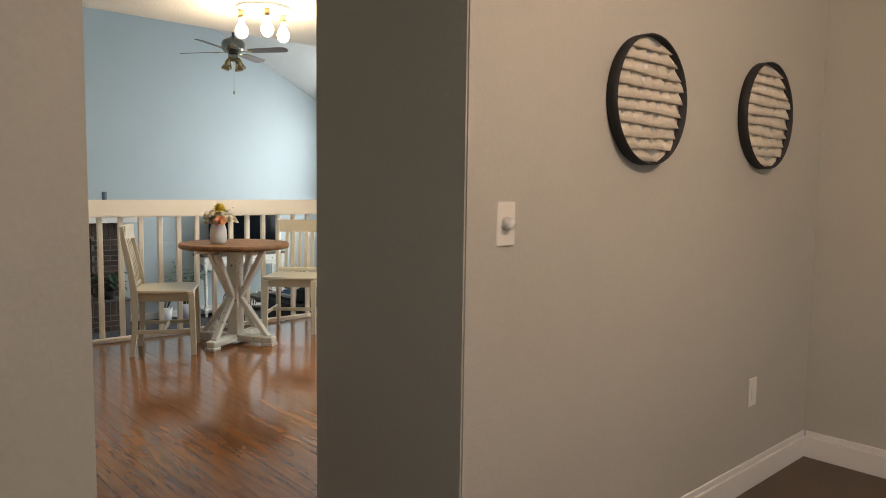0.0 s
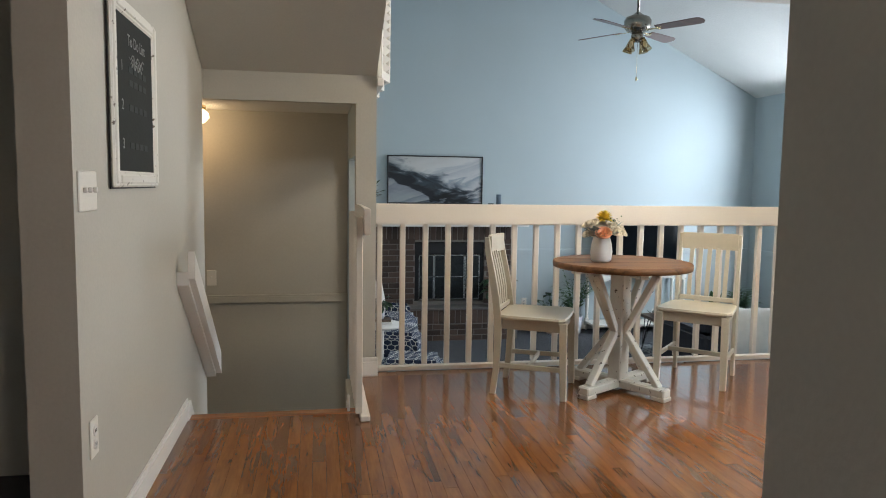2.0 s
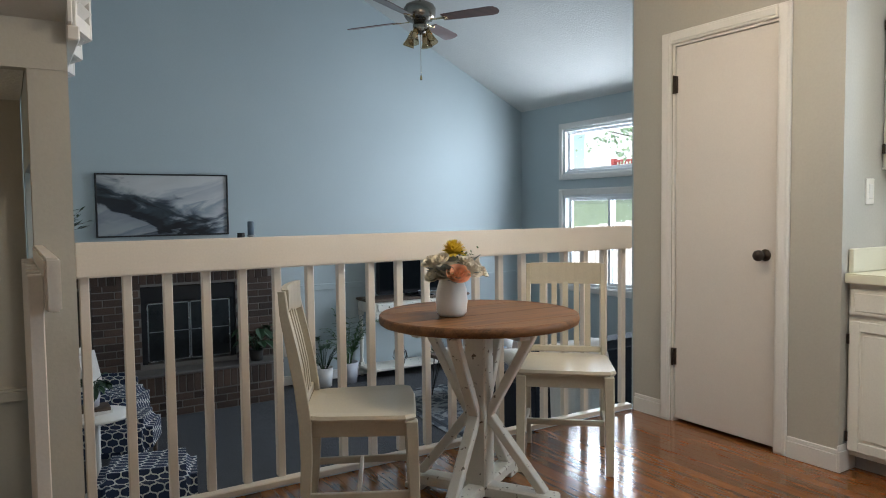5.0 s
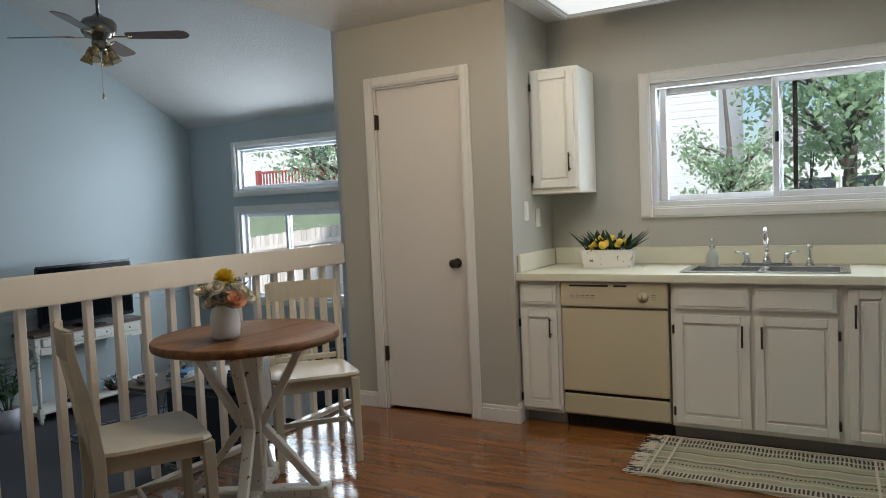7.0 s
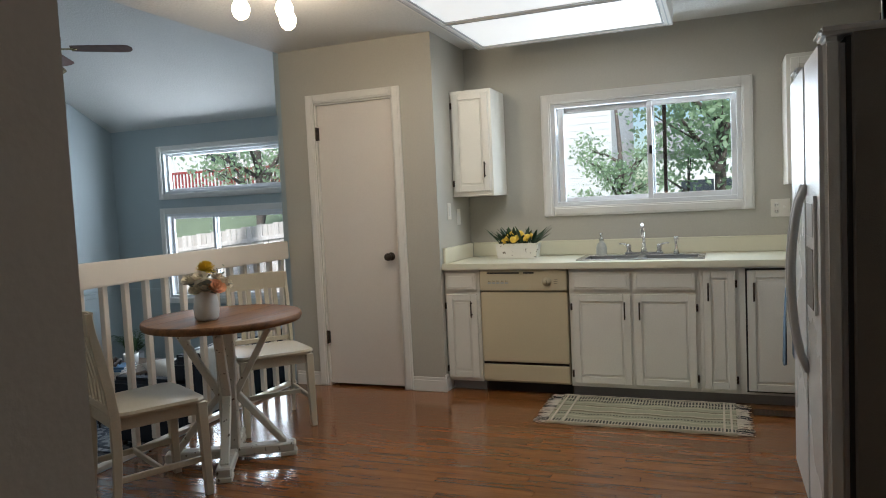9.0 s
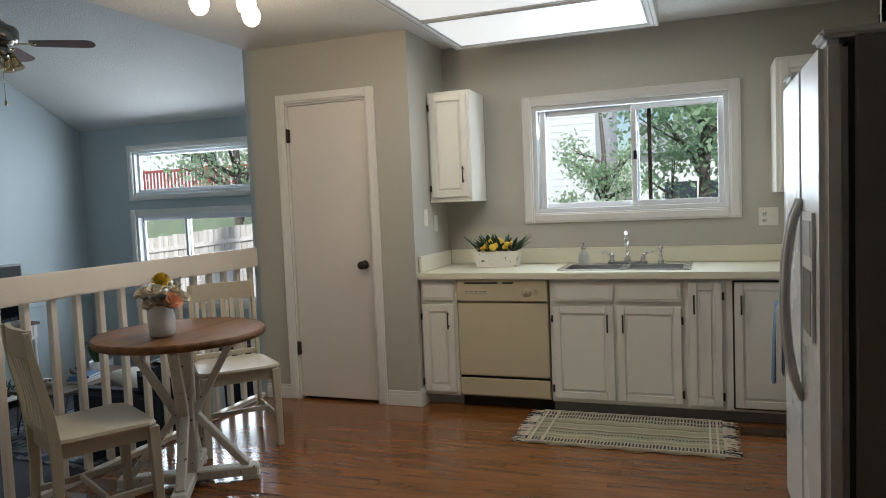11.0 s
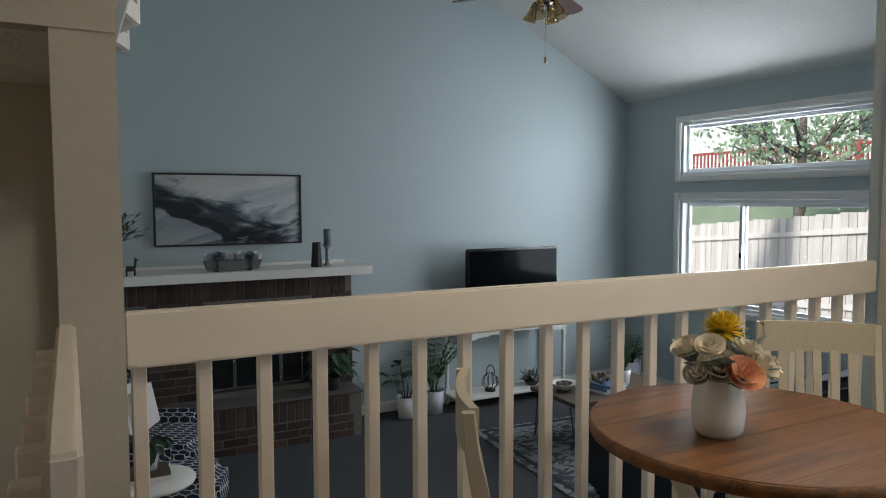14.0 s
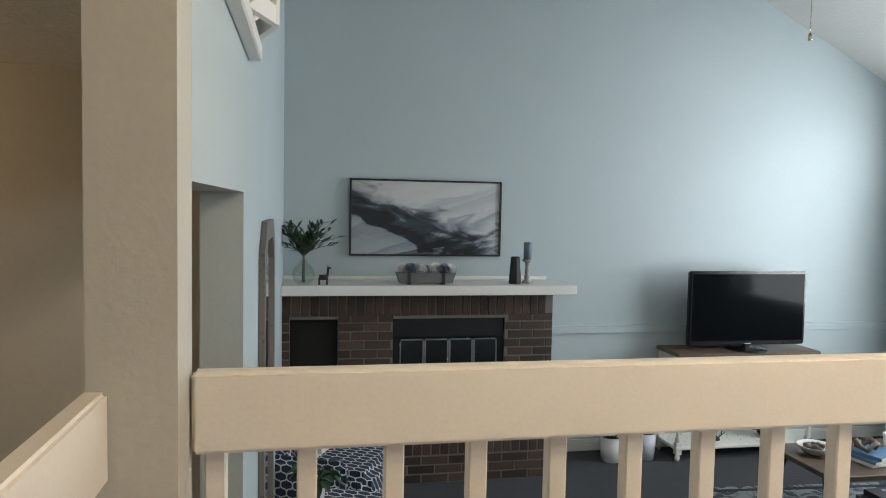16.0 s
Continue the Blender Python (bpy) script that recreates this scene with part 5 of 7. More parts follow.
tb = thing("dining_table", (4.145, 6.44, 0), "round pedestal table with brown plank top and distressed white base", "table", turn=0)
R, ZT = 0.395, 0.762
k = 0
for i in range(7):
    a, b = -R + 2 * R * i / 7, -R + 2 * R * (i + 1) / 7
    bm = bmesh.new()
    ys = [a + (b - a) * j / 6 for j in range(7)]
    top = [(math.sqrt(max(R * R - y * y, 0)), y) for y in ys]
    pts = [(x, y) for x, y in top] + [(-x, y) for x, y in reversed(top)]
    pts = [p for q, p in enumerate(pts) if q == 0 or (abs(p[0] - pts[q - 1][0]) + abs(p[1] - pts[q - 1][1])) > 1e-5]
    if abs(pts[0][0] - pts[-1][0]) + abs(pts[0][1] - pts[-1][1]) < 1e-5:
        pts.pop()
    profile(bm, pts, ZT - 0.030, ZT + 0.0005 * (i % 2), "z")
    bmesh.ops.recalc_face_normals(bm, faces=bm.faces)
    part("top_plank", bm, TOPW, tb)
bm = bmesh.new()
lathe(bm, [(R - 0.004, ZT - 0.036), (R + 0.003, ZT - 0.032), (R + 0.006, ZT - 0.018), (R + 0.004, ZT - 0.004), (R - 0.003, ZT + 0.0012), (R - 0.004, ZT - 0.036)], n=64)
part("edge_band", bm, TOPW, tb)
for g in range(4):
    a = math.atan2(-0.16, -0.265) + g * math.pi / 2
    d = Vector((math.cos(a), math.sin(a), 0))
    bm = bmesh.new()
    bar(bm, d * 0.0 + Vector((0, 0, 0.045)), d * 0.33 + Vector((0, 0, 0.045)), 0.075, 0.05, 0.008)
    bar(bm, d * 0.25 + Vector((0, 0, 0.012)), d * 0.335 + Vector((0, 0, 0.012)), 0.078, 0.024, 0.004)
    part("foot", bm, TABLEP, tb)
    bm = bmesh.new()
    bar(bm, d * 0.275 + Vector((0, 0, 0.065)), d * 0.035 + Vector((0, 0, 0.36)), 0.045, 0.035, 0.004)
    part("lower_brace", bm, TABLEP, tb)
    bm = bmesh.new()
    bar(bm, d * 0.035 + Vector((0, 0, 0.34)), d * 0.235 + Vector((0, 0, 0.70)), 0.045, 0.035, 0.004)
    part("upper_brace", bm, TABLEP, tb)
bm = bmesh.new()
box(bm, -0.045, 0.045, -0.045, 0.045, 0.05, 0.70, 0.006)
for v in bm.verts:
    v.co = Matrix.Rotation(math.atan2(-0.16, -0.265), 4, "Z") @ v.co
part("column", bm, TABLEP, tb)
bm = bmesh.new()
bar(bm, Vector((-0.3, 0, 0.703)), Vector((0.3, 0, 0.703)), 0.05, 0.022, 0.003)
bar(bm, Vector((0, -0.3, 0.7025)), Vector((0, 0.3, 0.7025)), 0.05, 0.022, 0.003)
part("batten", bm, TABLEP, tb)

# vase of flowers
vs_ = thing("flower_vase", (4.010, 6.428, ZT + 0.001), "white ceramic vase of cream, peach and yellow flowers on the table", "vase of flowers")
vs_.scale = (1.16, 1.16, 1.16)
part("vase", Lt([(0, 0.0), (0.040, 0.0), (0.050, 0.012), (0.054, 0.05), (0.050, 0.09), (0.041, 0.12), (0.043, 0.128), (0.038, 0.126), (0.036, 0.11), (0, 0.10)], n=32), CERAM, vs_)
eye = Vector((-0.6, -0.8, 0))
for cx, cy, cz, r, M in ((-0.055, -0.03, 0.155, 0.040, CREAMF), (-0.036, -0.068, 0.148, 0.036, PEACH), (-0.075, 0.03, 0.185, 0.030, CREAMF), (0.08, 0.00, 0.165, 0.026, CREAMF), (-0.03, 0.06, 0.17, 0.032, CREAMF), (-0.09, -0.01, 0.14, 0.026, CREAMF), (0.05, 0.06, 0.16, 0.03, CREAMF), (0.025, -0.03, 0.180, 0.032, CREAMF), (0.020, -0.062, 0.158, 0.033, CREAMF), (0.065, -0.045, 0.150, 0.027, CREAMF), (-0.065, -0.015, 0.195, 0.027, CREAMF), (0.0, 0.03, 0.19, 0.03, CREAMF)):
    bm = bmesh.new()
    blossom(bm, (cx * 1.08 + 0.012, cy * 1.12 - 0.009, cz + 0.002), r * 1.12, 4, rnd, (cx * 5, cy * 5 - 0.15, 0.55))
    part("blossom", bm, M, vs_)
bm = bmesh.new()
for i in range(150):
    a, e = rnd.uniform(0, 6.28), rnd.uniform(-0.3, 1.4)
    d = Vector((math.cos(a) * math.cos(e), math.sin(a) * math.cos(e), math.sin(e)))
    leaf(bm, Vector((0.01, 0.0, 0.212)), Vector((0.01, 0.0, 0.212)) + d * 0.046, 0.016, n=2)
part("blossom", bm, YELLOW, vs_, "yellow chrysanthemum")
bm = bmesh.new()
for i in range(22):
    a = rnd.uniform(0, 6.28)
    b = Vector((0.02 * math.cos(a), 0.02 * math.sin(a), 0.125))
    leaf(bm, b, b + Vector((math.cos(a) * rnd.uniform(0.06, 0.105), math.sin(a) * rnd.uniform(0.06, 0.105), rnd.uniform(-0.01, 0.085))), 0.05)
part("foliage", bm, LEAFG, vs_, "dusty blue-green leaves")
bm = bmesh.new()
for i in range(50):
    c = Vector((0.06, 0.0, 0.195)) + Vector((rnd.gauss(0, 0.014), rnd.gauss(0, 0.014), rnd.gauss(0, 0.014)))
    leaf(bm, c, c + Vector((rnd.uniform(-1, 1), rnd.uniform(-1, 1), rnd.uniform(-0.4, 1))) * 0.014, 0.009, n=2)
part("sprig", bm, LEAF, vs_)

structure("door_casing_foyer", Bx(1.44, 1.505, 8.034, 8.05, FL, 1.36, bevel=0.004), WHITE)


# ---- living room ----
def frame_box(name, loc, w, h, d, bar_w, label, category, back, frame_mat, axis="y"):
    ob = thing(name, loc, label, category)
    bm = bmesh.new()
    for q in ((-w / 2, -w / 2 + bar_w, 0, h), (w / 2 - bar_w, w / 2, 0, h), (-w / 2 + bar_w, w / 2 - bar_w, 0, bar_w), (-w / 2 + bar_w, w / 2 - bar_w, h - bar_w, h)):
        box(bm, q[0], q[1], -d, -0.001, q[2], q[3], 0.002)
    part("frame", bm, frame_mat, ob)
    part("canvas", Bx(-w / 2 + bar_w, w / 2 - bar_w, -d * 0.6, -0.003, bar_w, h - bar_w), back, ob)
    return ob


def painting_material():
    """A dark hill falling from the left under pale cloud, with streaks rising to the right."""
    m = bpy.data.materials.new("storm_painting")
    m.use_nodes = True
    n, l = m.node_tree.nodes, m.node_tree.links
    b = n["Principled BSDF"]
    b.inputs["Roughness"].default_value = 0.6
    co, sep = n.new("ShaderNodeTexCoord"), n.new("ShaderNodeSeparateXYZ")
    l.new(co.outputs["Object"], sep.inputs[0])

    def noise_at(turn, size, stretch, place):
        mp, w = n.new("ShaderNodeMapping"), n.new("ShaderNodeTexNoise")
        mp.vector_type = "TEXTURE"
        mp.inputs["Rotation"].default_value = (0, radians(turn), 0)
        mp.inputs["Scale"].default_value = (stretch, 1, 0.25)
        mp.inputs["Location"].default_value = place
        w.inputs["Scale"].default_value, w.inputs["Detail"].default_value, w.inputs["Distortion"].default_value = size, 8, 0.8
        l.new(co.outputs["Object"], mp.inputs[0])
        l.new(mp.outputs[0], w.inputs[0])
        return w.outputs[0]

    def slope(kx, add, amount, noisy):
        q, r = n.new("ShaderNodeMath"), n.new("ShaderNodeMath")
        q.operation = r.operation = "MULTIPLY_ADD"
        q.inputs[1].default_value = kx
        l.new(sep.outputs[0], q.inputs[0])
        l.new(sep.outputs[2], q.inputs[2])
        r.inputs[1].default_value = amount
        l.new(noisy, r.inputs[0])
        l.new(q.outputs[0], r.inputs[2])
        o = n.new("ShaderNodeMath")
        o.inputs[1].default_value = add
        l.new(r.outputs[0], o.inputs[0])
        return o.outputs[0]

    def ramp(socket, stops):
        r = n.new("ShaderNodeValToRGB")
        e = r.color_ramp.elements
        e[0].position, e[0].color = stops[0][0], (*stops[0][1], 1)
        e[1].position, e[1].color = stops[-1][0], (*stops[-1][1], 1)
        for p, c in stops[1:-1]:
            x = e.new(p)
            x.color = (*c, 1)
        l.new(socket, r.inputs[0])
        return r.outputs[0]

    hill = ramp(slope(0.42, 0.0, 0.60, noise_at(12, 2.1, 0.7, (0.1, 0, 0.2))), [
        (0.20, (0.62, 0.64, 0.66)), (0.33, (0.50, 0.53, 0.57)), (0.37, (0.02, 0.03, 0.045)), (0.47, (0.012, 0.018, 0.026)),
        (0.55, (0.08, 0.11, 0.14)), (0.60, (0.50, 0.53, 0.56)), (0.68, (0.95, 0.95, 0.95)), (1.0, (1, 1, 1))])
    cloud = ramp(slope(-0.30, 0.10, 0.55, noise_at(-17, 1.7, 1.1, (0.35, 0, 0.1))), [
        (0.22, (0.52, 0.54, 0.57)), (0.30, (0.16, 0.20, 0.25)), (0.34, (0.50, 0.52, 0.54)), (0.40, (0.07, 0.09, 0.12)), (0.44, (0.55, 0.56, 0.57)),
        (0.53, (0.30, 0.34, 0.39)), (0.58, (0.56, 0.57, 0.57)), (0.72, (0.42, 0.44, 0.47)), (0.78, (0.58, 0.58, 0.57)), (1.0, (0.52, 0.52, 0.51))])
    mx = n.new("ShaderNodeMix")
    mx.data_type, mx.blend_type = "RGBA", "MULTIPLY"
    mx.inputs["Factor"].default_value = 1
    l.new(cloud, mx.inputs["A"])
    l.new(hill, mx.inputs["B"])
    l.new(mx.outputs["Result"], b.inputs["Base Color"])
    return m


frame_box("storm_painting", (3.852, 11.38, 0.955), 1.213, 0.60, 0.04, 0.014, "black framed abstract grey and white storm painting above the mantel", "painting", painting_material(), BLACKM)

# fireplace: solid core behind, bricks are laid at the end of the file
FX0, FX1, FY = 2.746, 4.84, 11.13
FP = thing("fireplace", (3.80, FY, FL), "dark red brick fireplace with a white mantel and raised hearth", "fireplace")
OX, OY, OZ = 3.80, FY, FL
bm = bmesh.new()
for q in ((FX0, 2.80, FL, 0.69), (3.16, 3.57, FL, 0.69), (4.45, FX1, FL, 0.69), (2.80, 3.16, 0.49, 0.69), (3.57, 4.45, 0.49, 0.69), (2.80, 3.16, FL, -0.25), (3.57, 4.45, FL, -0.25)):
    box(bm, q[0] - OX, q[1] - OX, 0.008, 0.24, q[2] - OZ, q[3] - OZ)
part("mortar_core", bm, MORTAR, FP)
part("log_niche", Bx(2.80 - OX, 3.16 - OX, 0.20, 0.245, 0.44, 1.18), BLACKM, FP)
part("hearth_core", Bx(FX0 - OX, 4.82 - OX, 10.868 - OY, 0.006, 0.0, 0.375), MORTAR, FP)
part("hearth_slab", Bx(FX0 - OX, 4.835 - OX, 10.85 - OY, 0.0, 0.376, 0.40, bevel=0.006), mat("hearth_slate", (0.10, 0.09, 0.085), 0.5, vary=0.2), FP)
mt = part("mantel", Bx(FX0 - OX, 4.96 - OX, 10.93 - OY, 0.249, 1.382, 1.455, bevel=0.004), WHITE, FP, "white painted mantel shelf")
part("back_strip", Bx(FX0 - OX, 4.86 - OX, 0.232, 0.249, 1.456, 1.485, bevel=0.003), WHITE, mt)
ins = part("firebox", (lambda b: (box(b, 3.575 - OX, 4.445 - OX, 0.12, 0.235, 0.445, 1.175), b)[1])(bmesh.new()), BLACKM, FP)
bm = bmesh.new()
box(bm, 3.575 - OX, 4.445 - OX, 0.03, 0.05, 1.03, 1.175, 0.003)
box(bm, 3.575 - OX, 3.62 - OX, 0.03, 0.05, 0.445, 1.03)
box(bm, 4.40 - OX, 4.445 - OX, 0.03, 0.05, 0.445, 1.03)
part("black_surround", bm, BLACK, FP)
for i in range(4):
    a = 3.625 + 0.1935 * i
    bm = bmesh.new()
    for q in ((a, a + 0.012, 0.46, 1.02), (a + 0.178, a + 0.190, 0.46, 1.02), (a, a + 0.19, 0.46, 0.472), (a, a + 0.19, 1.008, 1.02), (a, a + 0.19, 0.74, 0.748)):
        box(bm, q[0] - OX, q[1] - OX, 0.028, 0.04, q[2], q[3])
    d = part("glass_door", bm, STEEL, FP, "steel framed dark glass door")
    part("pane", Bx(a + 0.010 - OX, a + 0.180 - OX, 0.033, 0.037, 0.468, 1.012), FIREG, d)

# on the mantel
MZ = FL + 1.456
rnd = random.Random(11)
gv = thing("glass_vase", (2.90, 11.08, MZ), "round clear glass vase with dark green leafy branches on the mantel", "vase of branches")
part("vase", Lt([(0, 0), (0.045, 0), (0.075, 0.03), (0.082, 0.07), (0.070, 0.115), (0.03, 0.15), (0.022, 0.165), (0.03, 0.175), (0.027, 0.175), (0.019, 0.165), (0.027, 0.148), (0.066, 0.113), (0.078, 0.07), (0.071, 0.032), (0, 0.006)], n=28), VGLASS, gv)
bm, bl = bmesh.new(), bmesh.new()
for i in range(34):
    a = 2 * math.pi * i / 34 + rnd.uniform(-0.2, 0.2)
    rr, hh = rnd.uniform(0.10, 0.31), rnd.uniform(0.32, 0.52)
    pts = [Vector((0.01 * math.cos(a), 0.01 * math.sin(a), 0.01)), Vector((0.005 * math.cos(a), 0, 0.20))]
    for s in range(1, 6):
        f = s / 5
        pts.append(Vector((math.cos(a) * rr * f ** 1.4, math.sin(a) * rr * f ** 1.4 * 0.8, 0.2 + (hh - 0.2) * f - 0.05 * f * f)))
    tube(bm, pts, 0.003, 4, 0.0012)
    for s in range(2, 7):
        for e in (-1, 1):
            d = (pts[s] - pts[s - 1]).normalized()
            sd = d.cross(Vector((0, 0, 1))).normalized() * e
            b0 = pts[s - 1].lerp(pts[s], rnd.uniform(0.2, 0.9))
            leaf(bl, b0, b0 + (d * 0.7 + sd * 0.6 + Vector((0, 0, rnd.uniform(-0.2, 0.4)))) * rnd.uniform(0.06, 0.09), 0.027, n=2)
part("branches", bm, BARK, gv)
part("leaves", bl, LEAFD, gv)

bm = bmesh.new()
tube(bm, [(-0.03, 0, 0.055), (0.03, 0, 0.055)], 0.020, 8)
for x in (-0.028, 0.028):
    for y in (-0.009, 0.009):
        tube(bm, [(x, y, 0), (x, y, 0.05)], 0.007, 6)
tube(bm, [(0.028, 0, 0.055), (0.034, 0, 0.10), (0.036, 0, 0.128)], 0.010, 7, 0.008)
tube(bm, [(0.028, 0, 0.125), (0.055, 0, 0.120)], 0.009, 6, 0.006)
tube(bm, [(0.033, 0.005, 0.13), (0.033, 0.006, 0.148)], 0.004, 4, 0.001)
solo("llama_figurine", bm, BLACKM, (3.04, 11.0, MZ), "small black llama figurine on the mantel beside the glass vase", "figurine")

tr = thing("flower_tray", (3.80, 11.06, MZ), "grey wooden trough of white and blue artificial flowers on the mantel", "flower trough")
bm = bmesh.new()
profile(bm, [(-0.20, 0.012), (0.20, 0.012), (0.225, 0.085), (-0.225, 0.085)], -0.05, 0.05, "y")
part("trough", bm, mat("grey_wash_wood", (0.12, 0.12, 0.12), 0.7, vary=0.3), tr)
for x in (-0.13, 0.13):
    part("strap", Bx(x - 0.012, x + 0.012, -0.058, 0.058, 0.0, 0.09, bevel=0.002), BLACKM, tr)
for i in range(11):
    bm = bmesh.new()
    x = -0.19 + 0.038 * i
    blossom(bm, (x, rnd.uniform(-0.025, 0.02), 0.10 + rnd.uniform(0, 0.025)), rnd.uniform(0.038, 0.050), 4, rnd, (rnd.uniform(-0.3, 0.3), -0.7, 0.6))
    part("blossom", bm, BLUEF if i in (2, 5, 8, 9) else CERAM, tr)
bm = bmesh.new()
for i in range(20):
    b = Vector((rnd.uniform(-0.20, 0.20), rnd.uniform(-0.04, 0.04), 0.08))
    leaf(bm, b, b + Vector((rnd.uniform(-0.05, 0.05), rnd.uniform(-0.05, 0.03), rnd.uniform(0.01, 0.06))), 0.02, n=2)
part("foliage", bm, LEAFG, tr)

cv = thing("black_vase", (4.50, 11.06, MZ), "tall black faceted vase beside the candlestick on the mantel", "vase")
part("body", Lt([(0, 0), (0.048, 0), (0.050, 0.01), (0.036, 0.20), (0.038, 0.208), (0.032, 0.208), (0.03, 0.19), (0, 0.18)], n=8, smooth=False), BLACKM, cv)
cs2 = thing("candlestick", (4.61, 11.10, MZ), "turned grey wooden candlestick with a blue-grey pillar candle", "candlestick")
part("stick", Lt([(0, 0), (0.042, 0), (0.040, 0.012), (0.018, 0.03), (0.024, 0.05), (0.014, 0.07), (0.022, 0.10), (0.013, 0.12), (0.020, 0.16), (0.042, 0.175), (0.042, 0.185), (0, 0.185)], n=20), TOEK, cs2)
part("candle", Lt([(0, 0.185), (0.032, 0.185), (0.032, 0.315), (0.026, 0.32), (0, 0.314)], n=20), mat("blue_wax", (0.13, 0.17, 0.21), 0.4, vary=0.08), cs2)

# television and console
cn = thing("console_table", (6.50, 11.17, FL), "white painted console table with a dark wood top and lower shelf", "console table")
CW, CD, CHH = 0.63, 0.18, 0.895
part("tabletop", Bx(-CW - 0.02, CW + 0.02, -CD - 0.02, CD, CHH - 0.03, CHH, bevel=0.008, seg=2), DARKW, cn)
part("apron", Bx(-CW + 0.01, CW - 0.01, -CD + 0.012, CD - 0.012, CHH - 0.15, CHH - 0.031, bevel=0.003), TABLEP, cn)
for i in range(4):
    a = -CW + 0.07 + i * (2 * CW - 0.14) / 4
    d = part("drawer", Bx(a + 0.01, a + (2 * CW - 0.14) / 4 - 0.01, -CD - 0.002, -CD + 0.013, CHH - 0.135, CHH - 0.05, bevel=0.006), TABLEP, cn)
    part("pull", Lt([(0, 0.018), (0.010, 0.016), (0.005, 0.006), (0, 0.0)], n=10, m=pose(a + (2 * CW - 0.14) / 8, -CD - 0.002, CHH - 0.09, 90, 0, 0)), BRONZE, d)
bm = bmesh.new()
for i in range(9):
    f0, f1 = i / 9, (i + 1) / 9
    z0 = CHH - 0.16 - 0.05 * (abs(2 * f0 - 1) ** 2)
    box(bm, -CW + 0.06 + f0 * (2 * CW - 0.12), -CW + 0.06 + f1 * (2 * CW - 0.12), -CD + 0.002, -CD + 0.014, z0, CHH - 0.149)
part("arched_rail", bm, TABLEP, cn)
for sx in (-1, 1):
    for sy in (-1, 1):
        bm = bmesh.new()
        c = pose(sx * (CW - 0.03), sy * (CD - 0.03), 0)
        box(bm, -0.025, 0.025, -0.025, 0.025, CHH - 0.20, CHH - 0.031, 0.003, c)
        box(bm, -0.025, 0.025, -0.025, 0.025, 0.06, 0.16, 0.003, c)
        lathe(bm, [(0, 0.155), (0.018, 0.155), (0.024, 0.18), (0.016, 0.21), (0.020, 0.26), (0.024, 0.40), (0.018, 0.62), (0.024, 0.66), (0.018, 0.70), (0, 0.70)], n=12, m=c)
        lathe(bm, [(0, 0.0), (0.014, 0.0), (0.022, 0.03), (0.016, 0.06), (0, 0.062)], n=12, m=c)
        part("leg", bm, TABLEP, cn)
part("shelf", Bx(-CW, CW, -CD, CD, 0.10, 0.125, bevel=0.004), TABLEP, cn)

tv = thing("television", (6.545, 11.12, FL + CHH + 0.001), "black flat screen television standing on the console table", "television")
part("bezel", (lambda b: (box(b, -0.54, 0.54, -0.02, 0.03, 0.035, 0.655, 0.012, seg=2), b)[1])(bmesh.new()), BLACK, tv)
part("screen", Bx(-0.515, 0.515, -0.0225, -0.019, 0.075, 0.632), TVG, tv)
part("stand", Lt([(0, 0.04), (0.03, 0.04), (0.03, 0.015), (0.16, 0.010), (0.17, 0), (0, 0)], n=28), BLACK, tv)
part("badge", Bx(-0.03, 0.03, -0.024, -0.0205, 0.048, 0.054), GREYP, tv)

wv = thing("wicker_lantern", (6.30, 11.15, FL + 0.126), "small black wire lantern on the lower console shelf", "lantern")
bm = bmesh.new()
for k in range(10):
    a = 2 * math.pi * k / 10
    tube(bm, [(0.03 * math.cos(a), 0.03 * math.sin(a), 0.0), (0.085 * math.cos(a), 0.085 * math.sin(a), 0.07), (0.07 * math.cos(a), 0.07 * math.sin(a), 0.14), (0.025 * math.cos(a), 0.025 * math.sin(a), 0.18)], 0.004, 5)
tube(bm, [(0.05 * math.cos(a / 8 * math.pi), 0, 0.17 + 0.09 * math.sin(a / 8 * math.pi)) for a in range(9)], 0.005, 5)
part("cage", bm, BLACKM, wv)
part("base", Lt([(0, 0), (0.055, 0), (0.05, 0.02), (0, 0.02)], n=16), BLACKM, wv)
sd = thing("shelf_flowers", (6.80, 11.15, FL + 0.126), "dark bowl of dusty white flowers on the lower console shelf", "flower bowl")
part("bowl", Lt([(0, 0), (0.05, 0), (0.085, 0.05), (0.08, 0.05), (0.045, 0.01), (0, 0.01)], n=20), BLACKM, sd)
for i in range(8):
    bm = bmesh.new()
    a = i * 0.8
    blossom(bm, (0.06 * math.cos(a), 0.05 * math.sin(a), 0.075 + 0.03 * (i % 3)), 0.034, 3, rnd, (math.cos(a), -0.7, 0.8))
    part("blossom", bm, LEAFG if i % 2 else PAPER, sd)
bm = bmesh.new()
for i in range(40):
    a = rnd.uniform(0, 6.28)
    b = Vector((0.04 * math.cos(a), 0.04 * math.sin(a), 0.05))
    leaf(bm, b, b + Vector((math.cos(a) * 0.09, math.sin(a) * 0.08, rnd.uniform(0, 0.11))), 0.025, n=2)
part("foliage", bm, LEAFD, sd)


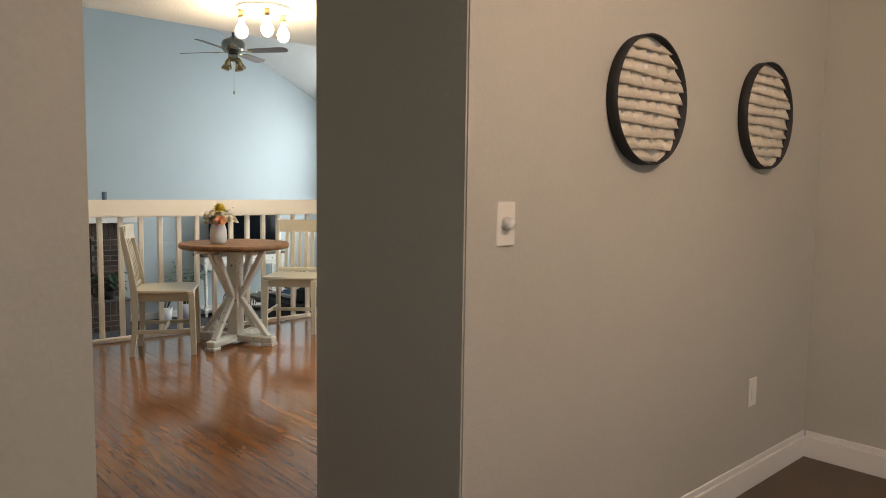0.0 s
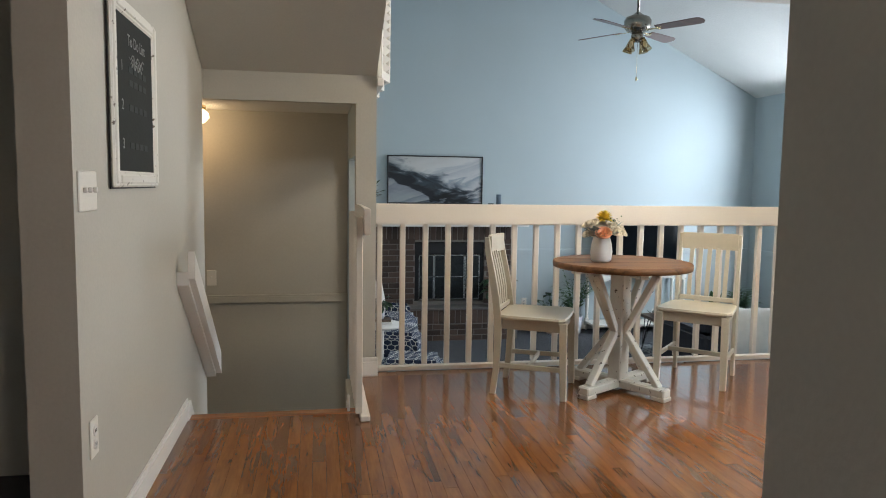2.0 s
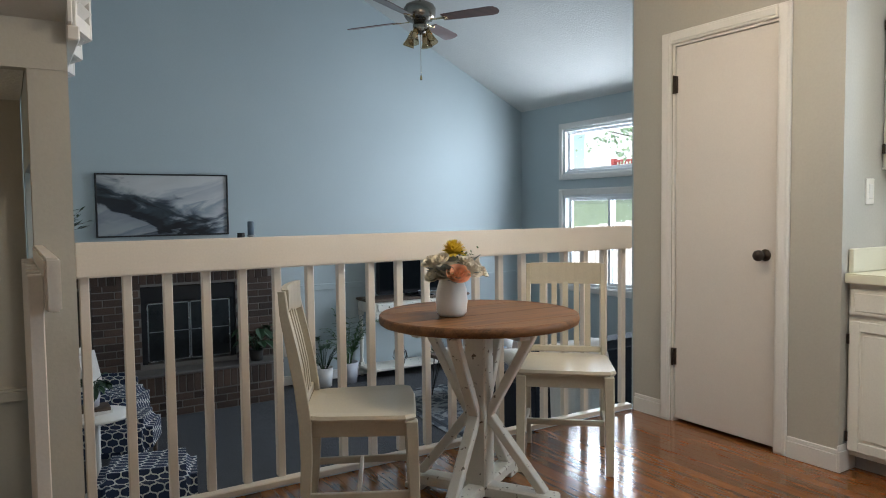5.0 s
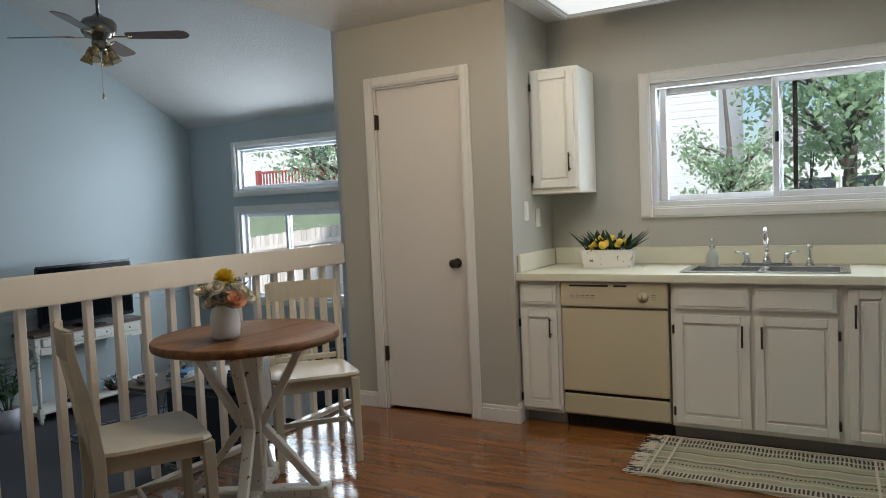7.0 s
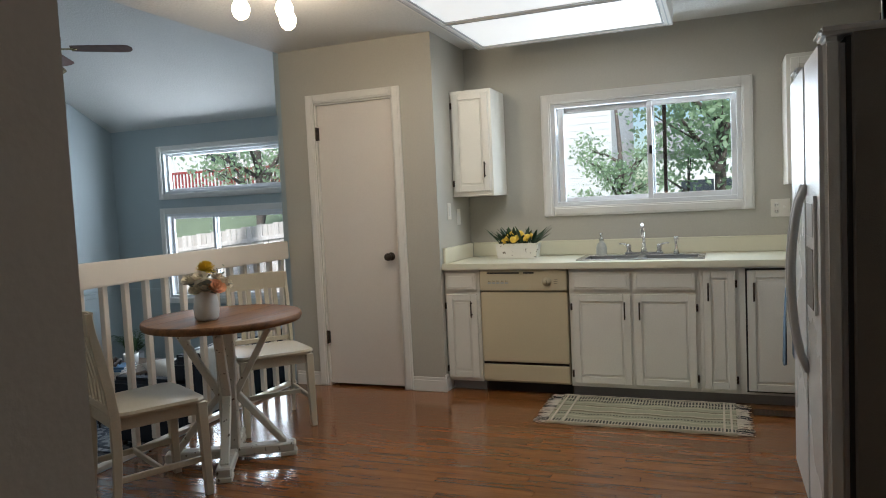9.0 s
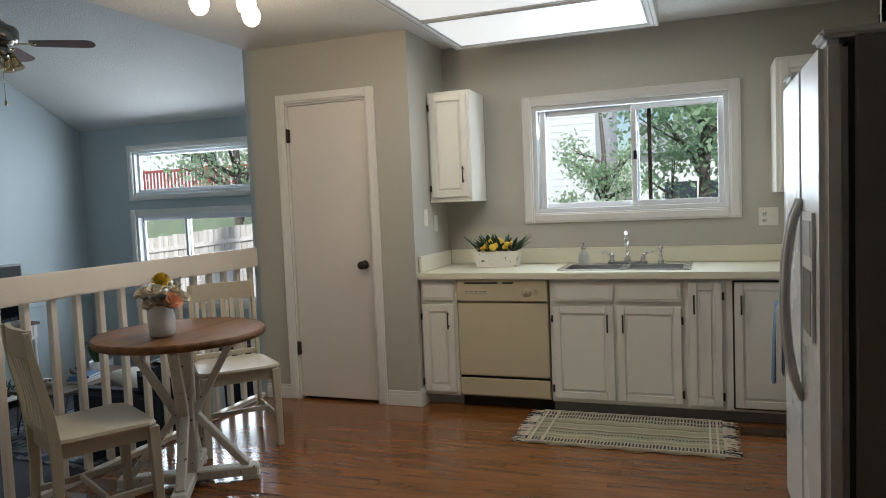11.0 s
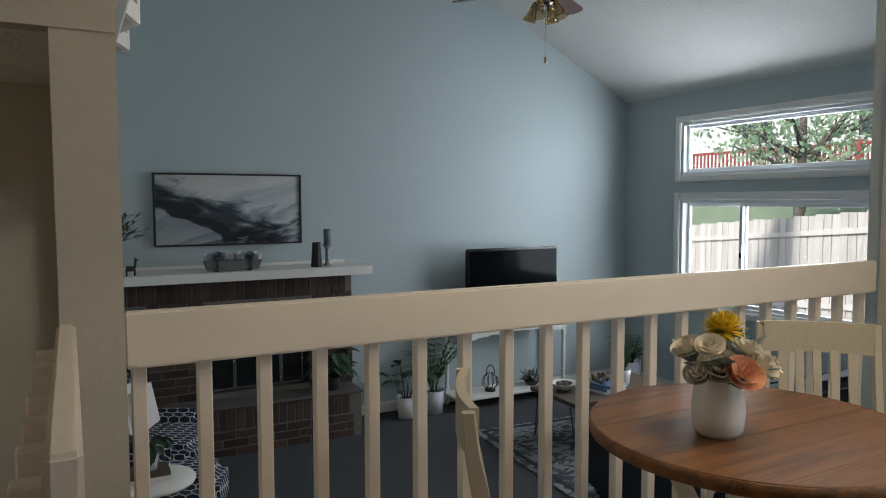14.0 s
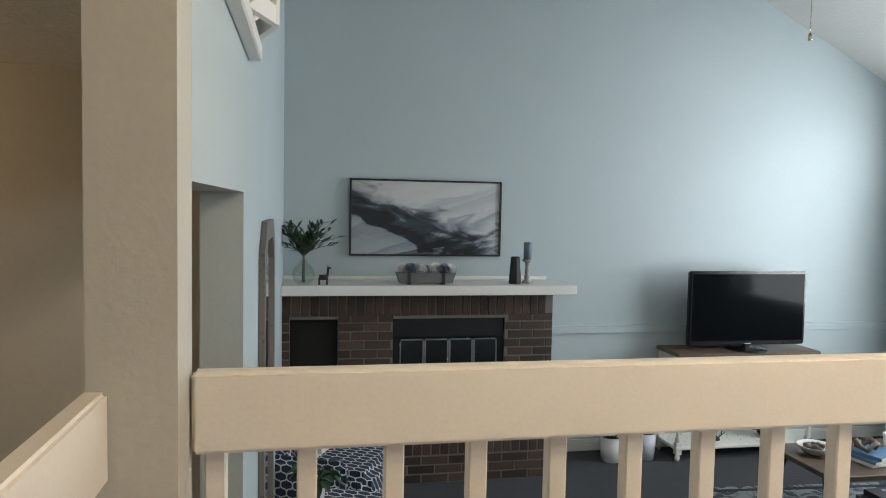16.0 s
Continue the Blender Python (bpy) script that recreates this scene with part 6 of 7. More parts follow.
def potted(name, loc, pr, ph, label, kind, height, pot_mat=CERAMG, n=26, seed=1):
    """A round pot with arching palm fronds, broad leaves or upright blades."""
    r = random.Random(seed)
    ob = thing(name, loc, label, "potted plant")
    part("pot", Lt([(0, 0), (pr * 0.82, 0), (pr, ph), (pr * 0.92, ph), (pr * 0.86, ph * 0.85), (0, ph * 0.85)], n=24), pot_mat, ob)
    part("soil", Lt([(0, ph * 0.86), (pr * 0.86, ph * 0.86), (pr * 0.86, ph * 0.84), (0, ph * 0.84)], n=16), BLACKM, ob)
    bm = bmesh.new()
    for i in range(n):
        a, out = r.uniform(0, 6.28), r.uniform(0.35, 1.0)
        d = Vector((math.cos(a), math.sin(a), 0))
        b = Vector((0, 0, ph * 0.85)) + d * pr * 0.25
        if kind == "palm":
            h = height * r.uniform(0.6, 1.0)
            pts = [b + d * (out * height * 0.42 * f ** 1.6) + Vector((0, 0, h * (f - 0.32 * f * f * out))) for f in [k / 7 for k in range(8)]]
            tube(bm, pts, 0.004, 4, 0.0015)
            for k in range(2, 8):
                dd = (pts[k] - pts[k - 1]).normalized()
                sdv = dd.cross(Vector((0, 0, 1)))
                sdv = sdv.normalized() if sdv.length > 1e-3 else Vector((1, 0, 0))
                for e in (-1, 1):
                    leaf(bm, pts[k], pts[k] + (sdv * e * 0.8 + dd * 0.8) * 0.13 * (1.1 - 0.06 * k) + Vector((0, 0, -0.03)), 0.020, n=2, droop=0.02)
        elif kind == "broad":
            h = height * r.uniform(0.3, 1.0)
            tip = b + d * out * height * 0.45 + Vector((0, 0, h * 0.8))
            tube(bm, [b, (b + tip) / 2 + Vector((0, 0, 0.04)), tip], 0.004, 4, 0.002)
            leaf(bm, tip, tip + (d * 0.9 + Vector((0, 0, r.uniform(-0.5, 0.4)))) * min(0.13, height * 0.45), min(0.085, height * 0.3), n=4, droop=0.03)
        else:
            leaf(bm, b, b + d * 0.35 * height * out + Vector((0, 0, height * r.uniform(0.7, 1))), 0.035, n=4, up=d)
    part("foliage", bm, LEAF if kind != "broad" else LEAFD, ob)
    return ob


potted("potted_plant", (5.37, 11.13, FL), 0.095, 0.20, "broad-leaved dark green plant in a white pot on the carpet", "broad", 0.42, CERAM, 18, 3)
potted("potted_palm", (5.66, 11.15, FL), 0.11, 0.22, "tall feathery palm in a lavender grey pot by the wall", "palm", 0.72, CERAMG, 22, 4)
potted("potted_plant", (7.85, 10.85, FL), 0.12, 0.32, "spiky green plant in a pale pot in the room corner", "palm", 0.42, CERAMG, 16, 6)
hp = potted("potted_plant", (4.60, 10.99, FL + 0.401), 0.07, 0.11, "trailing dark green plant in a black pot on the hearth", "broad", 0.30, BLACKM, 30, 8)

# coffee table
cf = thing("coffee_table", (6.62, 9.83, FL), "grey wood coffee table on black hairpin legs over the rug", "coffee table")
part("tabletop", Bx(-0.55, 0.55, -0.31, 0.31, 0.40, 0.435, bevel=0.004), DARKW, cf)
for sx in (-1, 1):
    for sy in (-1, 1):
        bm = bmesh.new()
        x, y = sx * 0.50, sy * 0.26
        tube(bm, [(x, y, 0.399), (x + sx * 0.02, y + sy * 0.02, 0.01), (x - sx * 0.09, y, 0.399)], 0.006, 6)
        tube(bm, [(x, y - sy * 0.09, 0.399), (x + sx * 0.02, y + sy * 0.02, 0.012)], 0.006, 6)
        part("leg", bm, BLACKM, cf)
TZ = FL + 0.4355
for k, (m_, w) in enumerate(((PAPER, 0.13), (BOOKB, 0.14), (BOOKB, 0.12))):
    b = thing("book", (6.56 + 0.008 * k, 9.74, TZ + 0.022 * k), "%s hardback book stacked flat on the coffee table" % ("white" if m_ is PAPER else "blue"), "book", "books on the coffee table", turn=8 + 5 * k)
    part("cover", Bx(-w, w, -0.10, 0.10, 0.0005, 0.0215, bevel=0.002), m_, b)
    part("pages", Bx(-w + 0.004, w + 0.001, -0.101, 0.097, 0.004, 0.018), PAPER, b)
bw = thing("stone_bowl", (6.27, 9.93, TZ), "shallow grey bowl of dark stones on the coffee table", "bowl")
part("bowl", Lt([(0, 0), (0.05, 0), (0.11, 0.05), (0.115, 0.06), (0.10, 0.055), (0.045, 0.012), (0, 0.012)], n=24), PAPER, bw)
for i in range(9):
    a = i * 2.4
    part("stone", Lt([(0, -0.016), (0.02, -0.010), (0.026, 0), (0.018, 0.012), (0, 0.016)], n=9, m=pose(0.045 * math.cos(a) * (i > 0), 0.045 * math.sin(a) * (i > 0), 0.042 + 0.006 * (i % 2), 10 * i, 0, 40 * i)), DARKW, bw)
dw_ = thing("driftwood_knot", (6.50, 9.74, TZ + 0.0665), "brown driftwood knot ornament on the stacked books", "ornament")
bm = bmesh.new()
tube(bm, [(0.07 * math.cos(a * 0.7), 0.05 * math.sin(a * 0.7), 0.045 + 0.028 * math.sin(a * 1.9)) for a in range(12)], 0.019, 7, 0.014)
part("knot", bm, BARK, dw_)
potted("potted_plant", (6.82, 9.84, TZ), 0.078, 0.13, "dense spiky green plant in a white pot on the coffee table", "blade", 0.22, CERAM, 34, 9)

rg2 = thing("area_rug", (6.75, 9.50, FL), "faded blue and grey patterned area rug on the carpet", "rug", turn=-4)
part("weave", Bx(-1.12, 1.12, -0.95, 0.90, 0.001, 0.012, bevel=0.003), LRRUG, rg2)
bm = bmesh.new()
for q in ((-1.06, 1.06, -0.90, -0.86), (-1.06, 1.06, 0.81, 0.85), (-1.06, -1.02, -0.86, 0.81), (1.02, 1.06, -0.86, 0.81)):
    box(bm, *q, 0.0125, 0.0140)
part("border", bm, SOFA, rg2)

# sofa with throw
sf = thing("sofa", (6.69, 8.56, FL), "dark navy fabric sofa with its back towards the railing", "sofa")
part("base", Bx(-0.97, 0.97, -0.42, 0.42, 0.06, 0.28, bevel=0.03, seg=2), SOFA, sf)
part("backrest", Bx(-0.93, 0.93, -0.43, -0.20, 0.24, 0.80, bevel=0.06, seg=3), SOFA, sf)
for s in (-1, 1):
    part("arm", Bx(min(s * 0.80, s * 0.98), max(s * 0.80, s * 0.98), -0.42, 0.43, 0.07, 0.62, bevel=0.05, seg=3), SOFA, sf)
    part("seat_cushion", Bx(min(s * 0.01, s * 0.79), max(s * 0.01, s * 0.79), -0.22, 0.44, 0.27, 0.44, bevel=0.04, seg=3), SOFA, sf)
    part("back_cushion", Bx(min(s * 0.02, s * 0.78), max(s * 0.02, s * 0.78), -0.24, -0.05, 0.42, 0.78, bevel=0.06, seg=3), SOFA, sf)
    for y in (-0.36, 0.36):
        part("foot", Lt([(0, 0), (0.02, 0), (0.028, 0.065), (0, 0.065)], n=12, m=pose(s * 0.9, y, 0)), DARKW, sf)
bm = bmesh.new()
nx, prof = 16, [(-0.02, 0.28), (-0.015, 0.5), (0.0, 0.70), (0.06, 0.815), (0.17, 0.82), (0.26, 0.78), (0.285, 0.60), (0.40, 0.47), (0.60, 0.46)]
g = []
for i in range(nx + 1):
    x = 0.62 * i / nx
    g.append([bm.verts.new((x + 0.012 * math.sin(3 * j + i), y + 0.010 * math.sin(i * 1.9 + j), z + 0.008 * math.sin(i * 1.3 + 2 * j) + (0.04 * math.sin(x * 9) if j == 0 else 0))) for j, (y, z) in enumerate(prof)])
for a, b in zip(g, g[1:]):
    for j in range(len(prof) - 1):
        f = bm.faces.new((a[j], b[j], b[j + 1], a[j + 1]))
        f.smooth = True
solo("throw_blanket", bm, THROW, (5.92, 8.10, FL), "crumpled cream throw blanket draped over the sofa back", "blanket")
for _x, _m, _t, _c in ((6.28, THROW, 7, "cream"), (6.66, TOEK, -5, "grey"), (7.12, THROW, 4, "off-white")):
    bm = bmesh.new()
    _n = 12
    for _s in (-1, 1):
        _g = []
        for _i in range(_n + 1):
            _u = -1 + 2 * _i / _n
            _g.append([bm.verts.new((0.23 * _u * (1 - 0.06 * (1 - (2 * _k / _n - 1) ** 2)), _s * 0.075 * ((1 - _u ** 4) * (1 - (2 * _k / _n - 1) ** 4)) ** 0.6, 0.23 * (2 * _k / _n - 1) * (1 - 0.06 * (1 - _u * _u)))) for _k in range(_n + 1)])
        for _a, _b in zip(_g, _g[1:]):
            for _k in range(_n):
                _f = bm.faces.new((_a[_k], _b[_k], _b[_k + 1], _a[_k + 1])[::_s])
                _f.smooth = True
    bmesh.ops.remove_doubles(bm, verts=bm.verts, dist=0.0005)
    solo("cushion", bm, _m, pose(_x, 8.76, FL + 0.545, -68, _t, 3), "%s square cushion lying on the sofa seat" % _c, "cushion")

# armchair, ottoman, side table
ac = thing("armchair", (3.12, 10.32, FL), "navy and white trellis patterned armchair beside the fireplace", "armchair", turn=-25)
part("seat", Bx(-0.30, 0.32, -0.28, 0.28, 0.16, 0.44, bevel=0.05, seg=3), TRELLIS, ac)
part("backrest", Bx(-0.36, -0.22, -0.30, 0.30, 0.20, 0.80, bevel=0.05, seg=3), TRELLIS, ac)
for s in (-1, 1):
    part("arm", Bx(-0.32, 0.20, min(s * 0.27, s * 0.36), max(s * 0.27, s * 0.36), 0.18, 0.52, bevel=0.035, seg=3), TRELLIS, ac)
    for x in (-0.28, 0.26):
        part("leg", Lt([(0, 0), (0.014, 0), (0.022, 0.17), (0, 0.17)], n=10, m=pose(x, s * 0.24, 0)), DARKW, ac)
pw = solo("lumbar_pillow", Bx(-0.20, 0.20, -0.06, 0.06, -0.19, 0.19, bevel=0.05, seg=3), THROW, pose(3.02, 10.42, FL + 0.60, -12, 0, 62), "plump off-white pillow leaning on the armchair", "pillow")
ot = thing("ottoman", (3.17, 9.66, FL), "navy and white trellis patterned ottoman beside the round side table", "ottoman", "pair of ottomans", turn=-20)
part("cushion", Bx(-0.27, 0.27, -0.22, 0.22, 0.14, 0.41, bevel=0.06, seg=3), TRELLIS, ot)
for sx in (-1, 1):
    for sy in (-1, 1):
        part("leg", Lt([(0, 0), (0.012, 0), (0.02, 0.15), (0, 0.15)], n=10, m=pose(sx * 0.22, sy * 0.17, 0)), DARKW, ot)
copy_thing(ot, pose(3.20, 8.52, FL, 0, 0, -12))
st = thing("side_table", (2.99, 9.14, FL), "small round white side table beside the ottoman", "side table")
part("tabletop", Lt([(0, 0.548), (0.205, 0.548), (0.21, 0.558), (0.205, 0.570), (0, 0.570)], n=36), WHITE, st)
part("stem", Lt([(0, 0.02), (0.022, 0.02), (0.016, 0.3), (0.022, 0.548), (0, 0.548)], n=14), WHITE, st)
part("foot", Lt([(0, 0), (0.15, 0), (0.145, 0.015), (0.03, 0.03), (0, 0.03)], n=30), WHITE, st)
for k, m_ in enumerate((DARKW, PAPER)):
    b = thing("book", (2.97, 9.16, FL + 0.571 + 0.024 * (1 - k)), "%s book on the round side table under the plant" % ("brown" if k == 0 else "pale"), "book", "books on the side table", turn=12 * k)
    part("cover", Bx(-0.10, 0.10, -0.075, 0.075, 0.0005, 0.0235, bevel=0.002), m_, b)
potted("potted_plant", (2.97, 9.16, FL + 0.620), 0.05, 0.085, "small bushy plant in a grey pot on stacked books", "broad", 0.15, CERAMG, 34, 12)

# mirror panel on the left wall
mr = thing("wall_mirror", (2.745, 9.02, -0.25), "tall weathered grey framed mirror with clipped corners on the wall", "mirror")
pts = [(-0.43, 0.0), (0.43, 0.0), (0.43, 1.40), (0.26, 1.52), (-0.26, 1.52), (-0.43, 1.40)]
bm = bmesh.new()
inner = [(a * 0.78, 0.08 + b * 0.895) for a, b in pts]
k = len(pts)
vo = [[bm.verts.new((x, a, b)) for a, b in q] for x, q in ((0.002, pts), (0.024, pts), (0.024, inner), (0.008, inner))]
for p, q in zip(vo, vo[1:]):
    for i in range(k):
        bm.faces.new((p[i], p[(i + 1) % k], q[(i + 1) % k], q[i]))
part("frame", bm, MIRRF, mr)
part("glass", Pf([(a * 0.80, 0.07 + b * 0.905) for a, b in pts], 0.003, 0.010, "x"), MIRROR, mr)

# upper opening with louvred shutter
structure("upper_opening_sill", Bx(2.744, 2.785, 6.87, 8.12, 1.775, 1.825, bevel=0.005), WHITE)
structure("upper_opening_trim", Bx(2.744, 2.762, 8.09, 8.14, 1.826, 2.98, bevel=0.004), WHITE)
structure("upper_opening_trim", Bx(2.744, 2.762, 6.84, 6.89, 1.826, 2.98, bevel=0.004), WHITE)
structure("upper_opening_trim", Bx(2.744, 2.762, 6.84, 8.14, 2.981, 3.03, bevel=0.004), WHITE)
for i in range(6):
    y = 8.08 - 0.195 * i
    far = i % 2 == 0
    sh = thing("louvred_shutter", (2.766 if far else 2.836, y, 1.828), "white louvred shutter panel folded inside the upper opening", "shutter", "folding shutter panels", turn=-70 if far else -110)
    part("stile", Bx(0.0, 0.022, -0.011, 0.011, 0, 1.13, bevel=0.002), WHITE, sh)
    part("stile", Bx(0.178, 0.20, -0.011, 0.011, 0, 1.13, bevel=0.002), WHITE, sh)
    part("bottom_rail", Bx(0.022, 0.178, -0.010, 0.010, 0, 0.05), WHITE, sh)
    part("top_rail", Bx(0.022, 0.178, -0.010, 0.010, 1.08, 1.13), WHITE, sh)
    me = None
    for k in range(20):
        if me is None:
            me = part("louvre", Bx(0.022, 0.178, -0.022, 0.022, -0.003, 0.003), WHITE, sh, loc=pose(0, 0, 0.08, 40, 0, 0)).data
        else:
            part("louvre", me, WHITE, sh, loc=pose(0, 0, 0.08 + 0.051 * k, 40, 0, 0))

# ceiling fan
FCX, FCY = 5.41, 9.06
cf_ = thing("ceiling_fan", (FCX, FCY, 2.29), "pewter ceiling fan with dark wood blades and glass light shades", "ceiling fan")
top = 2.40 + 0.5 * (8.25 - FCX) - 2.29 + 0.02
part("downrod", (lambda b: (tube(b, [(0, 0, 0.54), (0, 0, top)], 0.012, 10), b)[1])(bmesh.new()), PEWTER, cf_)
part("canopy", Lt([(0, -0.10), (0.02, -0.10), (0.06, -0.03), (0.07, 0.03), (0, 0.03)], n=20, m=pose(0, 0, top)), PEWTER, cf_)
part("motor", Lt([(0, 0.37), (0.05, 0.37), (0.105, 0.40), (0.125, 0.43), (0.128, 0.49), (0.11, 0.52), (0.05, 0.545), (0.02, 0.57), (0, 0.57)], n=32), PEWTER, cf_)
part("switch_housing", Lt([(0, 0.29), (0.03, 0.29), (0.055, 0.31), (0.058, 0.36), (0.045, 0.375), (0, 0.375)], n=24), PEWTER, cf_)
for ang in (124, -56, 212, 34):
    r = pose(0, 0, 0.40, 0, 0, ang) @ pose(0, 0, 0, -12, 0, 0)
    bm = bmesh.new()
    pts = [(0.20, -0.048), (0.30, -0.056), (0.60, -0.066), (0.64, -0.056), (0.665, -0.02), (0.665, 0.02), (0.64, 0.056), (0.60, 0.066), (0.30, 0.056), (0.20, 0.048)]
    profile(bm, pts, -0.003, 0.003, "z")
    for v in bm.verts:
        v.co = r @ v.co
    bd = part("blade", bm, BLADEW, cf_)
    bm = bmesh.new()
    bar(bm, (0.09, 0, -0.006), (0.24, 0, -0.006), 0.022, 0.006, 0.001)
    bar(bm, (0.21, -0.03, -0.006), (0.21, 0.03, -0.006), 0.02, 0.006, 0.001)
    for v in bm.verts:
        v.co = r @ v.co
    part("blade_iron", bm, BRASS, bd)
for k in range(4):
    a = radians(30 + 90 * k)
    m = pose(0.07 * math.cos(a), 0.07 * math.sin(a), 0.31) @ Matrix.Rotation(a, 4, "Z") @ Matrix.Rotation(radians(-22), 4, "Y")
    s = part("lamp_shade", Lt([(0.018, 0.0), (0.024, -0.02), (0.030, -0.06), (0.045, -0.10), (0.048, -0.115), (0.045, -0.115), (0.028, -0.06), (0.02, -0.02)], n=18, m=m), AMBER, cf_)
    s.visible_shadow = False
    part("lamp_holder", Lt([(0, 0.012), (0.018, 0.012), (0.022, -0.03), (0, -0.03)], n=14, m=m), BRASS, cf_)
    part("bulb", Lt([(0, -0.03), (0.014, -0.03), (0.019, -0.06), (0.012, -0.08), (0, -0.085)], n=12, m=m), CERAM, cf_)
bm = bmesh.new()
tube(bm, [(0.01, 0.01, 0.30), (0.01, 0.01, -0.04)], 0.0018, 5)
tube(bm, [(0.01, 0.01, -0.035), (0.01, 0.01, -0.07)], 0.008, 8, 0.010)
part("pull_chain", bm, BRASS, cf_)

# ---- outdoors ----
structure("ground", Bx(-300, 400, -300, 300, -1.1, -0.80), GRASS)
structure("patio", Bx(8.40, 13.6, 6.0, 18.0, -0.80, -0.74), mat("concrete", (0.55, 0.53, 0.50), 0.9, scale=2, vary=0.12))
bm = bmesh.new()
profile(bm, [(14.9, -0.82), (17.5, 1.3), (21, 1.7), (40, 2.6), (40, -0.9)], 10.5, 40, "y")
structure("hillside", bm, GRASS)


def fence(p, q, z0, z1, label, rise=0.0):
    p, q = Vector((*p, 0)), Vector((*q, 0))
    d = q - p
    ob = thing("fence", (p.x, p.y, z0), label, "fence", turn=math.degrees(math.atan2(d.y, d.x)))
    n = int(d.length / 0.15)
    me = None
    for i in range(n):
        if me is None:
            o = part("fence_board", Bx(0.003, 0.142, -0.01, 0.01, 0.0, z1 - z0, bevel=0.003), FENCEW, ob)
            me = o.data
        else:
            o = part("fence_board", me, FENCEW, ob, loc=(0.15 * i, 0.006 * (i % 3), -0.01 * ((i * 7) % 3) + rise * 0.15 * i))
    for z in (0.3, z1 - z0 - 0.35):
        bm = bmesh.new()
        bar(bm, (0, -0.031, z + 0.045), (d.length, -0.031, z + 0.045 + rise * d.length), 0.038, 0.09, 0.003)
        part("fence_rail", bm, FENCEW, ob)


fence((14.2, 18.4), (12.7, 6.5), -1.25, 0.60, "weathered tall wooden privacy fence behind the patio", rise=0.085)
fence((11.2, 6.4), (11.6, -3.0), -0.85, 1.16, "pale wooden yard fence beyond the kitchen window")


def tree(loc, h, r, n, label, seed, trunk=0.1, lean=0.0):
    t = random.Random(seed)
    ob = thing("tree", loc, label, "tree")
    bm = bmesh.new()
    top = Vector((lean, 0, h * 0.62))
    tube(bm, [(0, 0, -0.1), (lean * 0.3, 0.05, h * 0.3), top, top + Vector((0.1, 0.1, h * 0.25))], trunk, 9, trunk * 0.3)
    tips = []
    for i in range(11):
        a, e = 6.28 * i / 11 + t.uniform(-0.3, 0.3), t.uniform(0.2, 1.1)
        b = Vector((lean * 0.5, 0, h * t.uniform(0.28, 0.62)))
        d = Vector((math.cos(a) * math.cos(e), math.sin(a) * math.cos(e), math.sin(e)))
        tip = b + d * r * t.uniform(0.7, 1.0)
        tube(bm, [b, b.lerp(tip, 0.5) + Vector((0, 0, 0.06 * r)), tip], trunk * 0.42, 6, trunk * 0.08)
        tips += [b.lerp(tip, 0.55), tip]
        for j in range(2):
            s = tip + Vector((t.uniform(-1, 1), t.uniform(-1, 1), t.uniform(-0.3, 0.8))) * r * 0.35
            tube(bm, [b.lerp(tip, 0.6), s], trunk * 0.14, 4, trunk * 0.04)
            tips.append(s)
    part("trunk", bm, BARK, ob)
    pos, faces = [], []
    for i in range(n):
        c = t.choice(tips) + Vector((t.gauss(0, 1), t.gauss(0, 1), t.gauss(0, 0.8))) * r * 0.16
        s = t.uniform(0.035, 0.07)
        u = Vector((t.gauss(0, 1), t.gauss(0, 1), t.gauss(0, 1))).normalized()
        w = u.cross(Vector((t.gauss(0, 1), t.gauss(0, 1), t.gauss(0, 1)))).normalized()
        k = len(pos)
        pos += [c - u * s, c + w * s * 0.55, c + u * s, c - w * s * 0.55]
        faces.append((k, k + 1, k + 2, k + 3))
    me = bpy.data.meshes.new("crown")
    me.from_pydata([tuple(p) for p in pos], [], faces)
    me.materials.append(TREEL)
    part("crown", me, TREEL, ob)


tree((13.2, 3.95, -0.8), 5.2, 1.55, 4400, "leafy green maple with a forked grey trunk beyond the fence", 21, 0.13)
tree((17.5, 6.05, -0.8), 5.0, 1.0, 1900, "pale green leafy tree beside the white house", 22, 0.10)
tree((14.6, 7.45, -0.8), 4.4, 0.7, 1100, "slim young leafy tree at the fence corner", 23, 0.06)
tree((14.5, 13.6, -0.8), 5.4, 1.9, 3200, "wide leafy green tree above the wooden fence", 24, 0.13)
tree((20.0, 0.6, -0.8), 6.0, 1.9, 2200, "tall leafy tree beyond the yard", 25, 0.14)


def house(loc, w, d, h, label, windows, roof=1.3):
    """A sided house; w along y, d along x, windows on the face towards -x as (y, z, width, height)."""
    ob = thing("house", loc, label, "house")
    part("wall", Bx(0, d, -w / 2, w / 2, 0, h), STUCCO, ob)
    bm = bmesh.new()
    profile(bm, [(-0.4, h), (d + 0.4, h), (d / 2, h + roof)], -w / 2 - 0.3, w / 2 + 0.3, "y")
    part("roof", bm, ROOFM, ob)
    bm = bmesh.new()
    for k in range(int(h / 0.2)):
        box(bm, -0.018, 0.0, -w / 2, w / 2, 0.2 * k, 0.2 * k + 0.185)
    tagged(part("siding", bm, STUCCO, ob), kind="stuff")
    for y, z, a, b in windows:
        wn = part("window", Bx(-0.06, -0.018, y - a / 2 - 0.07, y + a / 2 + 0.07, z - 0.07, z + b + 0.07, bevel=0.01), WHITE, ob)
        part("pane", Bx(-0.065, -0.058, y - a / 2, y + a / 2, z, z + b), DGLASS, wn)
    return ob


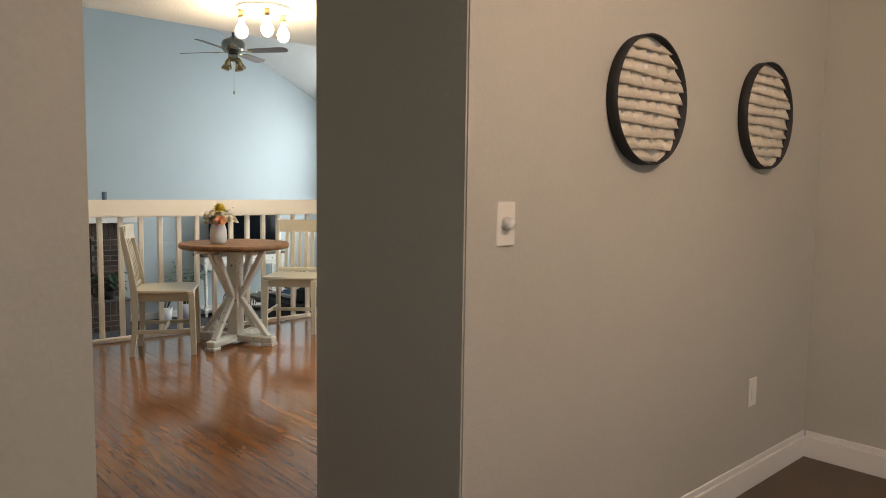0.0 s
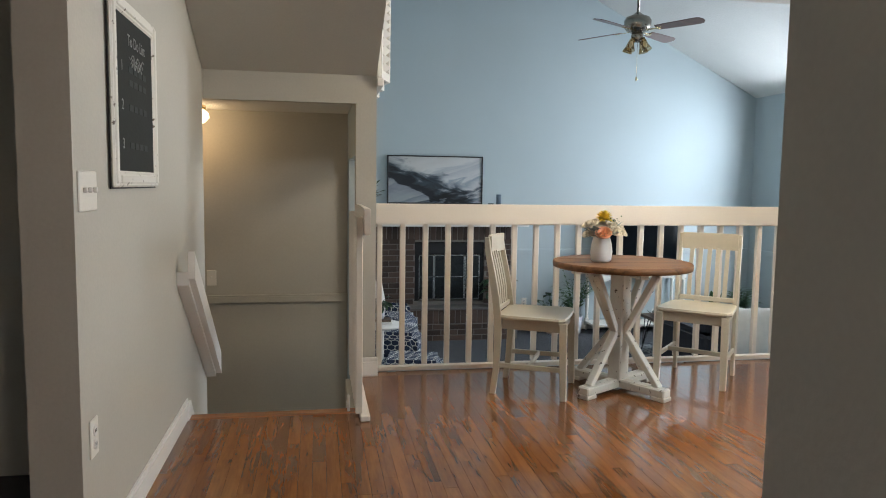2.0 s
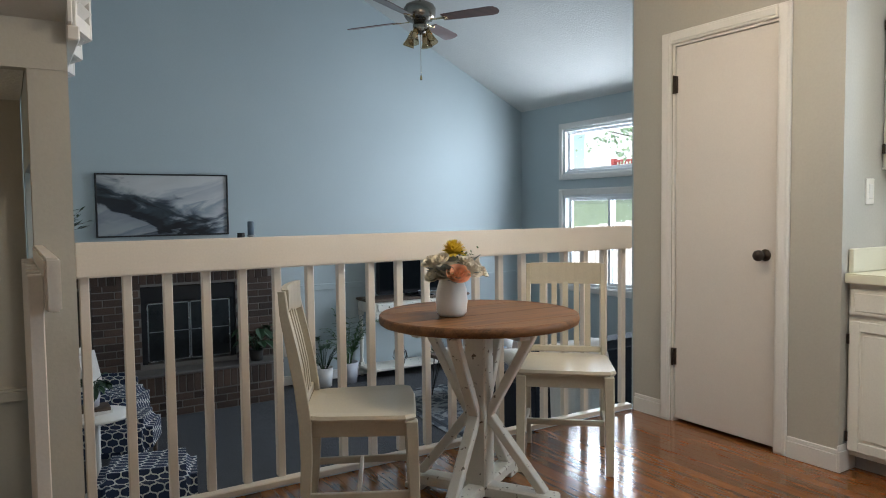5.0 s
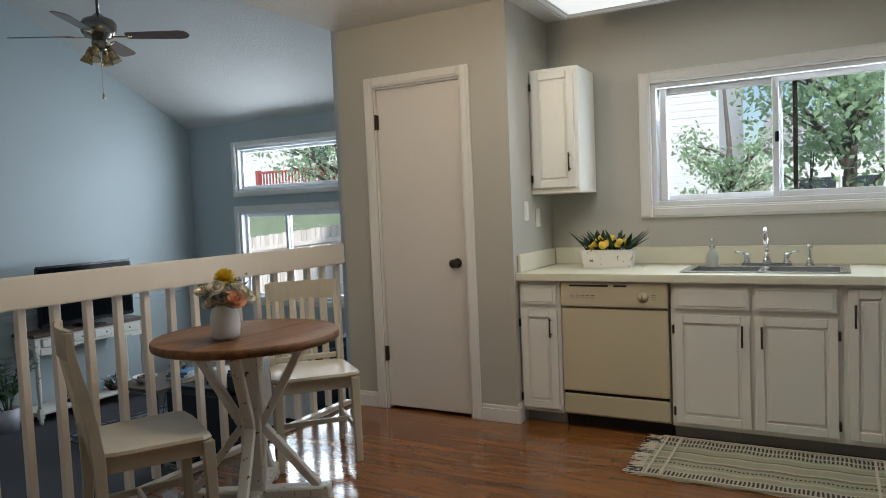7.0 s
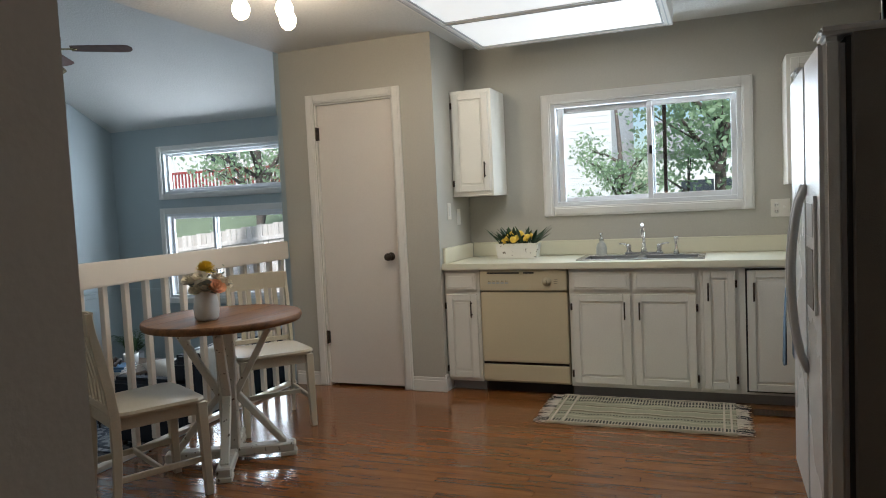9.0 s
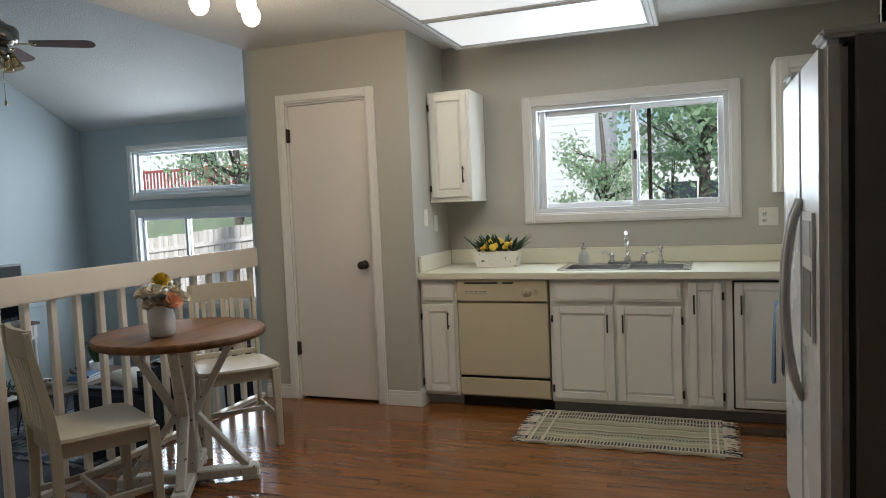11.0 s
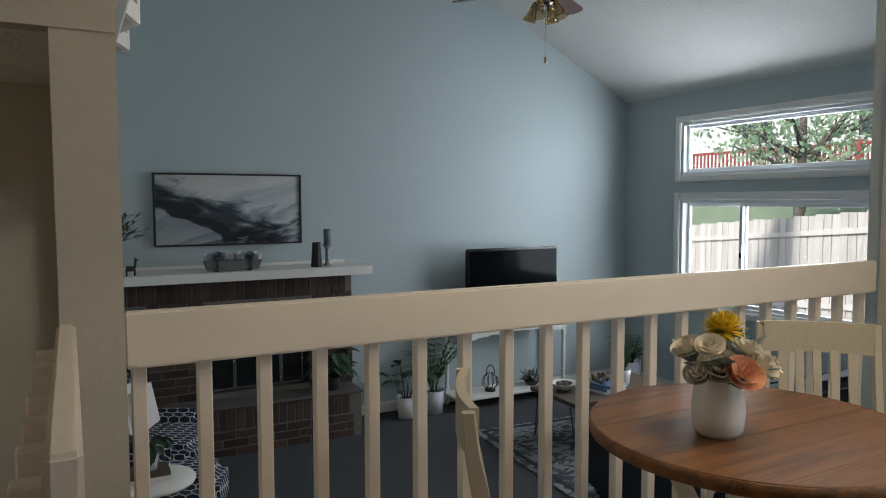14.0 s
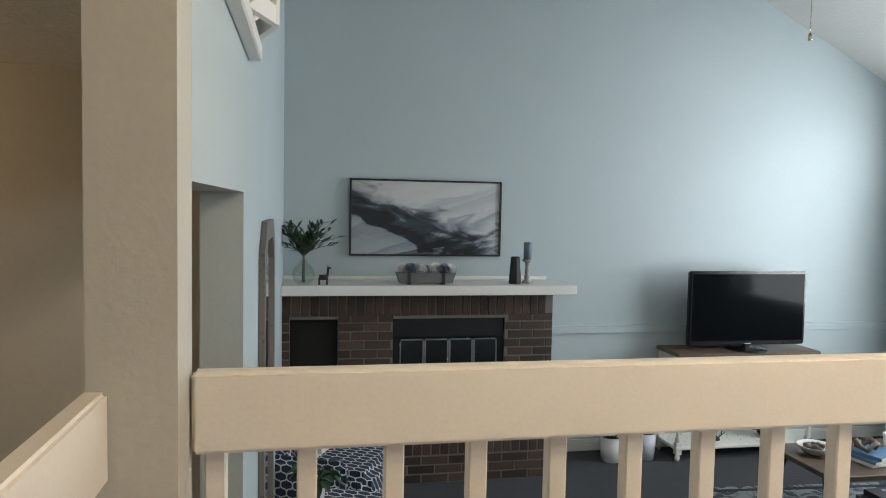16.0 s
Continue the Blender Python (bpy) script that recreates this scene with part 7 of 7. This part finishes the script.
# Low wing built far taller, its upper wall standing in for bright sky.
hw = house((22.5, 8.6, -0.9), 3.4, 6, 7.0, "white sided grey-roofed house wing, raised to stand for bright sky", [(0.6, 1.3, 0.8, 1.1)])
hs = house((24, 19.5, -0.9), 15, 8, 7.5, "tall white sided house with a red deck behind the trees", [(-1.6, 4.2, 1.0, 1.1), (2.5, 4.2, 1.2, 1.1), (-4.0, 4.2, 0.9, 1.0)], 2.0)
house((24.5, 2.6, -0.9), 6.4, 6, 3.5, "white house with green doors behind the large tree", [(2.0, 1.1, 0.95, 1.5), (0.9, 1.1, 0.95, 1.5), (-1.4, 1.5, 1.0, 1.0)])
dk = thing("deck", (21.4, 18.3, 1.2), "red stained raised wooden deck with balusters on the white house", "deck")
part("platform", Bx(0, 2.5, -4.5, 4.5, 0.55, 0.72), REDP, dk)
part("top_rail", Bx(-0.06, 0.06, -4.5, 4.5, 1.62, 1.70), REDP, dk)
part("bottom_rail", Bx(-0.03, 0.03, -4.5, 4.5, 0.80, 0.85), REDP, dk)
me = None
for i in range(60):
    y = -4.45 + 0.151 * i
    if me is None:
        me = part("baluster", Bx(-0.02, 0.02, -0.025, 0.025, 0.0, 0.78), REDP, dk, loc=(0, y, 0.85)).data
    else:
        part("baluster", me, REDP, dk, loc=(0, y, 0.85))
for y in (-4.4, -1.5, 1.5, 4.4):
    part("post", Bx(-0.08, 0.08, y - 0.08, y + 0.08, -2.1, 1.75), REDP, dk)


# ---- bricks of the fireplace ----
BL, BH, MJ = 0.194, 0.058, 0.010
brick_mesh = {}


def brick(x0, x1, z0, z1, y, depth=0.03):
    """One brick whose face stands at y, as a part of the fireplace."""
    key = (round(x1 - x0, 3), round(z1 - z0, 3))
    loc = ((x0 + x1) / 2 - OX, y - OY + 0.001 * ((int(x0 * 977) + int(z0 * 571)) % 4), z0 - OZ)
    if key not in brick_mesh:
        w, h = key
        o = part("brick", Bx(-w / 2, w / 2, 0, depth, 0, h, bevel=0.003), BRICK, FP, loc=loc)
        brick_mesh[key] = o.data
    else:
        part("brick", brick_mesh[key], BRICK, FP, loc=loc)


def course(x0, x1, z, y, shift, holes=()):
    x = x0 - (0.102 if shift else 0)
    while x < x1 - 0.02:
        a, b = max(x, x0), min(x + BL, x1)
        if b - a > 0.03 and not any(b > h[0] + 0.005 and a < h[1] - 0.005 and z + BH > h[2] + 0.005 and z < h[3] - 0.005 for h in holes):
            brick(a, b, z, z + BH, y)
        elif b - a > 0.03:
            for h in holes:
                if z + BH > h[2] + 0.005 and z < h[3] - 0.005:
                    if a < h[0] - 0.03 and b > h[0]:
                        brick(a, h[0], z, z + BH, y)
                    if b > h[1] + 0.03 and a < h[1]:
                        brick(h[1], b, z, z + BH, y)
        x += BL + MJ


HO = ((2.80, 3.16, -0.25, 0.49), (3.57, 4.45, -0.25, 0.49))
for i in range(12):
    course(FX0, FX1, -0.28 + 0.068 * i, FY, i % 2, HO)
x = FX0 + 0.004
while x + BH < FX1:
    brick(x, x + BH, 0.515, 0.515 + 0.165, FY)
    x += BH + 0.010
for i in range(3):
    course(FX0, 4.75, FL + 0.005 + 0.068 * i, 10.862, i % 2)
x = FX0 + 0.004
while x + BH < 4.75:
    brick(x, x + BH, FL + 0.212, FL + 0.372, 10.862)
    x += BH + 0.010

# ---- oak floor boards ----
BW = 0.0571
rnd = random.Random(2)
rows_x = []
x = 1.742
while x < 6.27:
    rows_x.append(x)
    x += BW
near, far_boards = [], []
for x in rows_x:
    x1 = min(x + BW - 0.0005, 6.28)
    y0 = 2.862
    end = 6.20 if x < 2.59 else 7.0
    y = y0 - rnd.uniform(0, 0.9)
    while y < end:
        ln = rnd.uniform(0.45, 1.35)
        a, b = max(y, y0), min(y + ln - 0.0008, end)
        if b - a > 0.05:
            (near if (2.1 < x < 5.75 and a > 3.6) else far_boards).append((x, x1, a, b))
        y += ln
near.sort(key=lambda q: (q[0] + q[1] - 6.6) ** 2 * 0.25 + ((q[2] + q[3]) / 2 - 5.2) ** 2)
far_boards += near[300:]
tops = [rnd.uniform(-0.0003, 0.0002) for _ in near]
for (x0, x1, a, b), t in zip(near[:300], tops):
    part("floor_board", Bx(-(x1 - x0) / 2, (x1 - x0) / 2, -(b - a) / 2, (b - a) / 2, -0.011, t, bevel=0.0007), OAK, floor, loc=((x0 + x1) / 2, (a + b) / 2, 0))
vs, fs = [], []
for x0, x1, a, b in far_boards:
    t = rnd.uniform(-0.0003, 0.0002)
    k = len(vs)
    e = 0.0007
    vs += [(x0, a, -0.011), (x1, a, -0.011), (x1, b, -0.011), (x0, b, -0.011), (x0, a, t - e), (x1, a, t - e), (x1, b, t - e), (x0, b, t - e), (x0 + e, a + e, t), (x1 - e, a + e, t), (x1 - e, b - e, t), (x0 + e, b - e, t)]
    for p, q in ((0, 4), (4, 8)):
        for i in range(4):
            j = (i + 1) % 4
            fs.append((k + p + i, k + p + j, k + q + j, k + q + i))
    fs.append((k + 8, k + 9, k + 10, k + 11))
me = bpy.data.meshes.new("floor_boards_far")
me.from_pydata(vs, [], fs)
me.materials.append(OAK)
part("floor_boards_far", me, OAK, floor, kind="stuff")
